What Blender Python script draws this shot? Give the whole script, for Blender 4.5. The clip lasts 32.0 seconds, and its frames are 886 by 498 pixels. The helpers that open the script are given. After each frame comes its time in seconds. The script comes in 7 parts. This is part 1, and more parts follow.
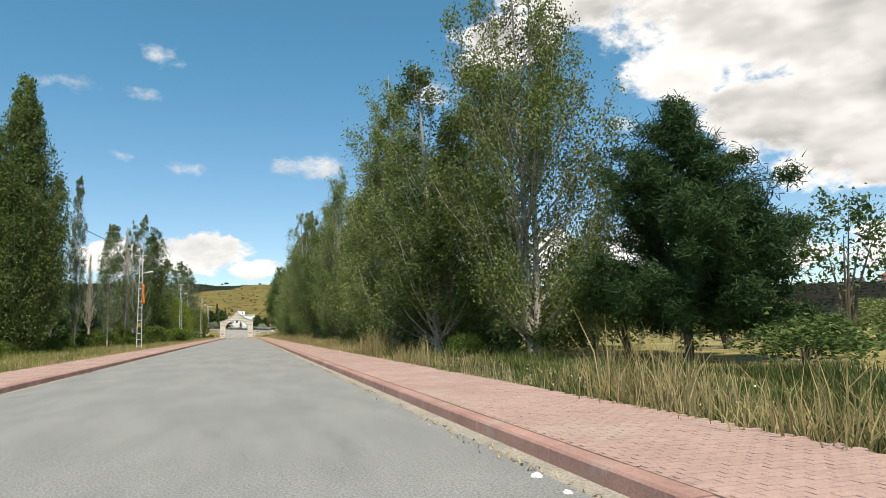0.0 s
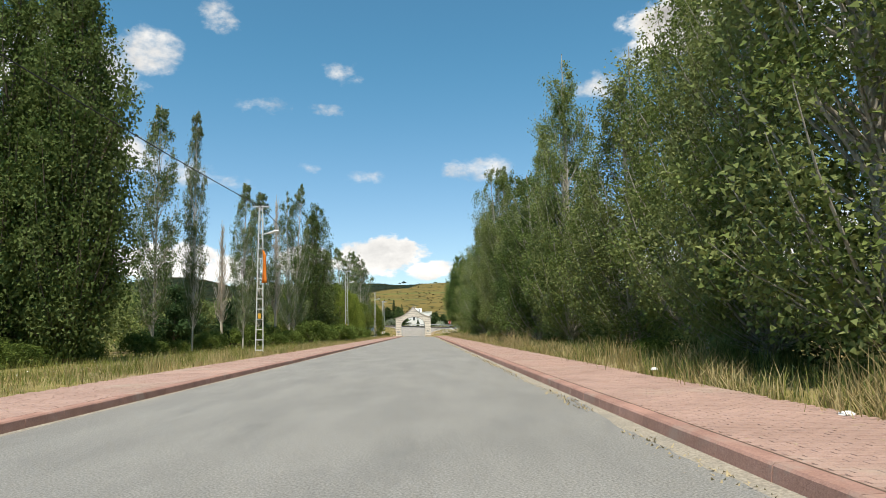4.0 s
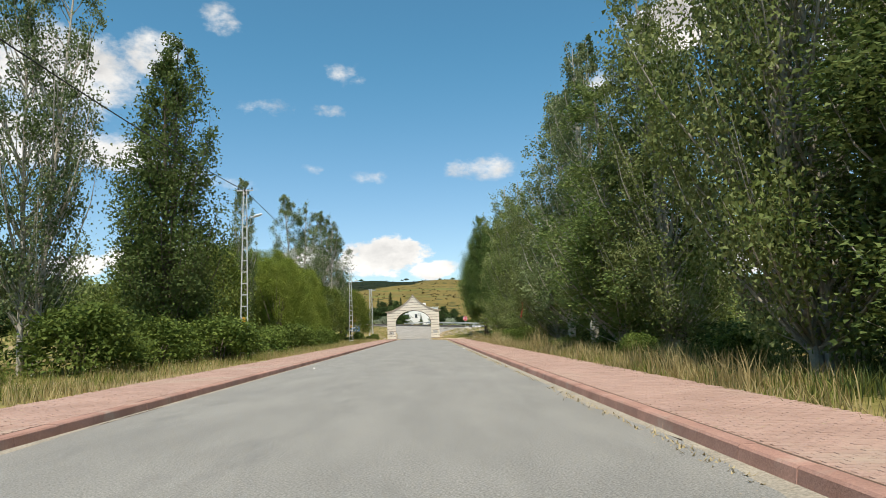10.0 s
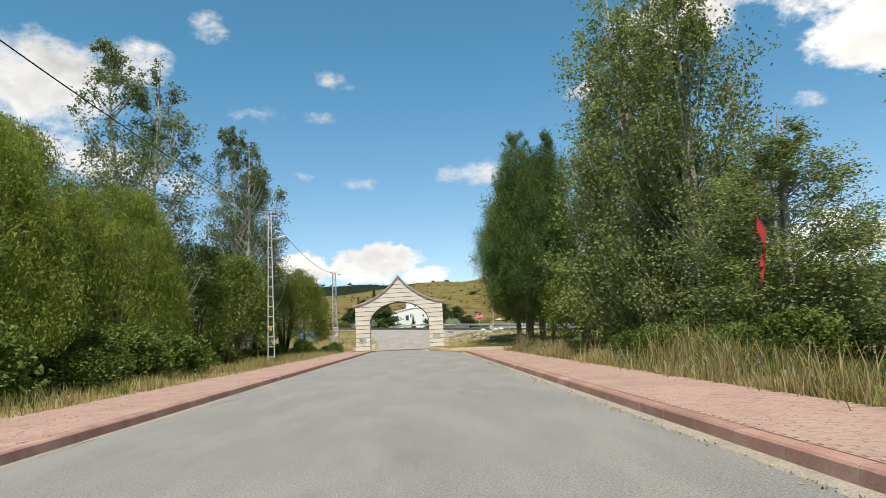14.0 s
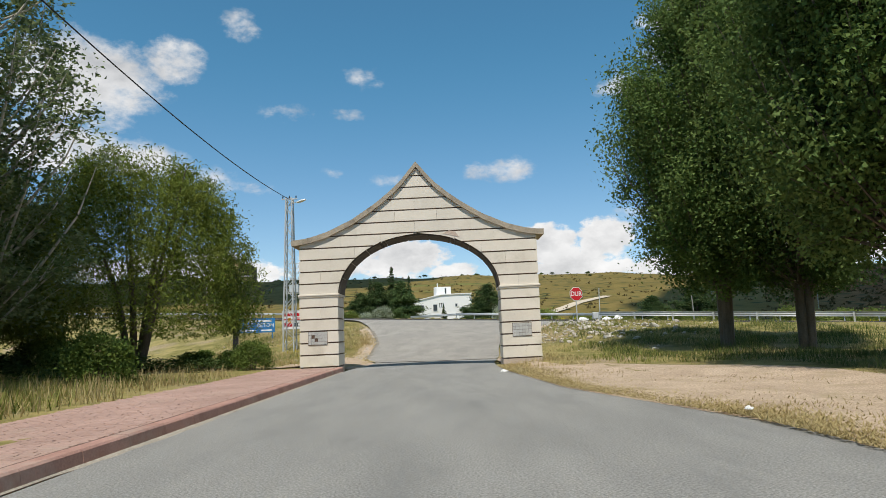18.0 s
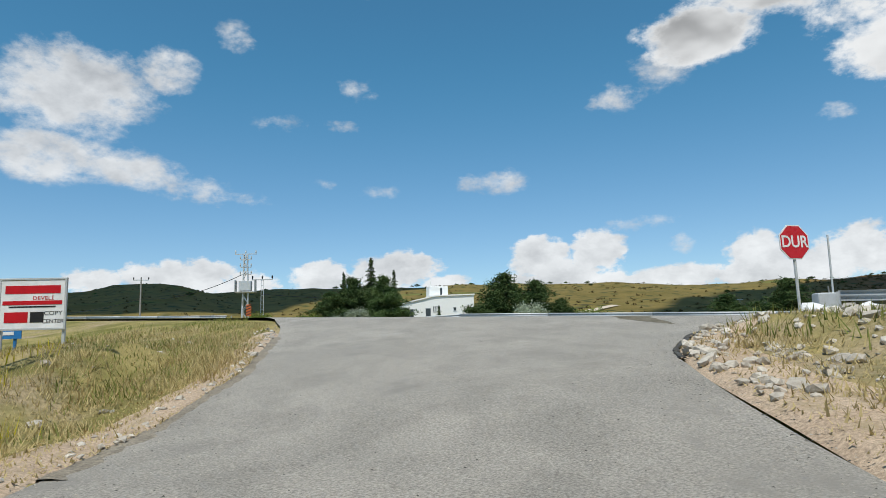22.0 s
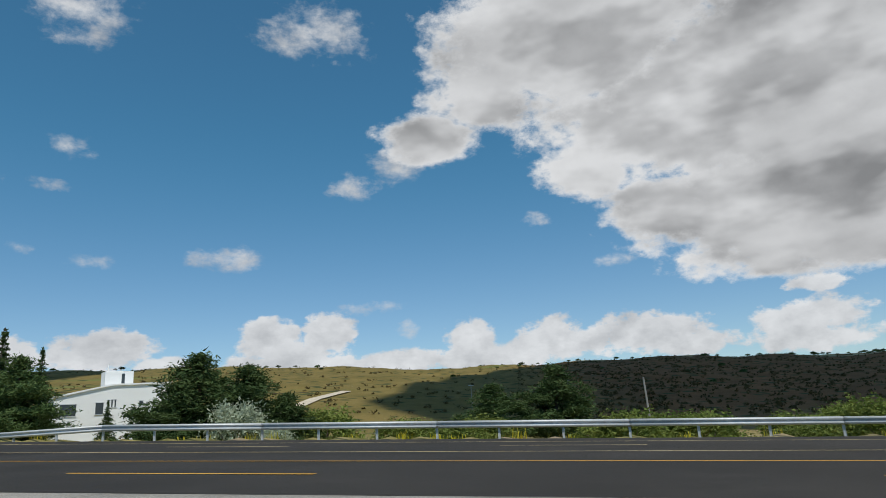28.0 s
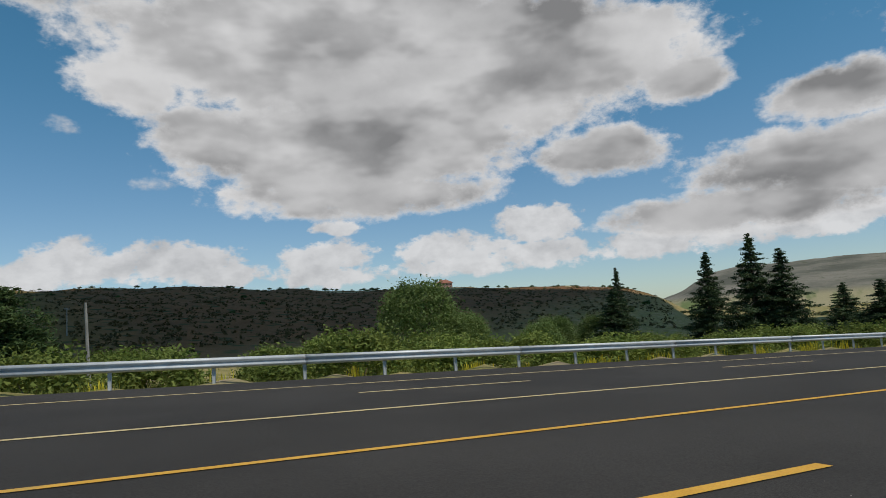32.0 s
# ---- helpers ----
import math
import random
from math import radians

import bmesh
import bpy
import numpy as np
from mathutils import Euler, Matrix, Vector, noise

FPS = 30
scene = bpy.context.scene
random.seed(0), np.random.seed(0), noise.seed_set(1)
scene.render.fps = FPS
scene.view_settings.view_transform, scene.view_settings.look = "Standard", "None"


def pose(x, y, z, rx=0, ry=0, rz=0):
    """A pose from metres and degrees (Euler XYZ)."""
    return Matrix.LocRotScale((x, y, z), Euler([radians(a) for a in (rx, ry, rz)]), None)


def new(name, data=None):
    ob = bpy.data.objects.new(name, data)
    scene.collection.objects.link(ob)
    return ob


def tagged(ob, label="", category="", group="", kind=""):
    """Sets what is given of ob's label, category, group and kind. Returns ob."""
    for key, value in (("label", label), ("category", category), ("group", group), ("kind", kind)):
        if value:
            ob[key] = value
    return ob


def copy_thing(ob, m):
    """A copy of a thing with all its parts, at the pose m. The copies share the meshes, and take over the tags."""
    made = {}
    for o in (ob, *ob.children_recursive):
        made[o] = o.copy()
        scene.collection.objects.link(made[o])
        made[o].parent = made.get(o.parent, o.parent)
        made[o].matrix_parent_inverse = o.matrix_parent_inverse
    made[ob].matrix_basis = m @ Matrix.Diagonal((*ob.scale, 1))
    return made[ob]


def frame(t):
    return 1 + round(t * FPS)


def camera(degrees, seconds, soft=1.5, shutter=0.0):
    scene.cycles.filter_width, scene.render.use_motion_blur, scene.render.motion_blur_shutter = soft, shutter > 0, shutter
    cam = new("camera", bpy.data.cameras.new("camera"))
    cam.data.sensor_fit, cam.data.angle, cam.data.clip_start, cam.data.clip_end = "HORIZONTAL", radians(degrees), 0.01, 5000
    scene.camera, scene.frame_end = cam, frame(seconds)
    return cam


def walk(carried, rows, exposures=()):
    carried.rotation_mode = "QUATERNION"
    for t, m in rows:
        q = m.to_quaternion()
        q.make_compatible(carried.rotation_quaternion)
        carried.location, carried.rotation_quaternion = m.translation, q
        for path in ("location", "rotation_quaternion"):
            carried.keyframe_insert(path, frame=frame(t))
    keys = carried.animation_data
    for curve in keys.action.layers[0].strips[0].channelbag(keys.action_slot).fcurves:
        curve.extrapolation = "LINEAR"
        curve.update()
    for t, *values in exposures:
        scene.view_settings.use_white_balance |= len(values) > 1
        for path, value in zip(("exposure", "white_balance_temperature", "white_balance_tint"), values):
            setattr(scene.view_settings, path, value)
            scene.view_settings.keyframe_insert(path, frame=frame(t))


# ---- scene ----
# ---- camera ----
cam = camera(68.16, 32.0, soft=0.85)
ROWS = [
    (0.0, 2.76, -198.67, 1.27, 96.86, 1.62, -16.58),
    (0.5, 2.77, -195.44, 1.25, 96.96, 1.49, -10.85),
    (1.0, 2.76, -192.26, 1.24, 97.09, 1.45, -7.78),
    (1.5, 2.80, -189.09, 1.24, 97.09, 1.45, -5.58),
    (2.0, 2.88, -185.85, 1.24, 97.08, 1.43, -4.23),
    (2.5, 2.95, -182.40, 1.24, 97.00, 1.46, -3.31),
    (3.0, 2.89, -178.57, 1.24, 97.02, 1.46, -2.63),
    (3.5, 2.80, -174.45, 1.24, 97.10, 1.43, -2.08),
    (4.0, 2.78, -170.13, 1.22, 97.15, 1.32, -1.64),
    (4.5, 2.66, -165.71, 1.27, 97.21, 1.32, -1.30),
    (6.5, 2.24, -152.15, 1.27, 97.13, 1.11, -0.93),
    (7.0, 2.35, -147.24, 1.27, 97.08, 1.19, -0.92),
    (7.5, 2.47, -142.08, 1.27, 97.09, 1.33, -0.92),
    (8.0, 2.49, -136.81, 1.27, 97.11, 1.45, -0.96),
    (8.5, 2.45, -131.39, 1.27, 97.12, 1.58, -1.03),
    (9.0, 2.43, -125.85, 1.26, 97.12, 1.68, -1.10),
    (9.5, 2.53, -120.17, 1.29, 97.12, 1.73, -1.15),
    (10.0, 2.53, -114.33, 1.31, 97.14, 1.80, -1.29),
    (10.5, 2.54, -108.43, 1.33, 97.21, 1.88, -1.40),
    (11.0, 2.55, -102.45, 1.34, 97.28, 2.02, -1.51),
    (11.5, 2.56, -96.56, 1.34, 97.33, 2.15, -1.58),
    (12.0, 2.54, -90.80, 1.34, 97.36, 2.23, -1.65),
    (12.5, 2.49, -85.11, 1.35, 97.41, 2.29, -1.72),
    (13.0, 2.39, -79.40, 1.35, 97.49, 2.40, -1.85),
    (13.5, 2.31, -73.69, 1.31, 97.56, 2.59, -1.88),
    (14.0, 2.18, -68.02, 1.27, 97.60, 2.69, -1.89),
    (14.5, 2.05, -62.38, 1.25, 97.43, 2.57, -1.21),
    (15.0, 2.01, -56.85, 1.26, 97.32, 2.37, -0.65),
    (15.5, 1.70, -51.42, 1.26, 97.35, 2.28, -0.40),
    (17.5, 1.14, -29.30, 1.25, 97.52, 1.99, 0.32),
    (18.0, 1.03, -24.59, 1.21, 97.42, 1.98, 0.44),
    (18.5, 0.82, -19.73, 1.20, 97.47, 2.00, 0.39),
    (19.0, 0.68, -15.38, 1.20, 97.57, 2.06, 0.39),
    (19.5, 0.54, -10.87, 1.18, 97.88, 2.01, 0.39),
    (20.0, 0.42, -7.17, 1.14, 98.05, 1.86, 0.30),
    (20.5, 0.37, -3.54, 1.17, 98.07, 1.67, 0.19),
    (21.0, 0.36, -0.44, 1.19, 98.20, 1.70, 0.13),
    (21.5, 0.41, 2.50, 1.20, 98.40, 1.70, 0.01),
    (22.0, 0.47, 4.79, 1.21, 98.43, 1.76, -0.19),
    (22.5, 0.55, 7.15, 1.24, 98.42, 1.77, -0.45),
    (23.0, 0.66, 9.24, 1.31, 98.65, 1.91, -0.69),
    (23.5, 0.84, 11.24, 1.42, 98.94, 2.04, -1.12),
    (24.0, 0.97, 13.20, 1.68, 99.57, 1.98, -2.15),
    (24.5, 1.18, 15.18, 1.94, 100.86, 1.95, -4.00),
    (25.0, 1.52, 16.99, 2.17, 101.90, 2.08, -6.34),
    (25.5, 1.94, 18.68, 2.36, 102.97, 2.13, -9.22),
    (26.0, 2.39, 20.11, 2.53, 103.66, 2.38, -12.20),
    (26.5, 2.86, 21.40, 2.71, 104.12, 2.55, -15.12),
    (28.5, 4.69, 25.02, 3.22, 104.42, 3.61, -26.07),
    (29.0, 5.17, 25.67, 3.24, 104.06, 3.76, -28.98),
    (29.5, 5.70, 26.22, 3.28, 103.54, 3.72, -32.14),
    (30.0, 6.59, 26.99, 3.30, 102.82, 3.94, -35.78),
    (30.5, 7.73, 27.86, 3.31, 101.96, 4.44, -40.27),
    (31.0, 9.05, 28.56, 3.29, 100.78, 4.51, -45.84),
    (31.5, 10.67, 28.98, 3.22, 98.66, 4.48, -52.94),
    (32.0, 12.64, 29.07, 3.15, 96.17, 3.77, -62.75),
]
walk(cam, [(t, pose(x, y, z, rx, ry, rz)) for t, x, y, z, rx, ry, rz in ROWS],
     exposures=((0.0, 0.38, 7050, 10), (15.5, 0.36, 7000, 10), (18.0, 0.1, 6700, 10), (19.0, 0.0, 6600, 10), (19.6, -0.3, 6500, 10), (20.0, -0.42, 6500, 10),
                (20.5, -0.3, 6500, 10), (21.0, -0.1, 6450, 9), (21.5, 0.0, 6400, 8), (25.0, -0.05, 6400, 8), (26.5, -0.12, 6350, 8), (28.5, -0.28, 6400, 9),
                (29.2, -0.32, 6400, 9), (30.0, -0.5, 6450, 9), (31.0, -0.52, 6500, 10), (32.0, -0.4, 6500, 10)))

# ---- light: high sun behind the approach road ----
SUN_EL, SUN_AZ = 61.5, 188.0          # degrees; azimuth clockwise from +y
to_sun = Vector((math.sin(radians(SUN_AZ)) * math.cos(radians(SUN_EL)),
                 math.cos(radians(SUN_AZ)) * math.cos(radians(SUN_EL)), math.sin(radians(SUN_EL))))
sun = new("sun", bpy.data.lights.new("sun", "SUN"))
sun.data.energy, sun.data.angle, sun.data.color = 4.0, radians(0.53), (1.0, 0.95, 0.87)
sun.matrix_world = to_sun.to_track_quat("Z", "Y").to_matrix().to_4x4()

world = bpy.data.worlds.new("sky")
scene.world = world
world.use_nodes = True
wn, wl = world.node_tree.nodes, world.node_tree.links
wn.clear()


def wmath(op, a, b=None, clamp=False):
    n = wn.new("ShaderNodeMath")
    n.operation, n.use_clamp = op, clamp
    for i, v in enumerate((a, b)):
        if v is None:
            continue
        if isinstance(v, (int, float)):
            n.inputs[i].default_value = v
        else:
            wl.new(v, n.inputs[i])
    return n.outputs[0]


def wmix(fac, a, b):
    n = wn.new("ShaderNodeMix")
    n.data_type = "RGBA"
    for sock, v in ((n.inputs[0], fac), (n.inputs[6], a), (n.inputs[7], b)):
        if isinstance(v, (tuple, float, int)):
            sock.default_value = v
        else:
            wl.new(v, sock)
    return n.outputs[2]


def wramp(v, lo, hi, a=0.0, b=1.0):
    n = wn.new("ShaderNodeMapRange")
    n.interpolation_type = "SMOOTHSTEP"
    wl.new(v, n.inputs[0])
    for i, q in enumerate((lo, hi, a, b)):
        n.inputs[i + 1].default_value = q
    return n.outputs[0]


sky = wn.new("ShaderNodeTexSky")
sky.sky_type, sky.sun_disc = "NISHITA", False
sky.sun_elevation, sky.sun_rotation = radians(SUN_EL), radians(SUN_AZ)
sky.altitude, sky.air_density, sky.dust_density, sky.ozone_density = 900, 1.0, 0.6, 1.0

co = wn.new("ShaderNodeTexCoord").outputs["Generated"]
sep = wn.new("ShaderNodeSeparateXYZ")
wl.new(co, sep.inputs[0])
azim = wmath("MULTIPLY", wmath("ARCTAN2", sep.outputs[0], sep.outputs[1]), 57.2958)      # degrees, 0 along +y
elev = wmath("MULTIPLY", wmath("ARCSINE", sep.outputs[2]), 57.2958)


def cloud_noise(scale, detail, rough, stretch=(1, 1, 1.6), shift=(0, 0, 0)):
    m = wn.new("ShaderNodeMapping")
    m.inputs["Scale"].default_value = stretch
    m.inputs["Location"].default_value = shift
    wl.new(co, m.inputs[0])
    n = wn.new("ShaderNodeTexNoise")
    n.inputs["Scale"].default_value, n.inputs["Detail"].default_value, n.inputs["Roughness"].default_value = scale, detail, rough
    wl.new(m.outputs[0], n.inputs[0])
    return n.outputs[0]


edge = cloud_noise(16.0, 6.0, 0.62)
fine = cloud_noise(38.0, 5.0, 0.6, shift=(3, 1, 0))
# cumulus fields: azimuth, elevation, half width, half height, weight
CLOUDS = (
    (-29.9, 20.1, 6.8, 4.0, 1.9), (-22.9, 22.6, 2.8, 2.2, 1.5), (-31.5, 15.1, 5.3, 2.4, 1.7), (-25.6, 14.5, 4.5, 1.7, 1.5),
    (-20.4, 13.3, 3.6, 1.2, 0.75), (-15.9, 12.8, 1.7, 0.8, 0.6), (-17.8, 25.7, 2.1, 1.4, 0.7), (-7.1, 22.1, 1.9, 1.1, 0.8),
    (-14.0, 19.0, 2.6, 0.9, 0.6), (-4.9, 13.4, 2.0, 0.7, 0.6), (5.5, 14.1, 3.6, 1.1, 0.85), (-9.9, 14.3, 1.0, 0.5, 0.5),
    (-8.1, 19.0, 1.6, 0.5, 0.45),
)
WISPS = (
    (16.5, 20.3, 2.7, 1.3, 0.9), (20.2, 22.2, 3.2, 2.1, 1.05), (24.0, 23.5, 2.8, 2.1, 1.1), (32.7, 16.6, 1.4, 0.8, 0.8),
    (16.9, 9.7, 3.3, 0.7, 0.65), (20.6, 7.8, 1.2, 0.9, 0.6), (13.2, 32.7, 6.5, 2.5, 0.9), 
    (39.4, 12.4, 2.2, 0.6, 0.65), (-7.3, 31.8, 4.5, 2.5, 0.9), 
    
)
# low bank along the horizon
BANK = (
    (-21.1, 6.1, 5.4, 1.8, 1.15), (-16.7, 5.5, 3.2, 1.5, 1.1), (-28.1, 5.8, 2.5, 1.2, 1), (-10.1, 6.1, 3.1, 1.7, 1.05),
    (-3.8, 6.5, 4.8, 2.0, 1.15), (0.6, 5.4, 3.2, 1.0, 1), (9.1, 7.2, 3.3, 2.2, 1.15), (13.9, 7.5, 2.9, 2.4, 1.15),
    (11.0, 5.3, 6.0, 1.2, 1.05), (19.7, 5.0, 4.8, 1.3, 1.1), (26.2, 6.6, 2.5, 2.0, 1.15), (26.1, 4.9, 4.2, 1.4, 1.1),
    (32.4, 6.7, 2.5, 1.7, 1.15), (30.8, 4.9, 5.5, 1.1, 1.05),
)
BANKB = (
    (32.8, 6.6, 3.1, 2.1, 1.15), (33.5, 5.5, 6.0, 1.4, 1.1), (41.2, 6.2, 5.4, 1.9, 1.1), (44.7, 4.8, 5.6, 1.2, 1),
    (53.1, 6.0, 5.5, 1.7, 1.05), (53.5, 4.4, 7.0, 1.1, 0.9), (53.7, 8.5, 2.8, 0.7, 0.7), (45.8, 11.8, 1.7, 0.8, 0.7),
    (64.0, 6.2, 6.2, 1.6, 1), (71.5, 7.8, 4.5, 1.9, 1.1), (71.8, 5.1, 6.6, 1.4, 0.95), (80.8, 5.2, 6.1, 1.5, 0.95),
    (87.4, 5.9, 7.0, 1.9, 1), (93.3, 5.8, 6.3, 1.6, 1.05), (64.8, 4.6, 7.8, 1.0, 0.8),
)
# the large grey cloud over the valley
BIG = (
    (37.7, 31.6, 15.4, 7.0, 1.3), (54.5, 24.5, 16.6, 9.6, 1.4), (29.6, 27.2, 6.7, 3.3, 1.15), (23.5, 24.2, 5.7, 2.4, 1.1),
    (37.7, 20.3, 5.5, 3.1, 1.1), (47.0, 22.8, 10.2, 4.2, 1.2), (43.6, 16.2, 6.3, 3.1, 1.15), (54.7, 13.5, 13.5, 4.2, 1.25),
    (63.7, 18.1, 8.9, 7.7, 1.35), (47.8, 11.7, 3.7, 1.0, 0.8),
)
BIGB = (
    (49.0, 23.2, 16.9, 6.0, 1.35), (66.1, 21.5, 20.8, 7.7, 1.4), (56.5, 15.6, 18.4, 5.2, 1.3), (78.1, 21.0, 11.1, 4.5, 1.2),
    (77.3, 13.2, 7.0, 2.5, 1.15), (56.3, 11.3, 13.6, 2.5, 1.15), (94.5, 10.1, 11.8, 3.4, 1.2), (95.5, 15.0, 5.8, 2.4, 1.1),
    (84.8, 18.1, 4.5, 2.0, 1.05), (87.5, 7.3, 12.0, 2.2, 1.1), (120.0, 26.0, 24.0, 12.0, 1.1),
)


def blobs(rows):
    total = None
    for az, el, w, h, k in rows:
        dx = wmath("MULTIPLY", wmath("SUBTRACT", azim, az), 1.0 / w)
        dy = wmath("MULTIPLY", wmath("SUBTRACT", elev, el), 1.0 / h)
        d = wmath("MULTIPLY", wmath("SUBTRACT", 1.0, wmath("ADD", wmath("MULTIPLY", dx, dx), wmath("MULTIPLY", dy, dy))), k)
        total = d if total is None else wmath("MAXIMUM", total, d)
    return wmath("MAXIMUM", total, -1.0)


def cover(field, lo, hi, k=2.2, k2=1.1):
    n = wmath("ADD", wmath("MULTIPLY", wmath("SUBTRACT", edge, 0.5), k), wmath("MULTIPLY", wmath("SUBTRACT", fine, 0.5), k2))
    return wramp(wmath("ADD", field, n), lo, hi)


f_small, f_bank, f_big = blobs(CLOUDS + WISPS), blobs(BANK + BANKB), blobs(BIG + BIGB)
c_small = wmath("MULTIPLY", cover(f_small, 0.05, 1.6, 2.4, 2.2), 0.92)
c_bank = wmath("MULTIPLY", cover(f_bank, 0.08, 0.6, 2.4, 1.6), 0.96)
c_big = cover(f_big, -0.05, 0.6, 2.0, 0.9)
WHITE, SHADE = (7.4, 7.45, 7.55, 1), (2.7, 2.8, 3.0, 1)


def lit(scale, rise, k, base):
    """Bright where the cloud thins out upwards, dim on its undersides."""
    a = cloud_noise(scale, 5.0, 0.58, stretch=(1, 1, 1.5))
    b = cloud_noise(scale, 5.0, 0.58, stretch=(1, 1, 1.5), shift=(0.0, 0.0, rise))
    return wmath("ADD", wmath("MULTIPLY", wmath("SUBTRACT", b, a), k), base, True)


billow, puff = lit(7.0, 0.05, 3.4, 0.35), lit(16.0, 0.03, 3.0, 0.3)
dim = wmath("MULTIPLY", wmath("ADD", billow, puff), 0.5)
fold = cloud_noise(2.6, 3.0, 0.5, stretch=(1, 1, 2.8), shift=(0.4, 1.1, 0.3))
fold2 = cloud_noise(7.0, 3.0, 0.5, stretch=(1, 1, 2.2), shift=(2.4, 0.1, 1.3))
depth = wramp(wmath("ADD", f_big, wmath("MULTIPLY", wmath("SUBTRACT", edge, 0.5), 1.6)), 0.1, 0.85)
shade = wmath("ADD", wramp(fold, 0.38, 0.66, 0.0, 0.46), wramp(fold2, 0.4, 0.64, 0.0, 0.42))
big_col = wmix(wmath("ADD", wmath("MULTIPLY", depth, wmath("ADD", shade, 0.15)), wmath("MULTIPLY", dim, 0.14), True), (8.4, 8.4, 8.45, 1), (2.5, 2.52, 2.58, 1))
bank_col = wmix(wmath("MULTIPLY", dim, 0.62), (8.0, 8.05, 8.15, 1), SHADE)
small_col = wmix(wmath("MULTIPLY", dim, 0.7), WHITE, SHADE)
tint = wn.new("ShaderNodeMix")
tint.data_type, tint.blend_type = "RGBA", "MULTIPLY"
tint.inputs[0].default_value = 1.0
wl.new(wmix(wramp(elev, 2.0, 26.0), (0.85, 0.98, 1.06, 1), (0.51, 1.05, 1.11, 1)), tint.inputs[7])
wl.new(sky.outputs[0], tint.inputs[6])
col = wmix(c_small, tint.outputs[2], small_col)
col = wmix(c_bank, col, bank_col)
col = wmix(c_big, col, big_col)
back = wn.new("ShaderNodeBackground")
back.inputs["Strength"].default_value = 0.113
wl.new(col, back.inputs["Color"])
wl.new(back.outputs[0], wn.new("ShaderNodeOutputWorld").inputs[0])

# ---- materials ----
def shader(name):
    m = bpy.data.materials.new(name)
    m.use_nodes = True
    nt = m.node_tree
    nt.nodes.clear()
    out = nt.nodes.new("ShaderNodeOutputMaterial")
    return m, nt.nodes, nt.links, out


def put(links, sock, v):
    if isinstance(v, (int, float)):
        sock.default_value = v
    elif isinstance(v, tuple):
        sock.default_value = v if len(v) == 4 else (*v, 1)
    else:
        links.new(v, sock)


def mixc(nodes, links, fac, a, b, mode="MIX"):
    n = nodes.new("ShaderNodeMix")
    n.data_type, n.blend_type = "RGBA", mode
    put(links, n.inputs[0], fac)
    put(links, n.inputs[6], a)
    put(links, n.inputs[7], b)
    return n.outputs[2]


def noise_at(nodes, links, co, scale, detail=4.0, rough=0.6, stretch=None):
    if stretch:
        m = nodes.new("ShaderNodeMapping")
        m.inputs["Scale"].default_value = stretch
        links.new(co, m.inputs[0])
        co = m.outputs[0]
    n = nodes.new("ShaderNodeTexNoise")
    n.inputs["Scale"].default_value, n.inputs["Detail"].default_value, n.inputs["Roughness"].default_value = scale, detail, rough
    links.new(co, n.inputs[0])
    return n.outputs[0]


def band(nodes, links, v, lo, hi):
    n = nodes.new("ShaderNodeMapRange")
    n.interpolation_type = "SMOOTHSTEP"
    put(links, n.inputs[0], v)
    n.inputs[1].default_value, n.inputs[2].default_value = lo, hi
    return n.outputs[0]


def bump_of(nodes, links, height, strength, dist=0.02):
    n = nodes.new("ShaderNodeBump")
    n.inputs["Strength"].default_value, n.inputs["Distance"].default_value = strength, dist
    links.new(height, n.inputs["Height"])
    return n.outputs[0]


def surface(name, a, b, rough=0.85, big=0.6, small=22.0, bump=0.25, metal=0.0, stain=None, stain_scale=0.25, piece=0.0, stretch=None, dist=0.02, speck=0.35, spec=0.4, island=0.0):
    """A matt or metal surface: two colours in broad patches, fine grain, optional stains, each piece a little lighter or darker."""
    m, n, l, out = shader(name)
    co = n.new("ShaderNodeTexCoord").outputs["Object"]
    geo = n.new("ShaderNodeNewGeometry").outputs["Position"]
    broad = noise_at(n, l, geo, big, 5, 0.6, stretch)
    grain = noise_at(n, l, geo, small, 4, 0.7)
    c = mixc(n, l, band(n, l, broad, 0.3, 0.7), a, b)
    c = mixc(n, l, speck, c, mixc(n, l, band(n, l, grain, 0.25, 0.75), (0.25, 0.25, 0.25), (0.75, 0.75, 0.75)), "OVERLAY")
    if stain:
        s = noise_at(n, l, geo, stain_scale, 6, 0.68, stretch)
        c = mixc(n, l, band(n, l, s, 0.52, 0.72), c, stain)
    if piece or island:
        r = n.new("ShaderNodeObjectInfo").outputs["Random"] if piece else n.new("ShaderNodeNewGeometry").outputs["Random Per Island"]
        piece = piece or island
        g = n.new("ShaderNodeMapRange")
        l.new(r, g.inputs[0])
        g.inputs[3].default_value, g.inputs[4].default_value = 1 - piece, 1 + piece
        h = n.new("ShaderNodeHueSaturation")
        l.new(g.outputs[0], h.inputs["Value"])
        l.new(c, h.inputs["Color"])
        c = h.outputs[0]
    p = n.new("ShaderNodeBsdfPrincipled")
    l.new(c, p.inputs["Base Color"])
    p.inputs["Roughness"].default_value, p.inputs["Metallic"].default_value = rough, metal
    p.inputs["Specular IOR Level"].default_value = spec
    if bump:
        l.new(bump_of(n, l, grain, bump, dist), p.inputs["Normal"])
    l.new(p.outputs[0], out.inputs[0])
    return m


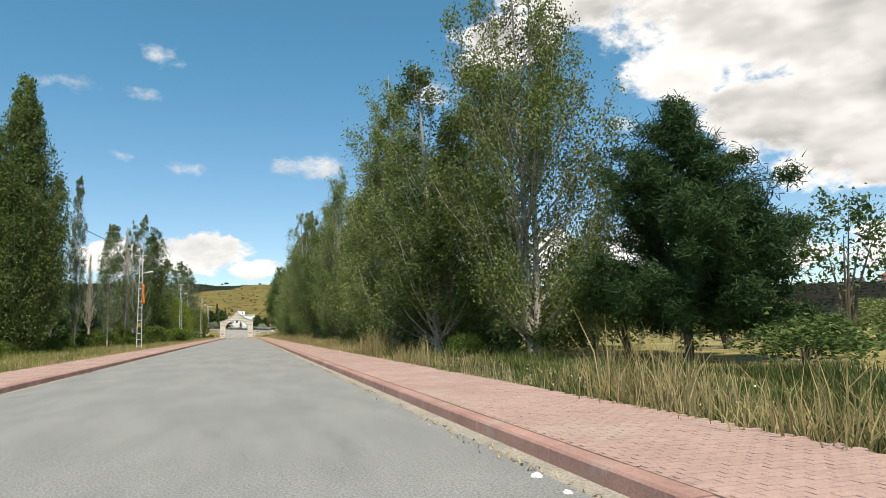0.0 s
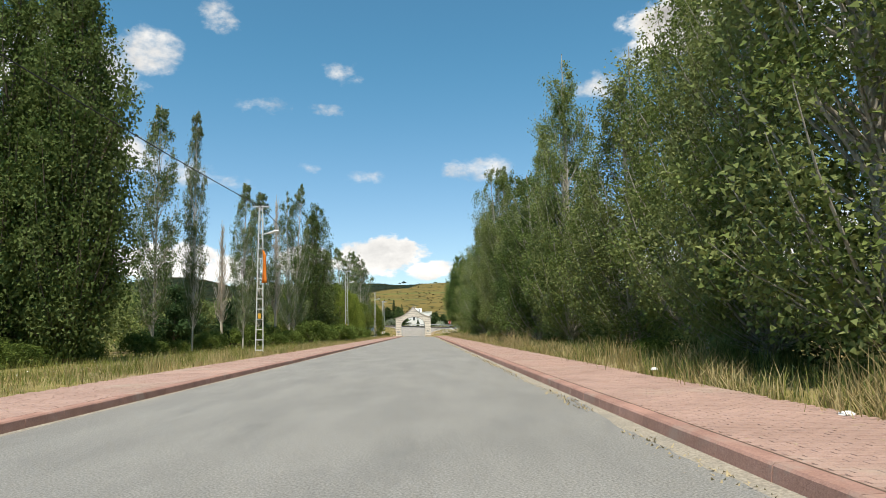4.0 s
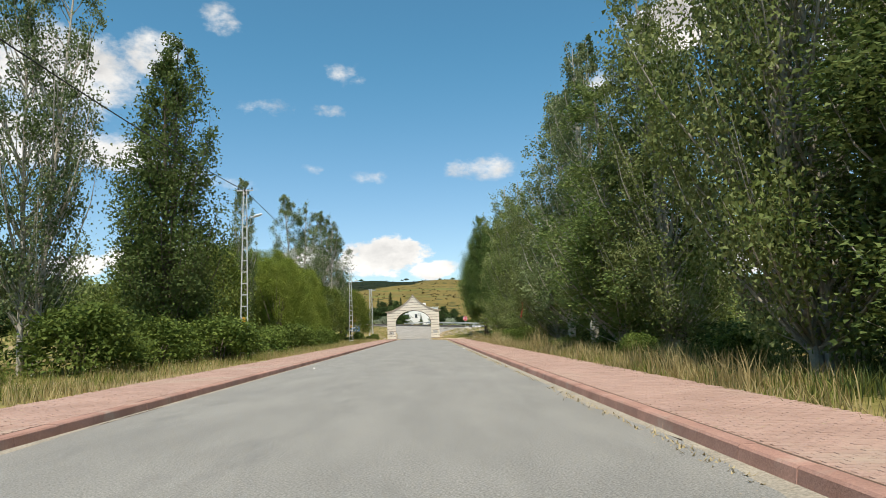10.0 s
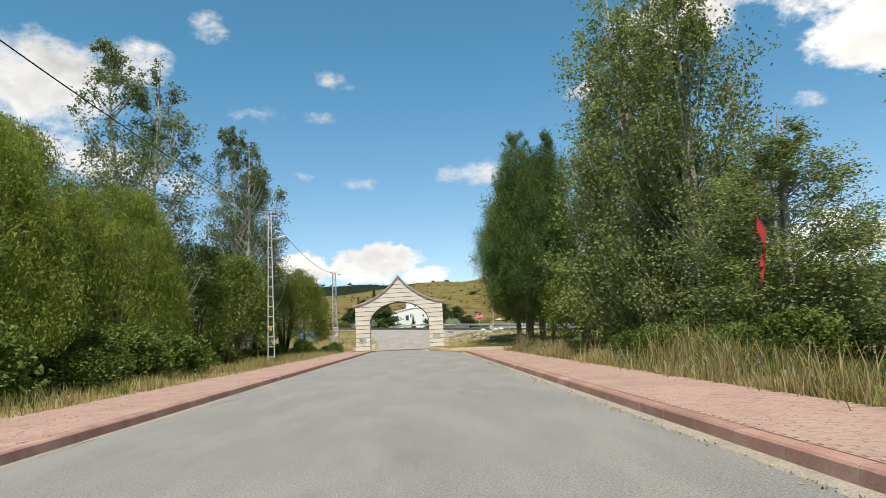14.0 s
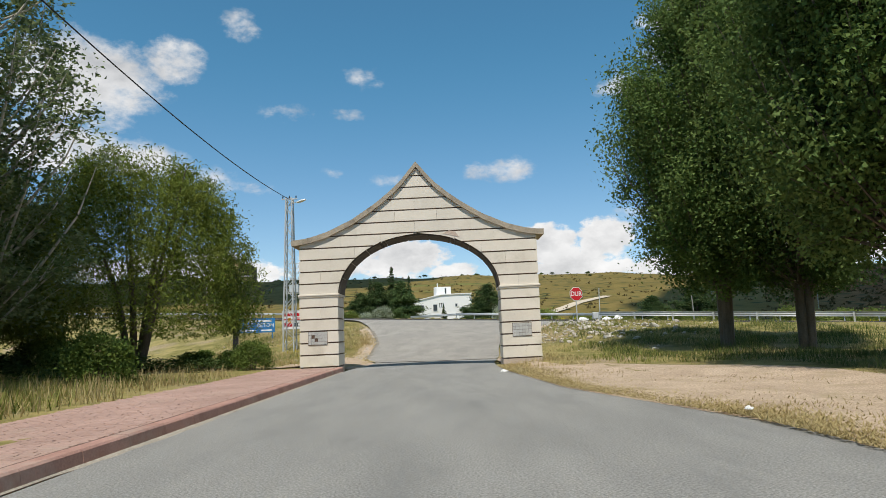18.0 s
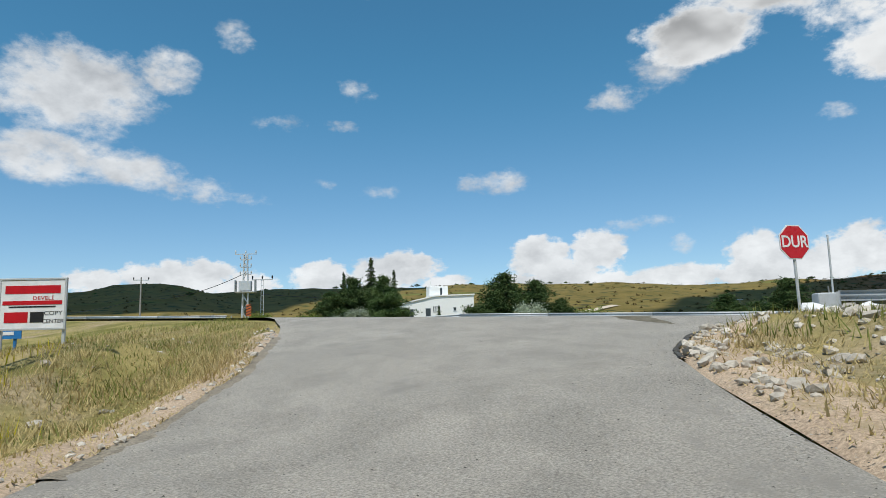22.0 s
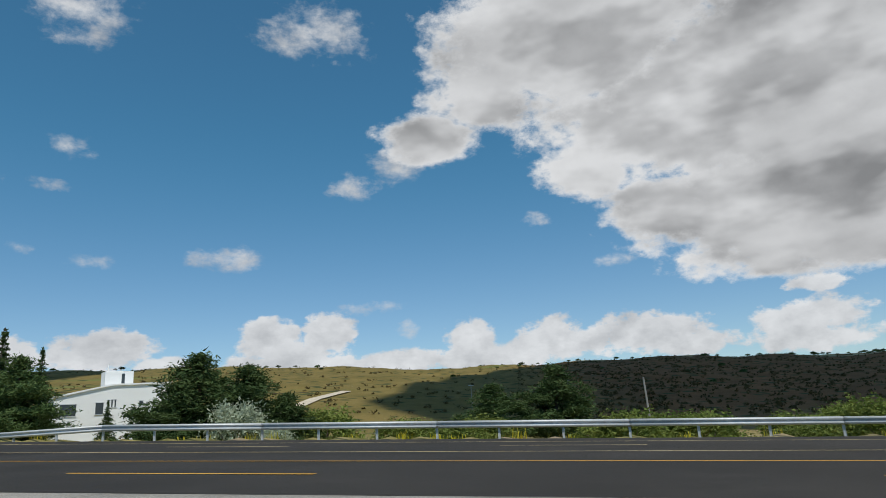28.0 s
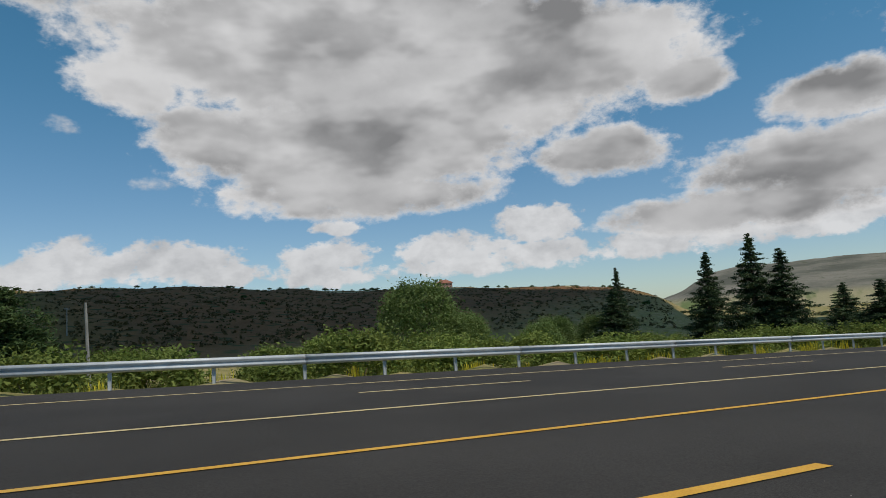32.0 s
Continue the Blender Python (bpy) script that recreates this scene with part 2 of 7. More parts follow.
def leafy(name, dark, mid, light, through_=0.33, rough=0.7):
    """Foliage: every leaf its own green, some light shining through."""
    m, n, l, out = shader(name)
    g = n.new("ShaderNodeNewGeometry")
    r = g.outputs["Random Per Island"]
    c = mixc(n, l, band(n, l, r, 0.0, 0.6), dark, mid)
    c = mixc(n, l, mixc(n, l, band(n, l, r, 0.65, 1.0), (0, 0, 0), (0.5, 0.5, 0.5)), c, light)
    patch = noise_at(n, l, g.outputs["Position"], 0.5, 3)
    c = mixc(n, l, band(n, l, patch, 0.35, 0.7), c, mixc(n, l, 0.5, c, light))
    tone = n.new("ShaderNodeObjectInfo").outputs["Random"]
    h = n.new("ShaderNodeHueSaturation")
    mr = n.new("ShaderNodeMapRange")
    l.new(tone, mr.inputs[0])
    mr.inputs[3].default_value, mr.inputs[4].default_value = 0.8, 1.22
    l.new(mr.outputs[0], h.inputs["Value"])
    l.new(c, h.inputs["Color"])
    c = h.outputs[0]
    p = n.new("ShaderNodeBsdfPrincipled")
    l.new(c, p.inputs["Base Color"])
    p.inputs["Roughness"].default_value = rough
    p.inputs["Specular IOR Level"].default_value = 0.12
    t = n.new("ShaderNodeBsdfTranslucent")
    l.new(c, t.inputs[0])
    s = n.new("ShaderNodeMixShader")
    s.inputs[0].default_value = through_
    l.new(p.outputs[0], s.inputs[1])
    l.new(t.outputs[0], s.inputs[2])
    l.new(s.outputs[0], out.inputs[0])
    return m


def plain(name, c, rough=0.6, metal=0.0):
    return surface(name, c, tuple(min(1, q * 0.85) for q in c), rough, 3.0, 60.0, 0.08, metal, speck=0.15)


M_ROAD = surface("worn_asphalt", (0.24, 0.238, 0.228), (0.29, 0.286, 0.272), 0.9, 0.7, 46, 1.0, stain=(0.212, 0.212, 0.206), stain_scale=0.5, stretch=(1.5, 0.4, 1), dist=0.013, speck=1.0, spec=0.3)
M_APRON = surface("bleached_asphalt", (0.265, 0.25, 0.226), (0.35, 0.328, 0.296), 0.92, 0.8, 38, 1.0, stain=(0.245, 0.232, 0.212), stain_scale=0.4, stretch=(1.2, 0.8, 1), dist=0.017, speck=1.0, spec=0.3)
M_DARK = surface("new_asphalt", (0.034, 0.031, 0.028), (0.047, 0.043, 0.039), 0.85, 0.25, 40, 0.6, stain=(0.029, 0.027, 0.025), stain_scale=0.12, dist=0.012, speck=0.7, spec=0.15)
M_SEAM = surface("tar_edge", (0.05, 0.048, 0.045), (0.085, 0.08, 0.072), 0.85, 3, 40, 0.6)
M_WET = surface("damp_asphalt", (0.115, 0.102, 0.076), (0.185, 0.165, 0.127), 0.9, 1.6, 38, 1.0, dist=0.017, speck=1.0, spec=0.15)
M_PAVE = surface("red_paving", (0.375, 0.248, 0.208), (0.45, 0.302, 0.256), 0.92, 0.7, 70, 0.5, stain=(0.43, 0.335, 0.275), stain_scale=0.3, dist=0.01, speck=0.4, island=0.055)
M_BED = surface("joint_sand", (0.28, 0.188, 0.155), (0.37, 0.258, 0.215), 0.95, 2.0, 40, 0.5)
M_KERB = surface("red_kerb", (0.335, 0.188, 0.152), (0.435, 0.255, 0.21), 0.9, 1.4, 40, 0.5, stain=(0.42, 0.32, 0.27), stain_scale=0.9, piece=0.1, dist=0.012)
M_STONE = surface("cream_cladding", (0.67, 0.615, 0.53), (0.74, 0.68, 0.59), 0.8, 0.8, 25, 0.12, stain=(0.6, 0.54, 0.455), stain_scale=0.7, piece=0.04, speck=0.12)
M_JOINT = surface("dark_joint", (0.10, 0.062, 0.045), (0.13, 0.085, 0.065), 0.9, 3, 30, 0.3)
# soffit brown made much darker: the shade under the arch is in the colour
M_SOFFIT_SHADE = surface("shaded_brown_soffit", (0.075, 0.058, 0.044), (0.095, 0.075, 0.056), 0.85, 1.5, 25, 0.2, piece=0.08, speck=0.2)
M_ROOF = surface("weathered_concrete", (0.33, 0.28, 0.22), (0.42, 0.36, 0.28), 0.9, 2.0, 30, 0.5, stain=(0.2, 0.165, 0.125), stain_scale=1.6)
M_TILE = surface("grey_tile", (0.42, 0.42, 0.41), (0.5, 0.5, 0.49), 0.5, 2, 30, 0.05, piece=0.1, speck=0.15)
M_PLINTH = surface("plinth", (0.5, 0.4, 0.33), (0.56, 0.46, 0.38), 0.9, 1.5, 25, 0.3, stain=(0.42, 0.26, 0.21), stain_scale=0.9)
M_STEEL = surface("galvanised_steel", (0.47, 0.485, 0.49), (0.56, 0.575, 0.58), 0.58, 3, 40, 0.05, 0.3, speck=0.2)
M_POLE = surface("painted_pole", (0.55, 0.56, 0.55), (0.66, 0.66, 0.64), 0.6, 2, 40, 0.08, 0.2, stain=(0.33, 0.26, 0.2), stain_scale=1.5, speck=0.15)
M_GREYPOLE = surface("grey_concrete", (0.24, 0.225, 0.2), (0.32, 0.3, 0.27), 0.9, 2, 30, 0.2)
M_BLACK = plain("black_paint", (0.02, 0.02, 0.022), 0.5)
M_CABLE = plain("black_cable", (0.015, 0.015, 0.016), 0.6)
M_GLASSY = plain("lamp_glass", (0.75, 0.76, 0.75), 0.25)
M_WHITE = surface("white_render", (0.8, 0.8, 0.79), (0.84, 0.84, 0.83), 0.8, 0.6, 12, 0.1, stain=(0.74, 0.73, 0.71), stain_scale=0.3, speck=0.08)
M_PANE = plain("dark_window", (0.05, 0.06, 0.07), 0.15)
M_YELLOW = surface("yellow_line", (0.55, 0.29, 0.03), (0.62, 0.34, 0.045), 0.8, 1.2, 40, 0.15, stain=(0.42, 0.27, 0.07), stain_scale=2.2, speck=0.3)
M_PALE = surface("pale_line", (0.5, 0.39, 0.19), (0.56, 0.44, 0.23), 0.8, 1.2, 40, 0.15, stain=(0.24, 0.21, 0.16), stain_scale=1.4, speck=0.3)
M_RED = plain("sign_red", (0.55, 0.012, 0.02), 0.4)
M_SIGNW = plain("sign_white", (0.82, 0.82, 0.82), 0.45)
M_BLUE = plain("sign_blue", (0.03, 0.2, 0.5), 0.5)
M_GOLD = plain("sign_gold", (0.55, 0.42, 0.2), 0.5)
M_PINK = surface("pink_house", (0.42, 0.24, 0.2), (0.47, 0.28, 0.24), 0.85, 0.8, 10, 0.1)
M_RTILE = surface("roof_tiles", (0.26, 0.1, 0.06), (0.33, 0.14, 0.09), 0.85, 0.8, 10, 0.2)
M_BARK = surface("brown_bark", (0.1, 0.08, 0.06), (0.16, 0.13, 0.10), 0.9, 2.5, 18, 0.8, stretch=(3, 3, 0.5))
M_GREYBARK = surface("grey_bark", (0.3, 0.275, 0.23), (0.43, 0.4, 0.34), 0.9, 2.5, 18, 0.7, stain=(0.11, 0.09, 0.07), stain_scale=1.4, stretch=(3, 3, 0.6))
M_PALEBARK = surface("pale_bark", (0.42, 0.38, 0.32), (0.52, 0.48, 0.41), 0.85, 2.0, 18, 0.6, stain=(0.14, 0.11, 0.09), stain_scale=1.2, stretch=(2, 2, 0.7))
M_DEADWOOD = surface("dead_twigs", (0.42, 0.36, 0.29), (0.52, 0.45, 0.37), 0.9, 2.0, 20, 0.3)
M_ROCK = surface("limestone", (0.42, 0.38, 0.33), (0.55, 0.51, 0.45), 0.9, 2.5, 15, 0.8, stain=(0.3, 0.26, 0.2), stain_scale=1.5, piece=0.2)
M_DIRT = surface("pinkish_dirt", (0.42, 0.318, 0.23), (0.52, 0.405, 0.3), 0.95, 1.1, 24, 0.9, stain=(0.36, 0.285, 0.175), stain_scale=0.9, dist=0.03, speck=0.75)
M_DUST = surface("gutter_dust", (0.3, 0.27, 0.225), (0.37, 0.33, 0.27), 0.95, 1.5, 30, 0.6, stain=(0.25, 0.235, 0.21), stain_scale=1.2, dist=0.012, speck=0.7)
M_GRAVEL = surface("brown_gravel", (0.2, 0.175, 0.14), (0.28, 0.245, 0.195), 0.95, 2.0, 24, 0.8, dist=0.02, speck=0.8)
M_LITTER = plain("white_litter", (0.8, 0.8, 0.8), 0.5)
L_DARK = leafy("dark_poplar_leaf", (0.066, 0.11, 0.029), (0.118, 0.174, 0.046), (0.235, 0.285, 0.11))
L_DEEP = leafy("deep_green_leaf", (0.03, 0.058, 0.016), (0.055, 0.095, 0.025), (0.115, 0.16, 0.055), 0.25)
L_SCRUB = leafy("hill_scrub_leaf", (0.06, 0.047, 0.02), (0.085, 0.064, 0.027), (0.12, 0.09, 0.038), 0.2, 0.9)
L_MID = leafy("poplar_leaf", (0.085, 0.126, 0.033), (0.158, 0.205, 0.055), (0.33, 0.36, 0.165))
L_GATE = leafy("dense_poplar_leaf", (0.048, 0.09, 0.023), (0.098, 0.157, 0.041), (0.185, 0.245, 0.08))
L_ASPEN = leafy("aspen_leaf", (0.07, 0.11, 0.04), (0.128, 0.178, 0.062), (0.31, 0.345, 0.2))
L_WILLOW = leafy("willow_leaf", (0.085, 0.125, 0.023), (0.175, 0.228, 0.038), (0.3, 0.34, 0.08))
L_SHRUB = leafy("shrub_leaf", (0.056, 0.094, 0.022), (0.105, 0.16, 0.034), (0.22, 0.275, 0.07))
L_ORCHARD = leafy("orchard_leaf", (0.085, 0.128, 0.026), (0.15, 0.2, 0.042), (0.27, 0.3, 0.085))
L_PINE = leafy("pine_needle", (0.018, 0.039, 0.015), (0.033, 0.069, 0.024), (0.075, 0.12, 0.045), 0.15)
L_FIR = leafy("fir_needle", (0.022, 0.042, 0.02), (0.04, 0.068, 0.03), (0.08, 0.11, 0.05), 0.15)
L_CEDAR = leafy("cedar_needle", (0.032, 0.062, 0.022), (0.06, 0.104, 0.034), (0.125, 0.17, 0.06), 0.2)
L_SILVER = leafy("silver_leaf", (0.2, 0.25, 0.165), (0.32, 0.37, 0.26), (0.46, 0.5, 0.39))
L_DRY = leafy("dry_grass", (0.28, 0.215, 0.095), (0.43, 0.345, 0.17), (0.56, 0.475, 0.26), 0.35, 0.8)
L_GREEN = leafy("green_grass", (0.11, 0.145, 0.034), (0.195, 0.225, 0.058), (0.35, 0.34, 0.115), 0.4, 0.8)
L_WEED = leafy("weed_leaf", (0.05, 0.078, 0.024), (0.09, 0.125, 0.04), (0.17, 0.2, 0.075), 0.35, 0.85)
L_STALK = leafy("withered_stalks", (0.25, 0.2, 0.12), (0.36, 0.295, 0.175), (0.46, 0.38, 0.24), 0.2, 0.9)
L_FLOWER = leafy("yellow_flower", (0.5, 0.42, 0.02), (0.62, 0.52, 0.03), (0.7, 0.62, 0.1), 0.3, 0.8)


def ground_material():
    m, n, l, out = shader("dry_meadow")
    g = n.new("ShaderNodeNewGeometry")
    pos = g.outputs["Position"]
    s = n.new("ShaderNodeSeparateXYZ")
    l.new(pos, s.inputs[0])
    broad = noise_at(n, l, pos, 0.05, 6, 0.62)
    mid = noise_at(n, l, pos, 0.6, 5, 0.65)
    grain = noise_at(n, l, pos, 9.0, 5, 0.7)
    grass = mixc(n, l, band(n, l, mid, 0.35, 0.65), (0.165, 0.155, 0.05), (0.32, 0.265, 0.11))
    soil = mixc(n, l, band(n, l, grain, 0.3, 0.7), (0.28, 0.22, 0.14), (0.39, 0.31, 0.21))
    near = mixc(n, l, band(n, l, noise_at(n, l, pos, 0.22, 5, 0.6), 0.5, 0.7), grass, soil)
    # pale steppe on the slopes, with dark scrub spots and green strips
    steppe = mixc(n, l, band(n, l, broad, 0.35, 0.68), (0.195, 0.148, 0.05), (0.14, 0.113, 0.036))
    strip = noise_at(n, l, pos, 0.012, 4, 0.55, (0.5, 2.0, 1))
    steppe = mixc(n, l, band(n, l, strip, 0.6, 0.7), steppe, (0.15, 0.16, 0.048))
    # brown scrubland on the eastern slope, with cloud shade put into its tone
    east = n.new("ShaderNodeMath")
    east.operation = "ADD"
    l.new(s.outputs[0], east.inputs[0])
    mul = n.new("ShaderNodeMath")
    mul.operation = "MULTIPLY"
    l.new(s.outputs[1], mul.inputs[0])
    mul.inputs[1].default_value = -0.56
    l.new(mul.outputs[0], east.inputs[1])
    steppe = mixc(n, l, band(n, l, east.outputs[0], -25.0, 60.0), steppe, mixc(n, l, band(n, l, broad, 0.35, 0.68), (0.2, 0.098, 0.045), (0.145, 0.075, 0.034)))
    bush = n.new("ShaderNodeTexVoronoi")
    bush.inputs["Scale"].default_value = 0.11
    l.new(pos, bush.inputs[0])
    spot = band(n, l, bush.outputs["Distance"], 0.4, 0.16)
    steppe = mixc(n, l, mixc(n, l, band(n, l, broad, 0.55, 0.7), spot, (0, 0, 0)), steppe, (0.055, 0.065, 0.025))
    rock = band(n, l, noise_at(n, l, pos, 0.14, 6, 0.7), 0.66, 0.74)
    steppe = mixc(n, l, rock, steppe, (0.38, 0.33, 0.26))
    far = band(n, l, s.outputs[1], 70.0, 200.0)
    c = mixc(n, l, far, near, steppe)
    # distant bare mountains with darker scrub and pale field strips
    relief = noise_at(n, l, pos, 0.0035, 7, 0.68, (1.0, 0.6, 3.0))
    mountain = mixc(n, l, band(n, l, relief, 0.36, 0.64), (0.1, 0.098, 0.075), (0.21, 0.19, 0.15))
    mountain = mixc(n, l, band(n, l, noise_at(n, l, pos, 0.012, 5, 0.65), 0.55, 0.7), mountain, (0.085, 0.09, 0.055))
    mountain = mixc(n, l, band(n, l, s.outputs[2], 40.0, 0.0), mountain, mixc(n, l, band(n, l, noise_at(n, l, pos, 0.006, 4, 0.6, (0.3, 1.6, 1)), 0.42, 0.58), (0.12, 0.15, 0.055), (0.3, 0.26, 0.15)))
    c = mixc(n, l, band(n, l, s.outputs[0], 1600.0, 2600.0), c, mountain)
    c = mixc(n, l, 0.35, c, mixc(n, l, band(n, l, grain, 0.25, 0.75), (0.25, 0.25, 0.25), (0.75, 0.75, 0.75)), "OVERLAY")
    p = n.new("ShaderNodeBsdfPrincipled")
    l.new(c, p.inputs["Base Color"])
    p.inputs["Roughness"].default_value = 0.95
    p.inputs["Specular IOR Level"].default_value = 0.08
    l.new(bump_of(n, l, grain, 0.6, 0.06), p.inputs["Normal"])
    l.new(p.outputs[0], out.inputs[0])
    return m


M_GROUND = ground_material()

# ---- building helpers ----


def mesh(name, verts, faces, mats, smooth=False, index=None):
    me = bpy.data.meshes.new(name)
    me.from_pydata([tuple(v) for v in verts] if not isinstance(verts, np.ndarray) else verts.tolist(), [], faces if isinstance(faces, list) else faces.tolist())
    for m in (mats if isinstance(mats, (list, tuple)) else [mats]):
        me.materials.append(m)
    if index is not None:
        me.polygons.foreach_set("material_index", index)
    if smooth:
        me.polygons.foreach_set("use_smooth", [True] * len(me.polygons))
    me.update()
    return me


def part(name, me, parent=None, label="", m=None):
    ob = new(name, me)
    if parent is not None:
        ob.parent = parent
    if m is not None:
        ob.matrix_basis = m
    if label:
        ob["label"] = label
    return ob


def empty(name, m=None):
    ob = new(name)
    ob.empty_display_size = 0.3
    if m is not None:
        ob.matrix_basis = m
    return ob


def box_data(x0, x1, y0, y1, z0, z1, bev=0.0):
    if not bev:
        v = [(x, y, z) for x in (x0, x1) for y in (y0, y1) for z in (z0, z1)]
        return v, [(0, 1, 3, 2), (4, 6, 7, 5), (0, 4, 5, 1), (2, 3, 7, 6), (0, 2, 6, 4), (1, 5, 7, 3)]
    bm = bmesh.new()
    bmesh.ops.create_cube(bm, size=1.0)
    for q in bm.verts:
        q.co = Vector(((x0 + x1) / 2 + q.co.x * (x1 - x0), (y0 + y1) / 2 + q.co.y * (y1 - y0), (z0 + z1) / 2 + q.co.z * (z1 - z0)))
    bmesh.ops.bevel(bm, geom=bm.edges[:], offset=bev, segments=1, affect="EDGES")
    bm.verts.index_update()
    v, f = [tuple(q.co) for q in bm.verts], [tuple(q.index for q in g.verts) for g in bm.faces]
    bm.free()
    return v, f


def join(*pieces):
    v, f = [], []
    for pv, pf in pieces:
        o = len(v)
        v += [tuple(q) for q in pv]
        f += [tuple(i + o for i in g) for g in pf]
    return v, f


def tube(points, radii, sides=6, cap=True):
    """A tapered tube along points."""
    v, f = [], []
    n = len(points)
    pts = [Vector(p) for p in points]
    for i, p in enumerate(pts):
        d = (pts[min(i + 1, n - 1)] - pts[max(i - 1, 0)]).normalized()
        a = d.orthogonal().normalized() if i == 0 else (a - d * a.dot(d)).normalized()
        b = d.cross(a)
        r = radii[i] if isinstance(radii, (list, tuple)) else radii
        for k in range(sides):
            w = 2 * math.pi * k / sides
            v.append(tuple(p + (a * math.cos(w) + b * math.sin(w)) * r))
    for i in range(n - 1):
        for k in range(sides):
            k2 = (k + 1) % sides
            f.append((i * sides + k, i * sides + k2, (i + 1) * sides + k2, (i + 1) * sides + k))
    if cap:
        f.append(tuple(range(sides - 1, -1, -1)))
        f.append(tuple(range((n - 1) * sides, n * sides)))
    return v, f


def prism(poly, y0, y1):
    """A polygon of (x, z), extruded along y."""
    n = len(poly)
    v = [(x, y0, z) for x, z in poly] + [(x, y1, z) for x, z in poly]
    f = [tuple(range(n)), tuple(range(2 * n - 1, n - 1, -1))]
    f += [(i, i + n, (i + 1) % n + n, (i + 1) % n) for i in range(n)]
    return v, f


# ---- the lie of the land ----
HK = -0.669
HC = 1 / math.hypot(1, HK)


def uv_of(x, y):
    return (x + HK * y) * HC, (y - HK * x) * HC


def xy_of(u, v):
    return HC * (u - HK * v), HC * (HK * u + v)


def hw_plane(u, v):
    return 1.477 - 0.046 * np.clip(u, -140, 140) + 0.0034 * np.clip(v, -50, 60)


AZ = [-180, -110, -70, -34, -29.5, -27.3, -24.9, -22.4, -20.2, -13.5, -0.8, 10.9, 23.6, 30, 34.5, 42, 54, 61, 66, 74, 78, 81, 83, 90, 180]
EL = [0, 0, 3.5, 4.7, 4.8, 5.4, 5.6, 5.4, 4.8, 5.1, 5.2, 5.0, 4.2, 4.1, 4.15, 4.0, 3.05, 2.7, 2.55, 2.05, 1.7, 0.9, -0.4, -0.9, -0.9]
AZ_R = [-180, -30, -18, -8, 0, 30, 42, 54, 61, 75, 180]
RIDGE = [1000, 1000, 900, 760, 700, 670, 660, 760, 820, 880, 900]


def land(x, y):
    x, y = np.asarray(x, float), np.asarray(y, float)
    u, v = uv_of(x, y)
    s = np.interp(v, [8, 10, 11.6, 15, 18, 20, 23.4, 25], [0, 0.08, 0.22, 0.47, 0.63, 0.74, 0.95, 1])
    z = s * hw_plane(u, v)
    z = z - 1.8 * np.clip((v - 51.8) / 5, 0, 1) - 0.012 * np.clip(v - 56, 0, 90)
    dx, dy = x - 5, y - 27
    r, a = np.hypot(dx, dy), np.degrees(np.arctan2(dx, dy))
    rr, el = np.interp(a, AZ_R, RIDGE), np.interp(a, AZ, EL)
    top = 3 + rr * np.tan(np.radians(el))
    t = np.clip((r - 190) / (rr - 190), 0, 1)
    rise = t ** 1.15 * (1.35 - 0.35 * t)
    front = np.clip((118 - np.abs(a)) / 20, 0, 1)
    hill = z * (1 - t) + top * rise
    z = np.where(r > 190, z * (1 - front) + hill * front, z)
    # plain and far mountains where the ridge ends
    east = np.clip((a - 80) / 5, 0, 1) * np.clip((150 - a) / 20, 0, 1) * np.clip((r - 700) / 400, 0, 1)
    crest = 3 + 4100 * np.tan(np.radians(np.interp(a, [80, 83, 87, 95, 100, 112, 150], [1.4, 2.0, 2.75, 2.9, 2.7, 3.1, 2.5])))
    far = 3 - r * math.tan(radians(0.95)) + (crest + 60) * np.clip((r - 2900) / 1200, 0, 1) ** 0.8
    z = z * (1 - east) + far * east
    return z


def land1(x, y):
    return float(land(x, y))


def lines(*runs):
    out = []
    for a, b, step in runs:
        out += list(np.arange(a, b, step))
    return np.array(out + [runs[-1][1]])


gx = lines((-4500, -1200, 300), (-1200, -300, 25), (-300, -60, 12), (-60, -16, 3), (-16, 20, 1.0), (20, 70, 2.5), (70, 300, 10), (300, 1200, 18), (1200, 4600, 120))
gy = lines((-1500, -300, 150), (-300, -230, 14), (-230, -20, 2.5), (-20, 66, 1.0), (66, 130, 4), (130, 900, 14), (900, 1400, 40), (1400, 4500, 240))
X, Y = np.meshgrid(gx, gy)
Z = land(X, Y)
wob = np.array([[noise.noise((x * 0.02, y * 0.02, 0)) for x in gx] for y in gy])
wob2 = np.array([[noise.noise((x * 0.21, y * 0.21, 5)) for x in gx] for y in gy])
dist = np.hypot(X - 5, Y - 27)
U, V = uv_of(X, Y)
Z = Z + wob * np.clip((dist - 150) / 400, 0, 1) * 4.0
on_road = ((X > -3.4) & (X < 8.2) & (Y < -8)) | ((X > -3.6) & (X < 3.7) & (Y >= -8) & (Y < 12)) | ((X > 0) & (X < 5.6) & (Y >= -8) & (Y < -1.5)) | ((X > 0) & (X < 5.2) & (Y >= 1.6) & (Y < 12.5)) | ((X > -6.5 - np.clip(Y - 21, 0, 99)) & (X < 7.5 + np.clip(Y - 20, 0, 99) * 2) & (Y >= 12) & (V < 33)) | ((V > 26.4) & (V < 51.5))
bank = 0.10 + 0.09 * wob2
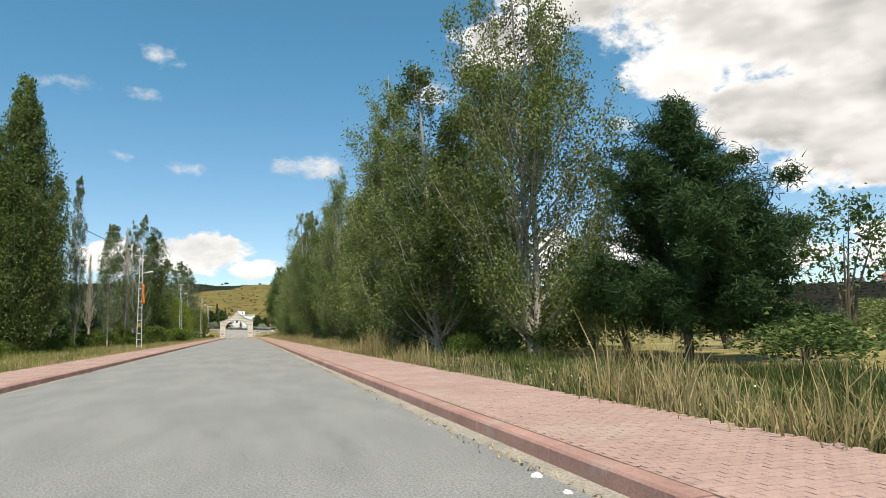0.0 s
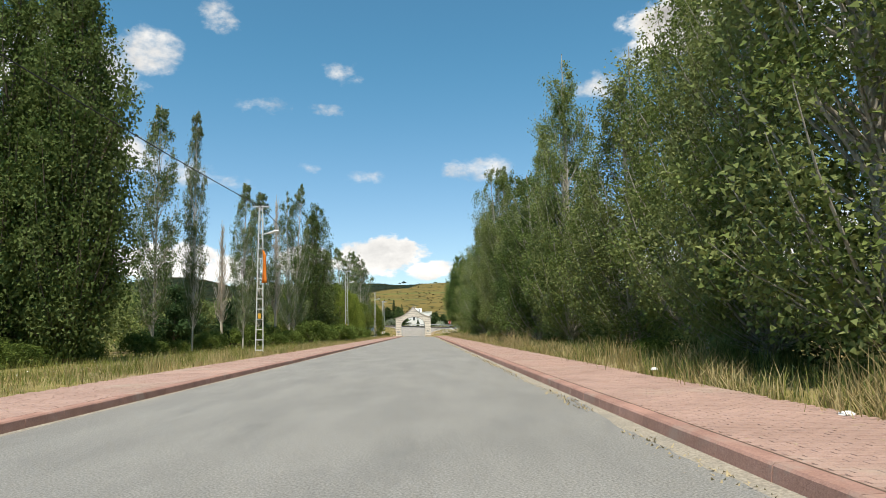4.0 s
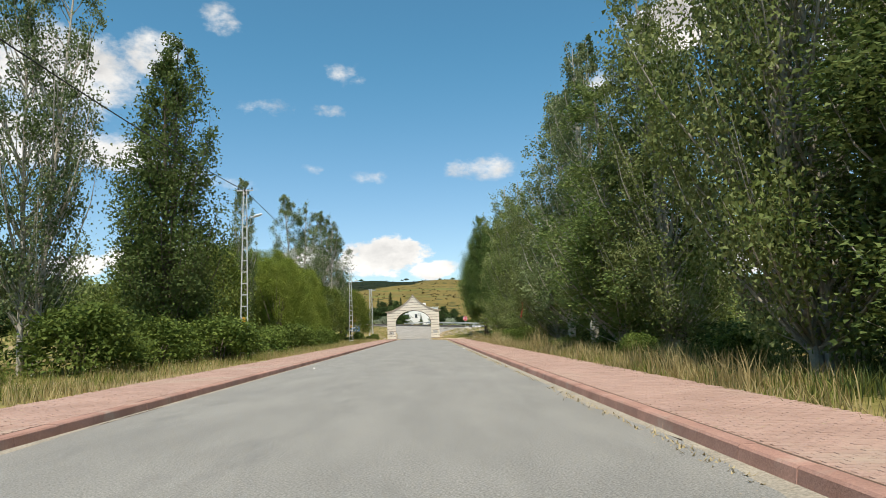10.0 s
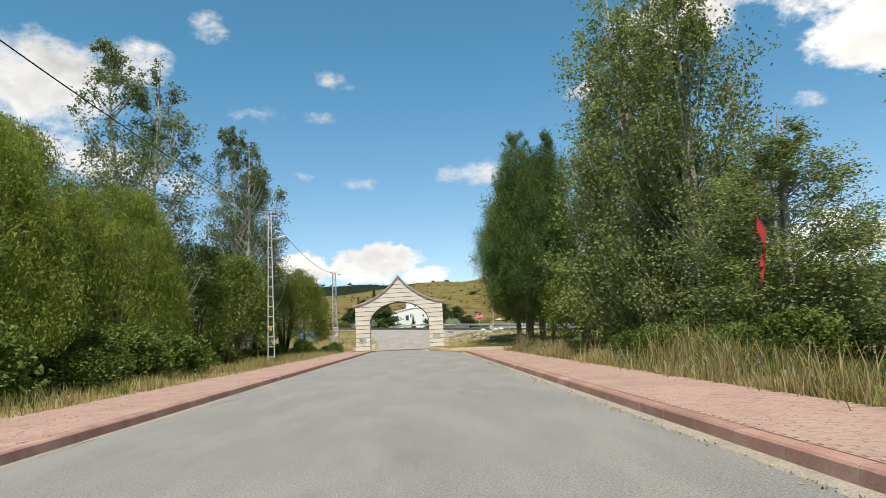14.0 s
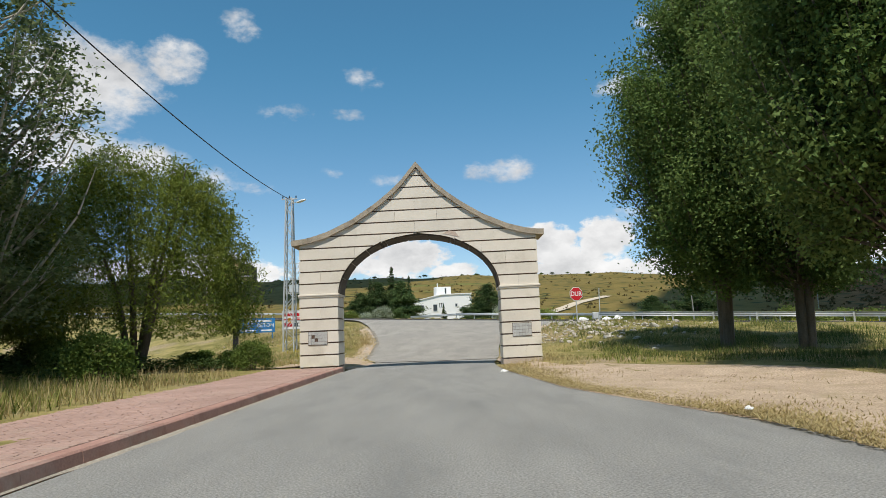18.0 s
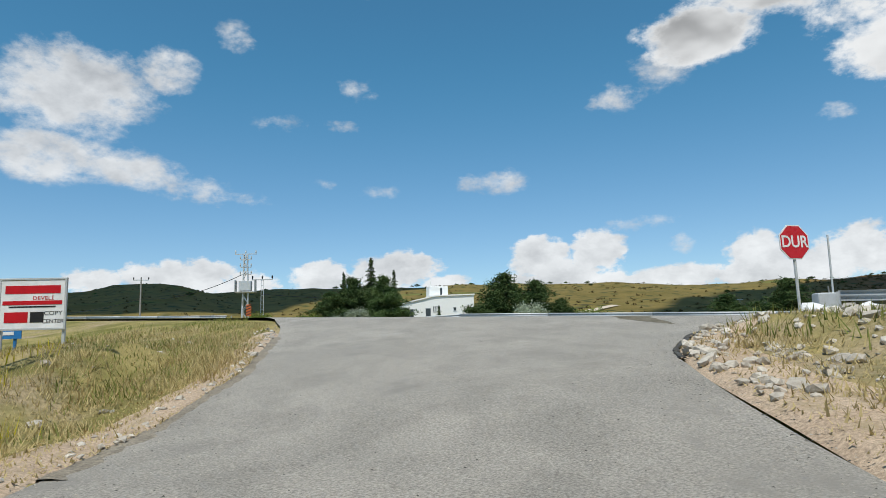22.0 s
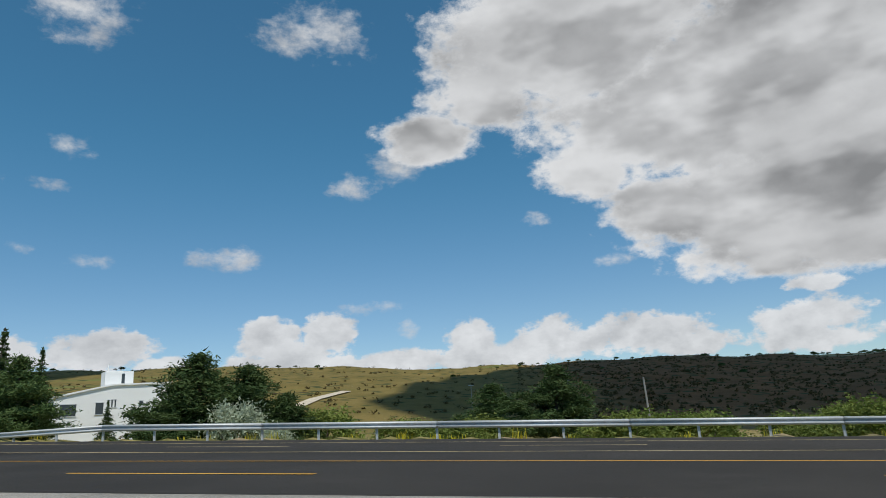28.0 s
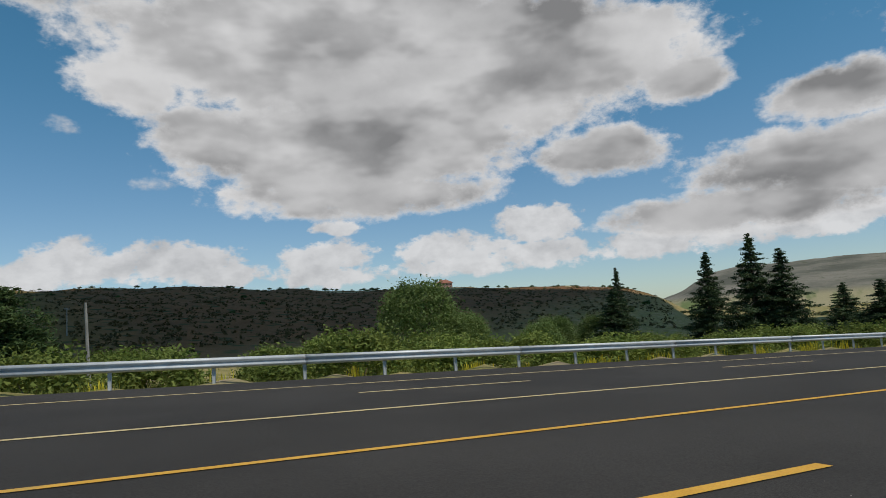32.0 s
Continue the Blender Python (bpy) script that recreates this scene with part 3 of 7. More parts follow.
# low banks beside the ramp
bank = bank + 0.75 * np.exp(-((X + 9) / 4.0) ** 2 - ((Y - 20) / 6.0) ** 2) + 0.35 * np.exp(-((X - 8.3) / 2.6) ** 2 - ((Y - 17) / 5.0) ** 2)
Z = np.where(on_road, Z - 0.12, Z + bank * np.clip((60 - np.abs(V - 20)) / 20, 0.3, 1))
nx, ny = len(gx), len(gy)
gv = np.stack([X.ravel(), Y.ravel(), Z.ravel()], 1)
i = np.arange(nx * ny).reshape(ny, nx)
gf = np.stack([i[:-1, :-1].ravel(), i[:-1, 1:].ravel(), i[1:, 1:].ravel(), i[1:, :-1].ravel()], 1)
ground = new("ground", mesh("ground", gv, gf, M_GROUND, True))


def ground_z(x, y):
    """Height of the ground sheet itself."""
    x, y = np.asarray(x, float), np.asarray(y, float)
    a, b = np.clip(np.searchsorted(gx, x) - 1, 0, nx - 2), np.clip(np.searchsorted(gy, y) - 1, 0, ny - 2)
    s, t = (x - gx[a]) / (gx[a + 1] - gx[a]), (y - gy[b]) / (gy[b + 1] - gy[b])
    return (Z[b, a] * (1 - s) + Z[b, a + 1] * s) * (1 - t) + (Z[b + 1, a] * (1 - s) + Z[b + 1, a + 1] * s) * t


tagged(ground, "dry summer grassland with bare soil, rising to steppe hills", "ground", kind="structure")


def sheet(rows, cols, lift, mat, name):
    """A road surface between left and right edge points, laid on the land."""
    v = []
    for (lx, ly), (rx, ry) in rows:
        for k in range(cols + 1):
            t = k / cols
            x, y = lx + (rx - lx) * t, ly + (ry - ly) * t
            v.append((x, y, land1(x, y) + lift))
    n = cols + 1
    f = [(r * n + k, r * n + k + 1, (r + 1) * n + k + 1, (r + 1) * n + k) for r in range(len(rows) - 1) for k in range(cols)]
    return mesh(name, v, f, mat, True)


def dense(rows, n):
    """Rows subdivided n times, by Catmull-Rom."""
    a = np.array([[*l, *r] for l, r in rows], float)
    out = []
    for i in range(len(a) - 1):
        p0, p1, p2, p3 = a[max(i - 1, 0)], a[i], a[i + 1], a[min(i + 2, len(a) - 1)]
        for k in range(n):
            t = k / n
            q = 0.5 * (2 * p1 + (p2 - p0) * t + (2 * p0 - 5 * p1 + 4 * p2 - p3) * t * t + (3 * p1 - p0 - 3 * p2 + p3) * t ** 3)
            out.append(((q[0], q[1]), (q[2], q[3])))
    out.append((tuple(a[-1][:2]), tuple(a[-1][2:])))
    return out


XL, XR = -2.72, 5.35
rows = [((XL, y), (XR, y)) for y in np.arange(-300, -17, 6.0)] + [((XL, -16), (4.9, -16)), ((XL, -10), (3.5, -10.5)), ((XL, -3), (2.85, -3.5)), ((-2.75, 0.5), (2.8, 0.5)), ((-2.5, 3.0), (2.9, 3.0)), ((-2.3, 6.1), (3.3, 6.3))]
road = new("road", sheet(rows, 8, 0.0, M_ROAD, "road"))
tagged(road, "worn grey asphalt approach road with faint wheel tracks", "road", kind="structure")
rows = [((-2.3, 6.0), (3.15, 6.0)), ((-2.9, 8.5), (3.55, 8.6)), ((-3.5, 11.4), (3.75, 11.4)), ((-3.6, 15.0), (4.2, 14.6)), ((-3.6, 18.5), (4.7, 16.8)), ((-4.3, 23.0), (5.9, 19.2)),
        ((-4.9, 26.6), (7.6, 21.0)), ((-6.0, 31.0), (10.2, 22.9)), ((-8.6, 36.5), (18, 20.4)), ((-18, 45.0), (32, 11.6)), ((-44, 64.2), (60, -5.5)), ((-46, 69.2), (62, -2.8))]
apron = new("road_apron", sheet(dense(rows, 5), 30, 0.012, M_APRON, "road_apron"))
tagged(apron, "bleached grey asphalt ramp flaring out to the highway", "road", kind="structure")


def strip(u0, u1, v0, v1, lift, step=8.0):
    n = max(1, int(math.ceil((u1 - u0) / step)))
    v, f = [], []
    for k in range(n + 1):
        u = u0 + (u1 - u0) * k / n
        for w in (v0, v1):
            x, y = xy_of(u, w)
            v.append((x, y, float(hw_plane(u, w)) + lift))
    for k in range(n):
        f.append((2 * k, 2 * k + 2, 2 * k + 3, 2 * k + 1))
    return v, f


hv, hf = join(strip(-300, 300, 31.9, 50.6, 0.018, 6.0))
highway = new("highway", mesh("highway", hv, hf, M_DARK))
tagged(highway, "dark new asphalt highway with painted lane lines", "road", kind="structure")
shoulder = new("road_shoulder", mesh("road_shoulder", *strip(40, 300, 26.6, 31.9, 0.016, 6.0), M_DARK))
tagged(shoulder, "dark asphalt shoulder of the highway", "road", kind="structure")
for nm, v0, v1, m, lab in (("edge_line", 47.7, 47.85, M_PALE, "faded pale edge line"), ("carriageway_line", 41.8, 41.95, M_PALE, "faded pale solid line"), ("median_line", 38.17, 38.31, M_YELLOW, "solid yellow line")):
    part(nm, mesh(nm, *strip(-300, 300, v0, v1, 0.027), m), highway, lab)
dash = mesh("lane_dash", *strip(0, 4.7, 45.05, 45.19, 0.027), M_PALE)
dash_near = mesh("lane_dash", *strip(0, 5.3, 34.86, 35.02, 0.027), M_YELLOW)
for k in range(-10, 14):
    for me, start in ((dash, -12.3 + 12.1 * k), (dash_near, -5.0 + 15.1 * k)):
        x, y = xy_of(start, 0)
        x0, y0 = xy_of(0, 0)
        part("lane_dash", me, highway, m=pose(x - x0, y - y0, -0.046 * start))

# ---- pavements and kerbs ----
def pave(name, x0, x1, y0, y1):
    """The bed of a footpath, sunk below its bricks."""
    v, f = [], []
    ys = np.arange(y0, y1 + 0.01, 3.0)
    for y in ys:
        w = 0.12 * noise.noise((0.0, y * 0.3, x0))
        xa, xb = (x0 + w, x1) if abs(x0) > abs(x1) else (x0, x1 + w)
        v += [(xa, y, 0.0), (xa, y, 0.1415), (xb, y, 0.1425), (xb, y, 0.0)]
    for k in range(len(ys) - 1):
        a, b = 4 * k, 4 * k + 4
        f += [(a + j, a + j + 1, b + j + 1, b + j) for j in range(3)]
    f += [(0, 3, 2, 1), (4 * len(ys) - 4, 4 * len(ys) - 3, 4 * len(ys) - 2, 4 * len(ys) - 1)]
    ob = new(name, mesh(name, v, f, M_BED))
    return tagged(ob, "faded red brick footpath with a dark red kerb", "footpath", kind="structure")


def pavers(owner, x0, x1, y0, y1, single, seed):
    """Running-bond bricks on the bed, a little uneven; those of the stretch `single` are parts of their own."""
    rg = np.random.default_rng(seed)
    cx, cy = [], []
    for k, y in enumerate(np.arange(y0 + 0.05, y1 - 0.04, 0.1)):
        a, b = x0, x1
        e = 0.12 * noise.noise((0.0, y * 0.3, x0 if abs(x0) > abs(x1) else x1)) + rg.choice([0.0, 0.0, 0.08, -0.07])
        a, b = (a + e, b) if abs(x0) > abs(x1) else (a, b + e)
        xs = np.arange(a + (0.1 if k % 2 else 0.0), b - 0.05, 0.2)
        cx.append(xs + 0.1)
        cy.append(np.full(len(xs), y))
    cx, cy = np.concatenate(cx), np.concatenate(cy)
    keep = cx + 0.1 < max(x0, x1) + 0.1
    cx, cy = cx[keep], cy[keep]
    n = len(cx)
    hx = 0.1 - rg.uniform(0.0005, 0.0015, n)
    hy = 0.05 - np.where(rg.random(n) < 0.05, rg.uniform(0.003, 0.009, n), rg.uniform(0.0005, 0.0015, n))
    top = 0.15 + rg.normal(0, 0.0016, n)
    tx, ty = rg.normal(0, 0.004, n), rg.normal(0, 0.006, n)
    one = (cy > single[0]) & (cy < single[1])

    def corners(i, k, z):
        return [np.column_stack([cx[i] + sx * (hx[i] - k), cy[i] + sy * (hy[i] - k), z + sx * tx[i] * 0.1 + sy * ty[i] * 0.05]) for sx, sy in ((-1, -1), (1, -1), (1, 1), (-1, 1))]

    i = np.where(~one)[0]
    v = np.stack(corners(i, 0.004, top[i]) + corners(i, 0.0, np.full(len(i), 0.134)), 1).reshape(-1, 3)
    o = np.arange(len(i))[:, None] * 8
    f = np.concatenate([o + np.array(q) for q in ((0, 1, 2, 3), (4, 5, 1, 0), (5, 6, 2, 1), (6, 7, 3, 2), (7, 4, 0, 3))])
    ob = part("paving_bricks", mesh("paving_bricks", v, f, M_PAVE), owner)
    ob["kind"] = "stuff"
    bv, bf = join(box_data(-0.098, 0.098, -0.048, 0.048, -0.02, 0.0, 0.004))
    brick = mesh("paving_brick", bv, bf, M_PAVE)
    for q in np.where(one)[0]:
        part("paving_brick", brick, owner, m=pose(cx[q], cy[q], top[q], math.degrees(ty[q]), math.degrees(tx[q]), 0))


pave_r = pave("pavement_right", XR + 0.26, 7.75, -298, -19)
pave_l = pave("pavement_left", -5.45, XL - 0.26, -298, -0.6)
kv, kf = prism([(-0.045, -0.12), (-0.03, 0.0), (-0.012, 0.135), (0.012, 0.158), (0.17, 0.163), (0.17, -0.12)][::-1], -0.4955, 0.4955)
kerb_mesh = mesh("kerb_stone", kv, kf, M_KERB)
far_r, far_l = [], []
for side, xk, y_end, owner, far in ((1, XR + 0.1, -19.0, pave_r, far_r), (-1, XL - 0.1, -0.6, pave_l, far_l)):
    y = y_end - 0.5
    k = 0
    while y > -298:
        tilt = 0.25 * noise.noise((y, side, 0.0))
        if y > -206:
            part("kerb_stone", kerb_mesh, owner, m=pose(xk + 0.012 * noise.noise((y * 1.7, side, 3)), y, 0.008 * noise.noise((y * 2.3, side, 8)), 0, tilt * 2, tilt * 2 + (180 if side < 0 else 0)))
        else:
            far.append(([(p[0] * side + xk, p[1] * side + y, p[2]) for p in kv], kf))
        y -= 1.0
    ob = part("kerb_stones", mesh("kerb_stones", *join(*far), M_KERB), owner)
    ob["kind"] = "stuff"

for owner, x, y1 in ((pave_r, XR + 0.29, -19.0), (pave_l, XL - 0.29, -0.6)):
    part("kerb_joint", mesh("kerb_joint", *box_data(x - 0.026, x + 0.026, -298, y1, 0.1, 0.157), M_JOINT), owner, "dark joint behind the kerb")

for owner, x, side, y1, wide in ((pave_r, XR + 0.075, -1, -19.5, 0.42), (pave_l, XL - 0.075, 1, -0.8, 0.16)):
    v, f = [], []
    ys = np.arange(-204.0, y1, 0.35)
    for y in ys:
        w = wide * (0.55 + 0.9 * max(-0.5, noise.noise((y * 0.23, side, 4.0))) + 0.35 * noise.noise((y * 1.9, side, 1.0)))
        v += [(x, y, 0.012), (x + side * w * 0.5, y, 0.006), (x + side * max(w, 0.03), y, -0.002)]
    f = [(3 * k + j, 3 * k + j + 1, 3 * k + j + 4, 3 * k + j + 3)[::side] for k in range(len(ys) - 1) for j in range(2)]
    part("gutter_dust", mesh("gutter_dust", v, f, M_DUST, True), road, "pale dust gathered along the kerb")

# ---- the gate ----
DEPTH = 1.35


def roof_z(x):
    """Underside of the swept roof at x."""
    return float(np.interp(abs(x), [0, 0.65, 1.2, 1.77, 2.5, 3.42, 4.1, 4.55, 5.0], [7.55, 6.76, 6.28, 5.86, 5.4, 4.98, 4.78, 4.72, 4.7]))


def arch_x(z):
    """Half width of the opening at height z."""
    if z <= 2.79:
        return 3.05
    q = (z - 2.79) / 2.17
    return 3.05 * math.sqrt(max(0.0, 1 - q * q)) if q < 1 else 0.0


def out_x(z):
    """Half width of the wall at height z."""
    if z <= 4.72:
        return 4.5
    lo, hi = 0.0, 4.5
    for _ in range(30):
        m = (lo + hi) / 2
        lo, hi = (m, hi) if roof_z(m) > z else (lo, m)
    return lo


gate = empty("gate", pose(0, 0, 0))
tagged(gate, "cream stone entrance gate with elliptical arch and swept pointed roof", "gate")
courses = [-0.35, 0.12, 0.57, 1.01, 1.45, 1.89, 2.33, 2.77, 3.22, 3.67, 4.12, 4.56, 5.0, 5.44, 5.88, 6.32, 6.76, 7.2, 7.5]


def block(side, z0, z1, xa, xb):
    """One stone of a course between xa and xb, cut off by the arch and the outer edge."""
    zs = np.linspace(z0, z1, 7)
    left = [(min(max(arch_x(z), xa), out_x(z), xb), z) for z in zs]
    right = [(max(min(out_x(z), xb), l[0]), z) for z, l in zip(zs, left)]
    poly = [(side * x, z) for x, z in left + right[::-1]]
    return poly if side > 0 else poly[::-1]


# upright joints of each course, at fixed distances from the middle
JOINTS = [(3.65,), (3.9,), (), (), (3.55,), (), (), (3.75,), (), (3.3,), (2.4,), (1.4, 2.9)]
for k in range(len(courses) - 1):
    z0, z1 = courses[k], courses[k + 1]
    gap = 0.05 if k else 0.0
    for side in (-1, 1):
        if z0 > 4.9:
            if side < 0:
                continue
            zs = np.linspace(z0 + gap, z1, 7)
            xs = [out_x(z) for z in zs]
            if xs[0] < 0.05:
                continue
            cut = [-9.0, -0.85, 0.75, 9.0] if k % 2 else [-9.0, -0.1, 9.0]
            if xs[0] < 1.3:
                cut = [-9.0, 9.0]
            for a, b in zip(cut, cut[1:]):
                poly = [(max(-x, min(a + 0.0025, x)), z) for x, z in zip(xs, zs)] + [(max(-x, min(b - 0.0025, x)), z) for x, z in zip(xs[::-1], zs[::-1])]
                part("stone_block", mesh("stone_block", *prism(poly[::-1], -0.02, DEPTH + 0.02), M_STONE), gate)
            continue
        cut = [0.0, *JOINTS[k], 9.0]
        if side < 0 and 0 < k < 9:
            cut = [0.0, 9.0] if JOINTS[k] else [0.0, 3.7, 9.0]
        for a, b in zip(cut, cut[1:]):
            poly = block(side, z0 + gap, z1, a + 0.0025, b - 0.0025)
            part("stone_block", mesh("stone_block", *prism(poly[::-1], -0.02, DEPTH + 0.02), M_PLINTH if k == 0 else M_STONE), gate, "stained plinth stone" if k == 0 else "")
# recessed core behind the joints
for side in (-1, 1):
    zs = np.linspace(-0.3, 7.45, 60)
    poly = [(arch_x(z) + 0.035 if arch_x(z) > 0.1 else 0.0, z) for z in zs] + [(max(out_x(z) - 0.035, 0.0), z) for z in zs[::-1]]
    poly = [(side * x, z) for x, z in poly]
    q = []
    for i in range(len(zs) - 1):
        n = len(zs)
        q.append(prism([poly[i], poly[i + 1], poly[2 * n - 2 - i], poly[2 * n - 1 - i]], 0.012, DEPTH - 0.012))
    part("joint_core", mesh("joint_core", *join(*q), M_JOINT), gate, "dark recessed joints")
# soffit stones of the arch, in the darkened shade colour
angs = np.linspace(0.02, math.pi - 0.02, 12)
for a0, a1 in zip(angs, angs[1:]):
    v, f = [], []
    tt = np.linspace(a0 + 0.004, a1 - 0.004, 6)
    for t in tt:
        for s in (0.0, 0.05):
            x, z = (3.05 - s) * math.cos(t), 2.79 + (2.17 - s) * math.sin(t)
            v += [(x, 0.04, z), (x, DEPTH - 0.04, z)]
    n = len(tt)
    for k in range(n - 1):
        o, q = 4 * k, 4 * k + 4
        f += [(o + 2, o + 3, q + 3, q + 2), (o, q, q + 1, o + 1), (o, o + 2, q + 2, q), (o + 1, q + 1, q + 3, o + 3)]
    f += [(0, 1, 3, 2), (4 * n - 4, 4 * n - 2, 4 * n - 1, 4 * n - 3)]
    part("soffit_stone", mesh("soffit_stone", v, f, M_SOFFIT_SHADE), gate, "brown soffit stone, darkened for the shade under the arch")
# string course at the springing
for side in (-1, 1):
    x0, x1 = sorted((side * 3.0, side * 4.55))
    part("cornice", mesh("cornice", *join(box_data(x0, x1, -0.075, DEPTH + 0.075, 2.79, 2.85, 0.008), box_data(x0, x1, -0.05, DEPTH + 0.05, 2.74, 2.79)), [M_STONE]), gate, "thin projecting cornice")
# swept roof slab
xs = np.linspace(0, 4.78, 26)
for side in (-1, 1):
    v, f = [], []
    for x in xs:
        z = roof_z(x) + 0.0
        n = noise.noise((x * 3, side, 0)) * 0.012
        t = 0.21 + n
        for y in (-0.12, DEPTH + 0.12):
            v += [(side * x, y, z), (side * x, y, z + t)]
    for k in range(len(xs) - 1):
        o, q = 4 * k, 4 * k + 4
        f += [(o, o + 1, q + 1, q), (o + 1, o + 3, q + 3, q + 1), (o + 3, o + 2, q + 2, q + 3), (o + 2, o, q, q + 2)]
    e = 4 * len(xs) - 4
    f += [(0, 2, 3, 1), (e, e + 1, e + 3, e + 2)]
    part("roof_slab", mesh("roof_slab", v, f, M_ROOF), gate, "weathered concrete roof edge with broken spots")
# broken spot beside the crown
part("broken_patch", mesh("broken_patch", *prism([(0.95, 4.92), (1.2, 5.04), (1.42, 4.98), (1.6, 4.76), (1.3, 4.84)], -0.032, -0.018), M_PLINTH), gate, "broken stone edge over the arch")
# tiled panels on the piers
tile_mesh = mesh("tile", *box_data(-0.056, 0.056, -0.012, 0.012, -0.056, 0.056, 0.004), M_TILE)
for x0, z0, gone in ((-4.17, 0.97, {(1, 2), (2, 1)}), (3.44, 0.94, set())):
    part("tile_bed", mesh("tile_bed", *box_data(x0 - 0.01, x0 + 0.71, -0.03, 0.0, z0 - 0.01, z0 + 0.49), M_JOINT), gate, "dark mortar bed")
    for cx in range(6):
        for cz in range(4):
            if (cx, cz) not in gone:
                part("tile", tile_mesh, gate, m=pose(x0 + 0.06 + cx * 0.117, -0.04, z0 + 0.06 + cz * 0.119, random.uniform(-1, 1), random.uniform(-1, 1), random.uniform(-1, 1)))


# the courses climb a little from one pier to the other
tilted = set()
for ob in gate.children:
    if ob.data is tile_mesh:
        ob.location.z += 0.0138 * (ob.location.x + 4.5)
    elif ob.data.name not in tilted:
        tilted.add(ob.data.name)
        for q in ob.data.vertices:
            q.co.z += 0.0138 * (q.co.x + 4.5)

# ---- lattice lamp posts and cable ----
def lattice(h, w0, w1, bays, leg=0.035, brace=0.016):
    legs, braces = [], []
    for sx in (-1, 1):
        for sy in (-1, 1):
            legs.append(tube([(sx * w0 / 2, sy * w0 / 2, -0.3), (sx * w1 / 2, sy * w1 / 2, h)], leg, 4))
    for k in range(bays):
        z0, z1 = h * k / bays, h * (k + 1) / bays
        a, b = (w0 + (w1 - w0) * z0 / h) / 2, (w0 + (w1 - w0) * z1 / h) / 2
        s = 1 if k % 2 else -1
        for y in (-1, 1):
            braces.append(tube([(-s * a, y * a, z0), (s * b, y * b, z1)], brace, 4))
            braces.append(tube([(y * a, -s * a, z0), (y * b, s * b, z1)], brace, 4))
    return legs, braces


def ladder(h, w0, w1, rungs):
    legs = [tube([(s * w0 / 2, 0, -0.3), (s * w1 / 2, 0, h)], 0.04, 4) for s in (-1, 1)]
    rs = []
    for k in range(rungs):
        z = h * (k + 0.6) / rungs
        w = (w0 + (w1 - w0) * z / h) / 2
        rs.append(box_data(-w, w, -0.02, 0.02, z - 0.03, z + 0.03))
    return legs, rs


def lamp_head(owner, z, dx, dy, arm=0.9, drop=0.0):
    arm_pts = [(0, 0, z), (dx * arm * 0.5, dy * arm * 0.5, z + 0.14), (dx * arm, dy * arm, z + 0.2)]
    part("lamp_arm", mesh("lamp_arm", *tube(arm_pts, 0.025, 6), M_POLE), owner)
    bm = bmesh.new()
    bmesh.ops.create_uvsphere(bm, u_segments=12, v_segments=8, radius=1.0)
    for q in bm.verts:
        q.co = Vector((q.co.x * 0.36, q.co.y * 0.14, q.co.z * (0.10 if q.co.z > 0 else 0.06)))
    me = bpy.data.meshes.new("lamp_head")
    bm.to_mesh(me)
    bm.free()
    me.materials.append(M_GLASSY)
    part("lamp_head", me, owner, "pale street lamp head", pose(dx * (arm + 0.28), dy * (arm + 0.28), z + 0.21, 0, -14, math.degrees(math.atan2(dy, dx))))


POST_TOPS = []


def lamp_post(x, y, h, flat=True, name="street_lamp", arms=True):
    z = land1(x, y)
    ob = empty(name, pose(x, y, z, 0, 0, random.uniform(-4, 4)))
    if flat:
        legs, rs = ladder(h, 0.46, 0.2, 15)
        tagged(ob, "tall pale steel ladder pole with a street lamp", "street lamp", "street lamps along the road")
    else:
        legs, rs = lattice(h, 0.68, 0.36, 16, 0.05, 0.025)
        tagged(ob, "tall galvanised lattice pole with a street lamp", "street lamp", "street lamps along the road")
    for q in legs:
        part("leg", mesh("leg", *q, M_POLE if flat else M_STEEL), ob)
    for q in rs:
        part("rung" if flat else "brace", mesh("rung" if flat else "brace", *q, M_POLE if flat else M_STEEL), ob)
    part("crossarm", mesh("crossarm", *box_data(-0.5, 0.5, -0.03, 0.03, h - 0.12, h - 0.05, 0.006), M_STEEL), ob)
    for s in (-0.42, 0.0, 0.42):
        part("insulator", mesh("insulator", *tube([(s, 0, h - 0.05), (s, 0, h + 0.03), (s, 0, h + 0.08), (s, 0, h + 0.14)], [0.02, 0.045, 0.03, 0.015], 8), M_BLACK), ob, "dark insulator")
    lamp_head(ob, h - (1.9 if flat else 0.5), 0.97, -0.2, 0.55)
    part("plate", mesh("plate", *box_data(-0.09, 0.09, -0.06, -0.045, 2.2, 2.5, 0.004), M_YELLOW), ob, "small yellow warning plate")
    POST_TOPS.append((x, y, z + h))
    return ob


lamp = lamp_post(-6.9, -131.0, 9.0)
v, f = [], []
for k in range(9):
    t = k / 8
    for q in range(5):
        v.append((0.12 + 0.07 * q + 0.05 * math.sin(3 * t + q), -0.06 + 0.05 * math.sin(5 * t + 1.7 * q), 6.3 - 2.0 * t - 0.1 * q * (1 - t)))
f = [(k * 5 + q, k * 5 + q + 1, k * 5 + q + 6, k * 5 + q + 5) for k in range(8) for q in range(4)]
flag = part("flag", mesh("flag", v, f, plain("orange_cloth", (0.75, 0.2, 0.02), 0.8), True), lamp, "limp faded orange flag")
flag.modifiers.new("thick", "SOLIDIFY").thickness = 0.004
lamp_post(-8.3, -75.2, 10.2)
lamp_post(-8.2, -21.9, 10.4)
lamp_post(-8.6, 15.6, 10.0, False)


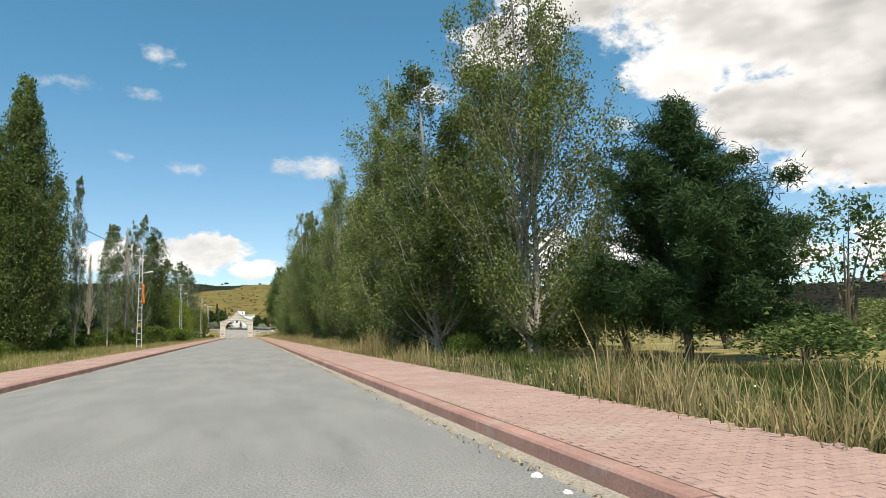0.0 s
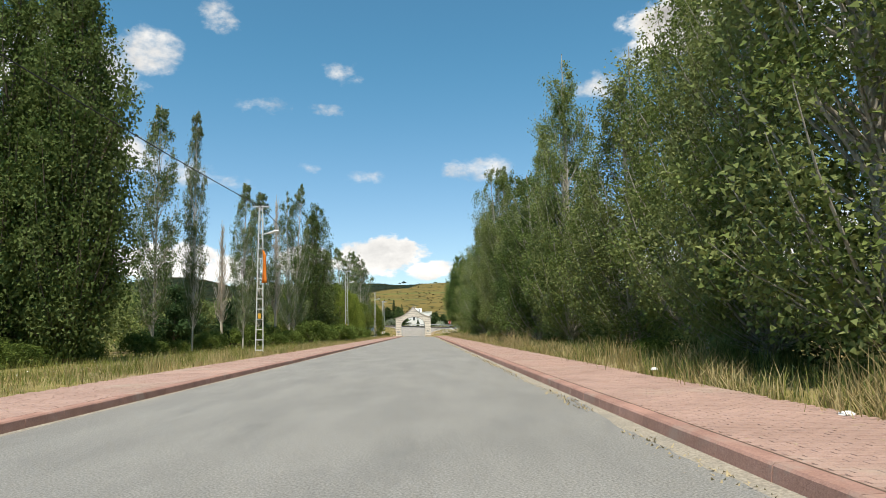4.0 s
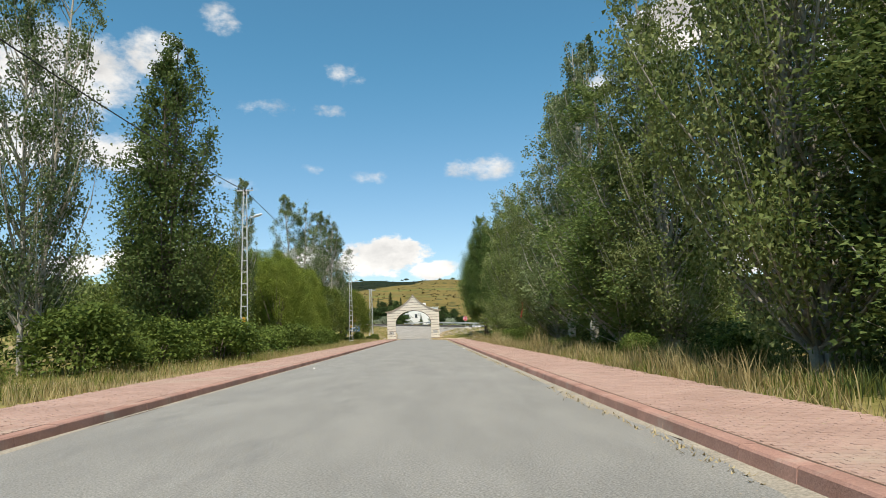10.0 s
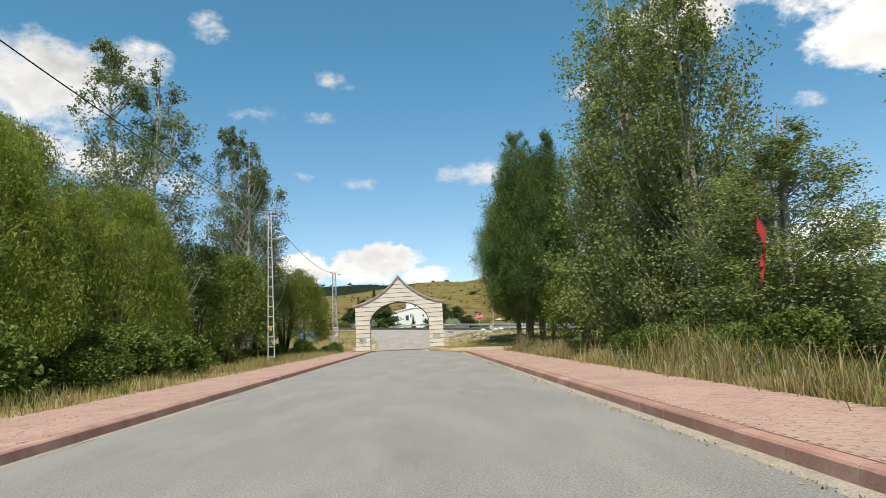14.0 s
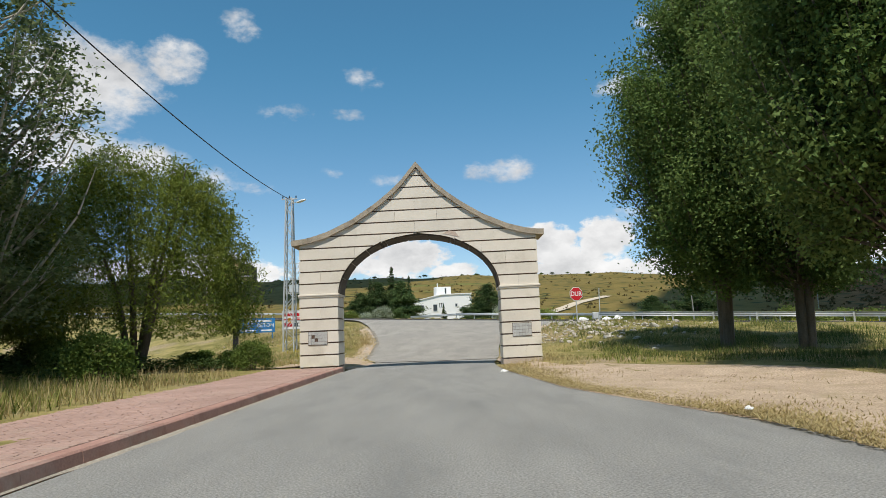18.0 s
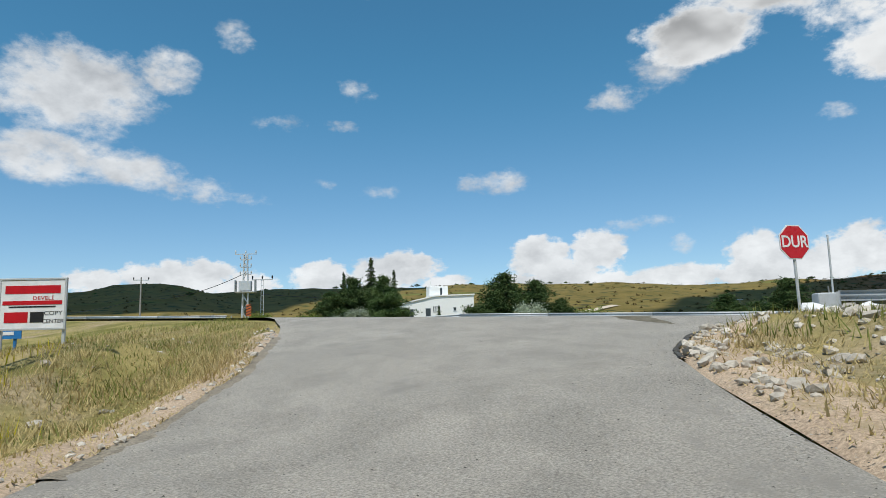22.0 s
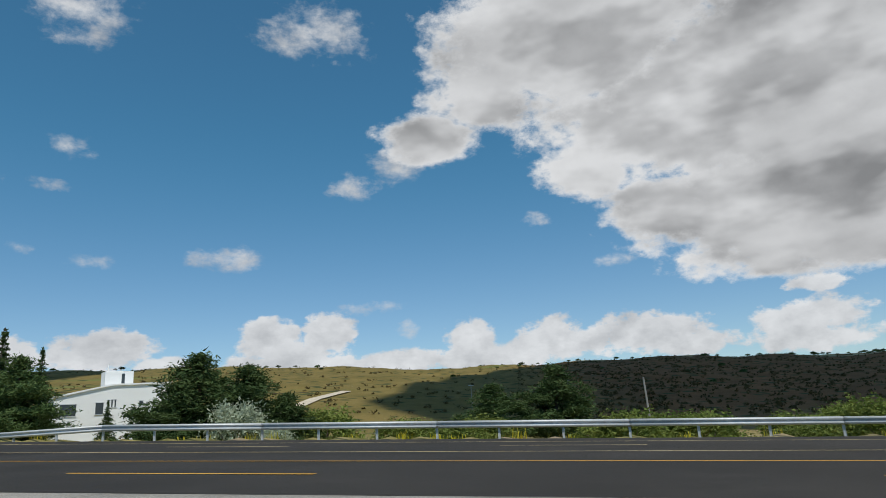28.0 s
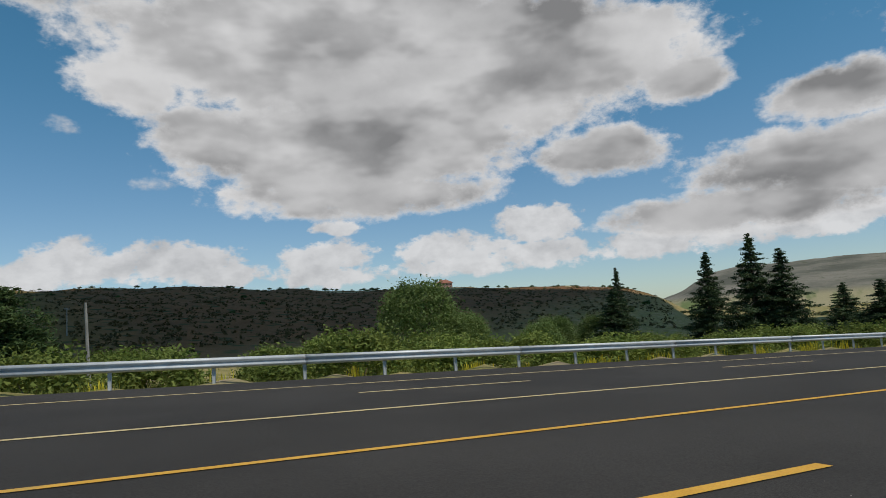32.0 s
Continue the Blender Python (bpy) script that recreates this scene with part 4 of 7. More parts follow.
def cable(name, a, b, sag, r=0.022):
    pts = []
    for k in range(25):
        t = k / 24
        p = Vector(a).lerp(Vector(b), t)
        p.z -= sag * 4 * t * (1 - t)
        pts.append(p)
    ob = new(name, mesh(name, *tube(pts, r, 5), M_CABLE, True))
    return tagged(ob, "black bundled power cable slung between the lamp posts", "cable")


tops = [(-10.8, -205.0, 10.6)] + POST_TOPS
for a, b in zip(tops, tops[1:]):
    cable("power_cable", (a[0], a[1], a[2] - 0.1), (b[0], b[1], b[2] - 0.1), 0.9)


# ---- guardrails ----
W_PROFILE = [(0.0, 0.75), (0.03, 0.74), (0.075, 0.70), (0.08, 0.665), (0.02, 0.615), (0.02, 0.585), (0.08, 0.535), (0.075, 0.50), (0.03, 0.46), (0.0, 0.45)]


def guardrail(u0, u1, v0, face, label, spacing=2.66, flare=False):
    """A steel W-beam on posts along the highway; face: +1 or -1, the side of the beam."""
    ob = empty("guardrail", pose(*xy_of((u0 + u1) / 2, v0), 0))
    tagged(ob, label, "guardrail", "highway guardrails")
    bx, by = xy_of((u0 + u1) / 2, v0)
    n = int(round((u1 - u0) / spacing))
    for k in range(0, n, 3):
        ua, ub = u0 + k * spacing, min(u0 + (k + 3) * spacing + 0.1, u1)
        v, f = [], []
        for u in (ua, ub):
            low = 0.42 * max(0.0, 1 - (u - u0) / 7.0) if flare else 0.0
            off = 0.9 * max(0.0, 1 - (u - u0) / 7.0) if flare else 0.0
            x, y = xy_of(u, v0 + off)
            z = float(hw_plane(u, v0))
            for q, h in W_PROFILE:
                v.append((x - bx - face * q * 0.556, y - by - face * q * 0.831, z + h - low))
        m = len(W_PROFILE)
        f = [(j, j + 1, m + j + 1, m + j) for j in range(m - 1)]
        me = mesh("rail_beam", v, f, M_STEEL, True)
        beam = part("rail_beam", me, ob)
        so = beam.modifiers.new("thick", "SOLIDIFY")
        so.thickness = 0.006
    post = mesh("rail_post", *join(box_data(-0.05, 0.05, -0.004, 0.004, -0.4, 0.72), box_data(-0.05, -0.044, -0.03, 0.03, -0.4, 0.72), box_data(0.044, 0.05, -0.03, 0.03, -0.4, 0.72)), M_STEEL)
    for k in range(n + 1):
        u = u0 + k * spacing
        off = 0.9 * max(0.0, 1 - (u - u0) / 7.0) if flare else 0.0
        x, y = xy_of(u, v0 + face * 0.06 + off)
        low = 0.42 * max(0.0, 1 - (u - u0) / 7.0) if flare else 0.0
        part("rail_post", post, ob, m=pose(x - bx, y - by, float(hw_plane(u, v0)) - low, 0, 0, -33.8))
    return ob


guardrail(-39.5, 96, 51.0, 1, "long galvanised W-beam guardrail beyond the highway", flare=True)
guardrail(-3.2, 60, 26.7, -1, "galvanised guardrail starting beside the stop sign")
guardrail(-130, -61.5, 51.0, 1, "galvanised guardrail farther along the highway")


# ---- signs ----
def text_mesh(body, size, mat, bold=0.0):
    cu = bpy.data.curves.new("lettering", "FONT")
    cu.body, cu.size, cu.align_x, cu.align_y, cu.extrude, cu.offset = body, size, "CENTER", "CENTER", 0.002, bold
    tmp = bpy.data.objects.new("lettering", cu)
    scene.collection.objects.link(tmp)
    me = bpy.data.meshes.new_from_object(tmp.evaluated_get(bpy.context.evaluated_depsgraph_get()))
    me.name = "lettering"
    bpy.data.objects.remove(tmp)
    me.materials.clear()
    me.materials.append(mat)
    return me


def write(owner, body, x, z, y, size, mat, wide=1.0, bold=0.0, label=""):
    m = pose(x, y, z, 90) @ Matrix.Diagonal((wide, 1, 1, 1))
    return part("lettering", text_mesh(body, size, mat, bold), owner, label, m)


def octagon(r, y0, y1):
    return prism([(r * math.cos(math.pi / 8 + k * math.pi / 4), r * math.sin(math.pi / 8 + k * math.pi / 4)) for k in range(8)], y0, y1)


def stop_sign(x, y, top):
    z = land1(x, y)
    ob = empty("stop_sign", pose(x, y, z, 0, 0, 14))
    tagged(ob, "red octagonal stop sign on a thin grey steel post", "road sign")
    part("post", mesh("post", *tube([(0, 0.05, -0.4), (0, 0.05, top - z)], 0.04, 8), M_STEEL), ob)
    c = top - z
    part("rim", mesh("rim", *octagon(0.52, -0.012, 0.012), M_SIGNW), ob, "white rim", pose(0, 0, c))
    part("face", mesh("face", *octagon(0.485, -0.02, -0.012), M_RED), ob, "red sign face", pose(0, 0, c))
    write(ob, "DUR", 0, c, -0.023, 0.46, M_SIGNW, 0.92, 0.008, "white letters")
    return ob


stop_sign(10.35, 22.7, 3.76)


def board(name, label, x, y, rz, w, z0, z1, face, frame_mat, legs_at, leg_mat, leg_w=0.035):
    z = land1(x, y)
    ob = empty(name, pose(x, y, z, 0, 0, rz))
    tagged(ob, label, "sign")
    part("panel", mesh("panel", *box_data(-w / 2, w / 2, -0.02, 0.02, z0, z1, 0.004), face), ob)
    if frame_mat:
        t = 0.05
        for a, b, c, d in ((-w / 2 - t, w / 2 + t, z1, z1 + t), (-w / 2 - t, w / 2 + t, z0 - t, z0), (-w / 2 - t, -w / 2, z0, z1), (w / 2, w / 2 + t, z0, z1)):
            part("frame_bar", mesh("frame_bar", *box_data(a, b, -0.035, 0.035, c, d, 0.004), frame_mat), ob, "grey frame")
    for q in legs_at:
        part("leg", mesh("leg", *box_data(q - leg_w, q + leg_w, 0.02, 0.09, -0.5, z1, 0.005), leg_mat), ob)
    return ob


def bars(owner, x, z, y, w, h, mat, label=""):
    part("text_bar", mesh("text_bar", *box_data(x - w / 2, x + w / 2, y - 0.002, y + 0.002, z - h / 2, z + h / 2), mat), owner, label)


g = land1(-9.7, 21.2)
cag = board("shop_sign", "white shop sign with red and black lettering in a grey frame", -9.68, 21.2, 6, 1.5, 1.96 - g, 3.16 - g, M_SIGNW, M_STEEL, (-0.74, 0.74), M_STEEL)
c0 = 2.56 - g
bars(cag, 0, c0 + 0.36, -0.025, 1.3, 0.2, M_RED, "red lettering strip")
write(cag, "DEVELİ", 0.25, c0 + 0.14, -0.025, 0.13, M_RED, 1.2)
bars(cag, 0, c0 + 0.03, -0.025, 1.4, 0.1, M_RED, "red line of small print")
bars(cag, 0, c0 - 0.07, -0.025, 1.1, 0.035, M_BLACK)
bars(cag, -0.37, c0 - 0.33, -0.025, 0.55, 0.26, M_RED, "red lettering")
bars(cag, 0.12, c0 - 0.33, -0.025, 0.32, 0.26, M_BLACK, "black lettering")
write(cag, "COPY", 0.5, c0 - 0.24, -0.025, 0.15, M_BLACK, 1.1)
write(cag, "CENTER", 0.5, c0 - 0.44, -0.025, 0.14, M_BLACK, 1.0)
g = land1(-13.2, 24.0)
blue = board("blue_sign", "long low blue sign with white lettering on leaning legs", -13.2, 24.0, 4, 2.9, 1.8 - g, 2.85 - g, M_BLUE, None, (-1.3, 1.25), M_BLUE)
c0 = 2.32 - g
bars(blue, 0.2, c0 + 0.33, -0.025, 2.0, 0.14, M_SIGNW, "white line of lettering")
write(blue, "DEVELİ", -0.75, c0, -0.025, 0.4, M_SIGNW, 0.95)
write(blue, "BETON", 0.78, c0, -0.025, 0.4, M_SIGNW, 0.95)
bars(blue, -0.5, c0 - 0.36, -0.025, 1.2, 0.1, M_SIGNW)
bars(blue, 0.85, c0 - 0.36, -0.025, 0.8, 0.1, M_SIGNW)
g = land1(-13.2, 19.6)
blk = empty("restaurant_sign", pose(-13.2, 19.6, g, 0, 0, 8))
tagged(blk, "black and gold restaurant sign on a thick black post", "sign")
part("post", mesh("post", *box_data(-0.16, 0.16, -0.16, 0.16, -0.4, 5.3 - g, 0.01), M_BLACK), blk)
poly = [(-1.35, 5.3), (1.35, 5.1), (1.35, 6.05), (1.1, 6.3), (0.5, 6.45), (0.25, 6.62), (0, 6.75), (-0.25, 6.62), (-0.5, 6.5), (-1.1, 6.45), (-1.35, 6.3)]
part("panel", mesh("panel", *prism([(x, z - g) for x, z in poly[::-1]], -0.2, 0.2), M_BLACK), blk, "black panel with arched top")
write(blk, "RESTAURANT", 0, 5.78 - g, -0.215, 0.27, M_GOLD, 1.15)
write(blk, "MEŞHUR DEVELİ CIVIKLISI", 0, 5.34 - g, -0.215, 0.2, M_GOLD, 0.9)
bars(blk, 0.7, 5.57 - g, -0.21, 1.0, 0.06, M_SIGNW)
part("emblem", mesh("emblem", *prism([(-0.26, 6.45 - g), (-0.26, 6.2 - g), (0, 6.0 - g), (0.26, 6.2 - g), (0.26, 6.45 - g), (0, 6.6 - g)], -0.222, -0.2), M_GOLD), blk, "gold shield emblem")
part("side_stripe", mesh("side_stripe", *box_data(-1.34, -1.22, -0.212, -0.2, 5.32 - g, 6.28 - g), M_YELLOW), blk, "yellow edge stripe")

# ---- plants ----
def unit(v):
    return v / np.maximum(np.linalg.norm(v, axis=1, keepdims=True), 1e-9)


def leaves(c, long, wide, rng, up=0.65, name="crown", mat=None, droop=None):
    """Pointed leaves at the points c, in random attitudes."""
    n = len(c)
    a = rng.normal(size=(n, 3))
    a[:, 2] *= 0.8
    if droop is not None:
        a = a * (1 - droop) + np.array([0, 0, -1.0]) * droop * 2
    a = unit(a)
    nr = rng.normal(size=(n, 3))
    nr[:, 2] += up * 2
    b = unit(np.cross(a, nr))
    k = rng.uniform(0.65, 1.3, (n, 1))
    a, b = a * long * k, b * wide * k
    v = np.stack([c - a * 0.8 - b, c - a * 0.8 + b, c + a * 1.2], 1).reshape(-1, 3)
    me = bpy.data.meshes.new(name)
    me.vertices.add(3 * n)
    me.vertices.foreach_set("co", v.astype(np.float32).ravel())
    me.loops.add(3 * n)
    me.loops.foreach_set("vertex_index", np.arange(3 * n, dtype=np.int32))
    me.polygons.add(n)
    me.polygons.foreach_set("loop_start", np.arange(0, 3 * n, 3, dtype=np.int32))
    me.update(calc_edges=True)
    me.materials.append(mat)
    return me


def limbs_mesh(name, runs, mat):
    return mesh(name, *join(*[tube(p, r, s, False) for p, r, s in runs]), mat, True)


def plant(name, label, category, wood, crown):
    ob = empty(name)
    tagged(ob, label, category)
    if wood:
        part("trunk", wood, ob)
    if crown:
        part("crown", crown, ob)
    return ob


def poplar(seed, h, rad, clear, n_br, per, leaf, bark, label, steep=68, spread=0.36, lw=(0.095, 0.072), lean=0.3, trunk_r=0.17, stems=1, low=0.35, floor=0.25, clumps=1.5, shape=(0.6, 0.9, 1.0, 0.9, 0.7, 0.44)):
    rng = np.random.default_rng(seed)
    runs, pts = [], []
    for s in range(stems):
        off = rng.normal(0, min(0.5, rad * 0.15), 2) * (stems > 1)
        tilt = rng.normal(0, lean, 2)
        hh = h * (1 if s == 0 else rng.uniform(0.82, 0.97))
        path = [(off[0] * (0.3 + t) + tilt[0] * t, off[1] * (0.3 + t) + tilt[1] * t, -0.2 + (hh * 0.96 + 0.2) * t) for t in np.linspace(0, 1, 7)]
        runs.append((path, [trunk_r * (1 - 0.93 * t) + 0.012 for t in np.linspace(0, 1, 7)], 7))
        P = np.array(path)
        for i in range(n_br // stems):
            el = radians(steep + rng.normal(0, 7))
            zt = clear + (hh - clear) * rng.random() ** 0.9
            prof = np.interp(zt / hh, [0, 0.06, 0.16, 0.32, 0.55, 0.75, 0.9, 1.0], [low, *shape, 0.15])
            reach = rad * prof * rng.uniform(0.55, 1.15)
            z0 = max(zt - reach * math.tan(el), zt - h * 0.3, 0.25 + clear * (0.4 + 0.5 * rng.random() + (0.5 if floor > 1 else 0.0)))
            az = rng.uniform(0, 2 * math.pi)
            t = z0 / hh
            base = np.array([np.interp(t, np.linspace(0, 1, 7), P[:, j]) for j in range(3)])
            tip = base + np.array([math.cos(az) * reach, math.sin(az) * reach, zt - z0])
            length = float(np.linalg.norm(tip - base))
            d = (tip - base) / length
            bend = np.array([math.cos(az), math.sin(az), -0.2]) * length * 0.08
            q = [base + d * length * w + bend * math.sin(w * math.pi) for w in (0, 0.35, 0.7, 1.0)]
            r0 = 0.015 + 0.0075 * length
            runs.append((q, [r0, r0 * 0.7, r0 * 0.4, 0.008], 4))
            m = max(3, int(length * clumps))
            w = rng.uniform(0.3, 1.05, m) ** 0.8
            centre = base + np.outer(w, d) * length + np.outer(np.sin(w * math.pi), bend)
            slim = 0.35 + 0.65 * prof
            centre += rng.normal(0, 0.25, centre.shape) * slim
            for c in centre:
                pts.append(c + rng.normal(0, 1, (per, 3)) * np.array([spread, spread, spread * 1.25]) * rng.uniform(0.6, 1.3) * slim)
    c = np.concatenate(pts)
    c = c[c[:, 2] > floor + np.hypot(c[:, 0], c[:, 1]) * (0.3 if floor > 1 else 0.0)]
    return plant("poplar_tree", label, "tree", limbs_mesh("trunk", runs, bark), leaves(c, lw[0], lw[1], rng, up=0.25, mat=leaf, droop=0.22))


def bushy(seed, h, w, n_cl, per, leaf, bark, label, name="shrub", category="shrub", clear=0.0, lw=(0.09, 0.06), spread=0.28, stems=5, rise=0.6, droop=None):
    rng = np.random.default_rng(seed)
    runs, pts = [], []
    for k in range(stems):
        az = rng.uniform(0, 2 * math.pi)
        rr = w * 0.5 * rng.uniform(0.3, 0.8)
        p = [(0.12 * math.cos(az), 0.12 * math.sin(az), -0.15), (rr * 0.35 * math.cos(az), rr * 0.35 * math.sin(az), h * 0.35), (rr * math.cos(az), rr * math.sin(az), h * rng.uniform(0.6, 0.9))]
        r0 = 0.02 + 0.014 * h
        runs.append((p, [r0, r0 * 0.6, 0.012], 5))
    for k in range(n_cl):
        a, e = rng.uniform(0, 2 * math.pi), rng.random() ** rise
        s = rng.uniform(0.55, 1.0) ** 0.5
        x, y = math.cos(a) * w / 2 * s * math.sqrt(max(0.03, 1 - (e * 0.93) ** 2)), math.sin(a) * w / 2 * s * math.sqrt(max(0.03, 1 - (e * 0.93) ** 2))
        z = clear + (h - clear) * e * (0.75 + 0.25 * s)
        k2 = rng.uniform(0.6, 1.3)
        q = rng.normal(0, 1, (per, 3)) * np.array([spread, spread, spread * 0.8]) * k2
        if droop is not None:
            q[:, 2] = -np.abs(rng.normal(0, 1, per)) * spread * 2.4 * k2
            q[:, :2] *= 0.55
        pts.append(np.array([x, y, z]) + q)
    c = np.concatenate(pts)
    c = c[c[:, 2] > (0.06 if droop is None else 1.35 + 0.3 * np.sin(c[:, 0] * 1.7) * np.sin(c[:, 1] * 1.3 + 1))]
    return plant(name, label, category, limbs_mesh("trunk", runs, bark), leaves(c, lw[0], lw[1], rng, mat=leaf, droop=droop))


def pine(seed, h, w, tiers, per, label, conical=False, leaf=None, needle=(0.15, 0.02), name="pine_tree"):
    rng = np.random.default_rng(seed)
    runs = [([(0, 0, -0.2), (0.05, 0, h * 0.5), (0.1, 0.05, h * 0.97)], [0.16 * h / 8, 0.1 * h / 8, 0.02], 7)]
    pts = []
    for k in range(tiers):
        t = (k + 0.5) / tiers
        z = h * (0.06 + 0.9 * t)
        if conical:
            r = w / 2 * (0.04 + 0.96 * max(0.0, 1 - t * 1.08) ** 0.9) * rng.uniform(0.82, 1.12)
        else:
            r = w / 2 * (1 - t) ** 0.72 * (1.0 if t > 0.2 else 0.85 + 0.75 * t)
        nb = max(5, int((12 if conical else 8) * (1 - t * 0.4)))
        for i in range(nb):
            az = rng.uniform(0, 2 * math.pi)
            ln = r * rng.uniform(0.6, 1.15) + (0.06 if conical else 0.15)
            rise = (-0.22 if conical else 0.35) * ln * rng.uniform(0.3, 1.4)
            tip = np.array([math.cos(az) * ln, math.sin(az) * ln, z + rise])
            base = np.array([0, 0, z + (h * 0.02 * rng.normal() if conical else 0.0)])
            mid = (base + tip) / 2 + np.array([0, 0, 0.1 * ln * (1 if conical else -0.5)])
            runs.append(([base, mid, tip], [0.035, 0.022, 0.008], 4))
            m = max(2, int(ln * (6.0 if conical else 3.2)))
            for q in rng.uniform(0.12 if conical else 0.25, 1.03, m):
                c = base * (1 - q) + tip * q + rng.normal(0, 0.1, 3)
                s = 0.07 + 0.11 * (1 - t) if conical else 0.24
                pts.append(c + rng.normal(0, 1, (per, 3)) * np.array([s, s, s * (0.5 if conical else 0.75)]))
    for q in rng.uniform(0.85, 1.0, 6):
        pts.append(np.array([0.1, 0.05, h * q]) + rng.normal(0, 1, (per // 2, 3)) * (0.05 if conical else 0.1))
    c = np.concatenate(pts)
    c = c[c[:, 2] > 0.1]
    return plant(name, label, "tree", limbs_mesh("trunk", runs, M_BARK), leaves(c, needle[0], needle[1], rng, up=0.0, mat=leaf or L_PINE))


def place(ob, x, y, s=1.0, rz=None, sz=None, sink=0.0):
    rz = random.uniform(0, 360) if rz is None else rz
    m = pose(x, y, land1(x, y) - sink, 0, 0, rz) @ Matrix.Diagonal((s, s, sz or s, 1))
    return m


def sow(proto, spots, group):
    """The prototype stands at the first spot, copies at the rest. Spots: x, y, width scale, height scale."""
    tagged(proto, group=group)
    for k, (x, y, s, sz) in enumerate(spots):
        m = place(proto, x, y, s, None, sz)
        if k == 0:
            proto.matrix_basis = m
        else:
            copy_thing(proto, m)


# tall poplars (built 18 m high)
pa = poplar(11, 18, 3.0, 0.9, 165, 56, L_MID, M_GREYBARK, "tall leafy poplar with several stems", 62, 0.3, lw=(0.06, 0.05), stems=3)
pb = poplar(12, 18, 2.7, 0.8, 160, 58, L_DARK, M_GREYBARK, "tall dense dark green poplar", 64, 0.29, lw=(0.06, 0.05), stems=2)
pc = poplar(13, 18, 2.3, 2.8, 150, 62, L_ASPEN, M_PALEBARK, "tall thin-crowned poplar with pale bark", 64, 0.24, clumps=1.0, lw=(0.06, 0.05), stems=2, trunk_r=0.13, lean=0.12, shape=(0.4, 0.7, 0.95, 1.0, 0.75, 0.45))
pd = poplar(14, 18, 4.2, 0.8, 190, 56, L_MID, M_GREYBARK, "broad poplar with a wide low crown", 54, 0.34, lw=(0.062, 0.051), stems=3)
pf = poplar(17, 18, 1.75, 3.0, 120, 46, L_ASPEN, M_PALEBARK, "slender thin poplar with pale stem and loose crown", 66, 0.2, clumps=0.8, lw=(0.07, 0.055), stems=1, trunk_r=0.12, lean=0.12, shape=(0.35, 0.6, 0.85, 1.0, 0.8, 0.5))
# the row beside the road: x, y, height and crown radius
ROAD_ROW = ((pa, 2.95, [(11.8, -158.2, 19.4, 3.5), (12.0, -128.8, 19.5, 2.4), (13.6, -42.6, 18.0, 3.0), (13.2, -86.0, 17.8, 2.8), (12.6, -139.0, 15.0, 2.7), (13.2, -146.0, 17.0, 2.8), (13.4, -48.2, 8.0, 2.8), (12.6, -38.3, 18.3, 3.5)]),
            (pd, 4.0, [(14.7, -172.4, 19.5, 3.9), (12.2, -152.2, 13.5, 3.2), (13.0, -114.6, 17.2, 3.0), (11.6, -99.3, 19.0, 3.7), (12.2, -65.8, 11.6, 3.6), (13.6, -30.5, 15.0, 2.8)]),
            (pb, 2.7, [(12.0, -167.4, 15.8, 3.3), (13.2, -125.6, 15.6, 3.0), (13.2, -103.5, 13.5, 3.0), (11.8, -84.0, 16.4, 3.3), (14.6, -132.4, 9.2, 2.4), (11.8, -119.2, 16.3, 3.0), (15.6, -161.0, 18.0, 3.3)]),
            (pc, 2.3, [(13.2, -98.0, 20.8, 2.6), (12.4, -75.2, 18.5, 2.4), (12.0, -71.0, 16.8, 3.1), (13.6, -57.0, 11.0, 1.9),
                       (-14.0, -87.0, 18.9, 2.1), (-12.6, -11.2, 19.4, 3.1), (-14.6, -3.4, 17.0, 3.2), (-13.6, -29.8, 17.9, 3.2)]),
            (pf, 1.75, [(-16.3, -123.2, 19.2, 1.6), (-15.1, -118.6, 19.4, 1.25), (-13.3, -111.0, 15.2, 1.5), (-15.2, -98.0, 17.2, 2.2), (-15.6, -154.0, 17.2, 1.5), (-14.0, -55.7, 15.8, 1.65)]))
pe = poplar(15, 17.6, 2.3, 0.4, 200, 46, L_DARK, M_BARK, "dense dark columnar poplar", 66, 0.3, lw=(0.075, 0.058), stems=2)
pt = poplar(16, 22, 4.0, 2.9, 330, 78, L_GATE, M_BARK, "big dark poplar with a thick trunk beside the gate", 62, 0.36, lw=(0.066, 0.052), stems=2, trunk_r=0.23, low=0.18, floor=2.0, shape=(0.25, 0.56, 0.88, 1.0, 0.7, 0.34))
ROAD_ROW += ((pe, 2.3, [(-18.4, -137.2, 22.4, 2.7), (-16.4, -136.4, 21.2, 2.6), (-14.6, -137.0, 20.4, 2.5), (-20.2, -137.8, 18.5, 2.3), (-12.7, -75.5, 17.8, 2.7)]),)
for proto, rad, rows in ROAD_ROW:
    sow(proto, [(x, y, r / (rad + 0.15), h / 18.3) for x, y, h, r in rows], "poplars along the road")
sow(pt, [(12.7, 3.2, 1.0, 0.95), (14.9, 1.4, 0.9, 0.9), (11.7, -9.6, 0.92, 0.97), (13.2, -12.4, 0.86, 0.93)], "poplars beside the gate")
rng = np.random.default_rng(5)


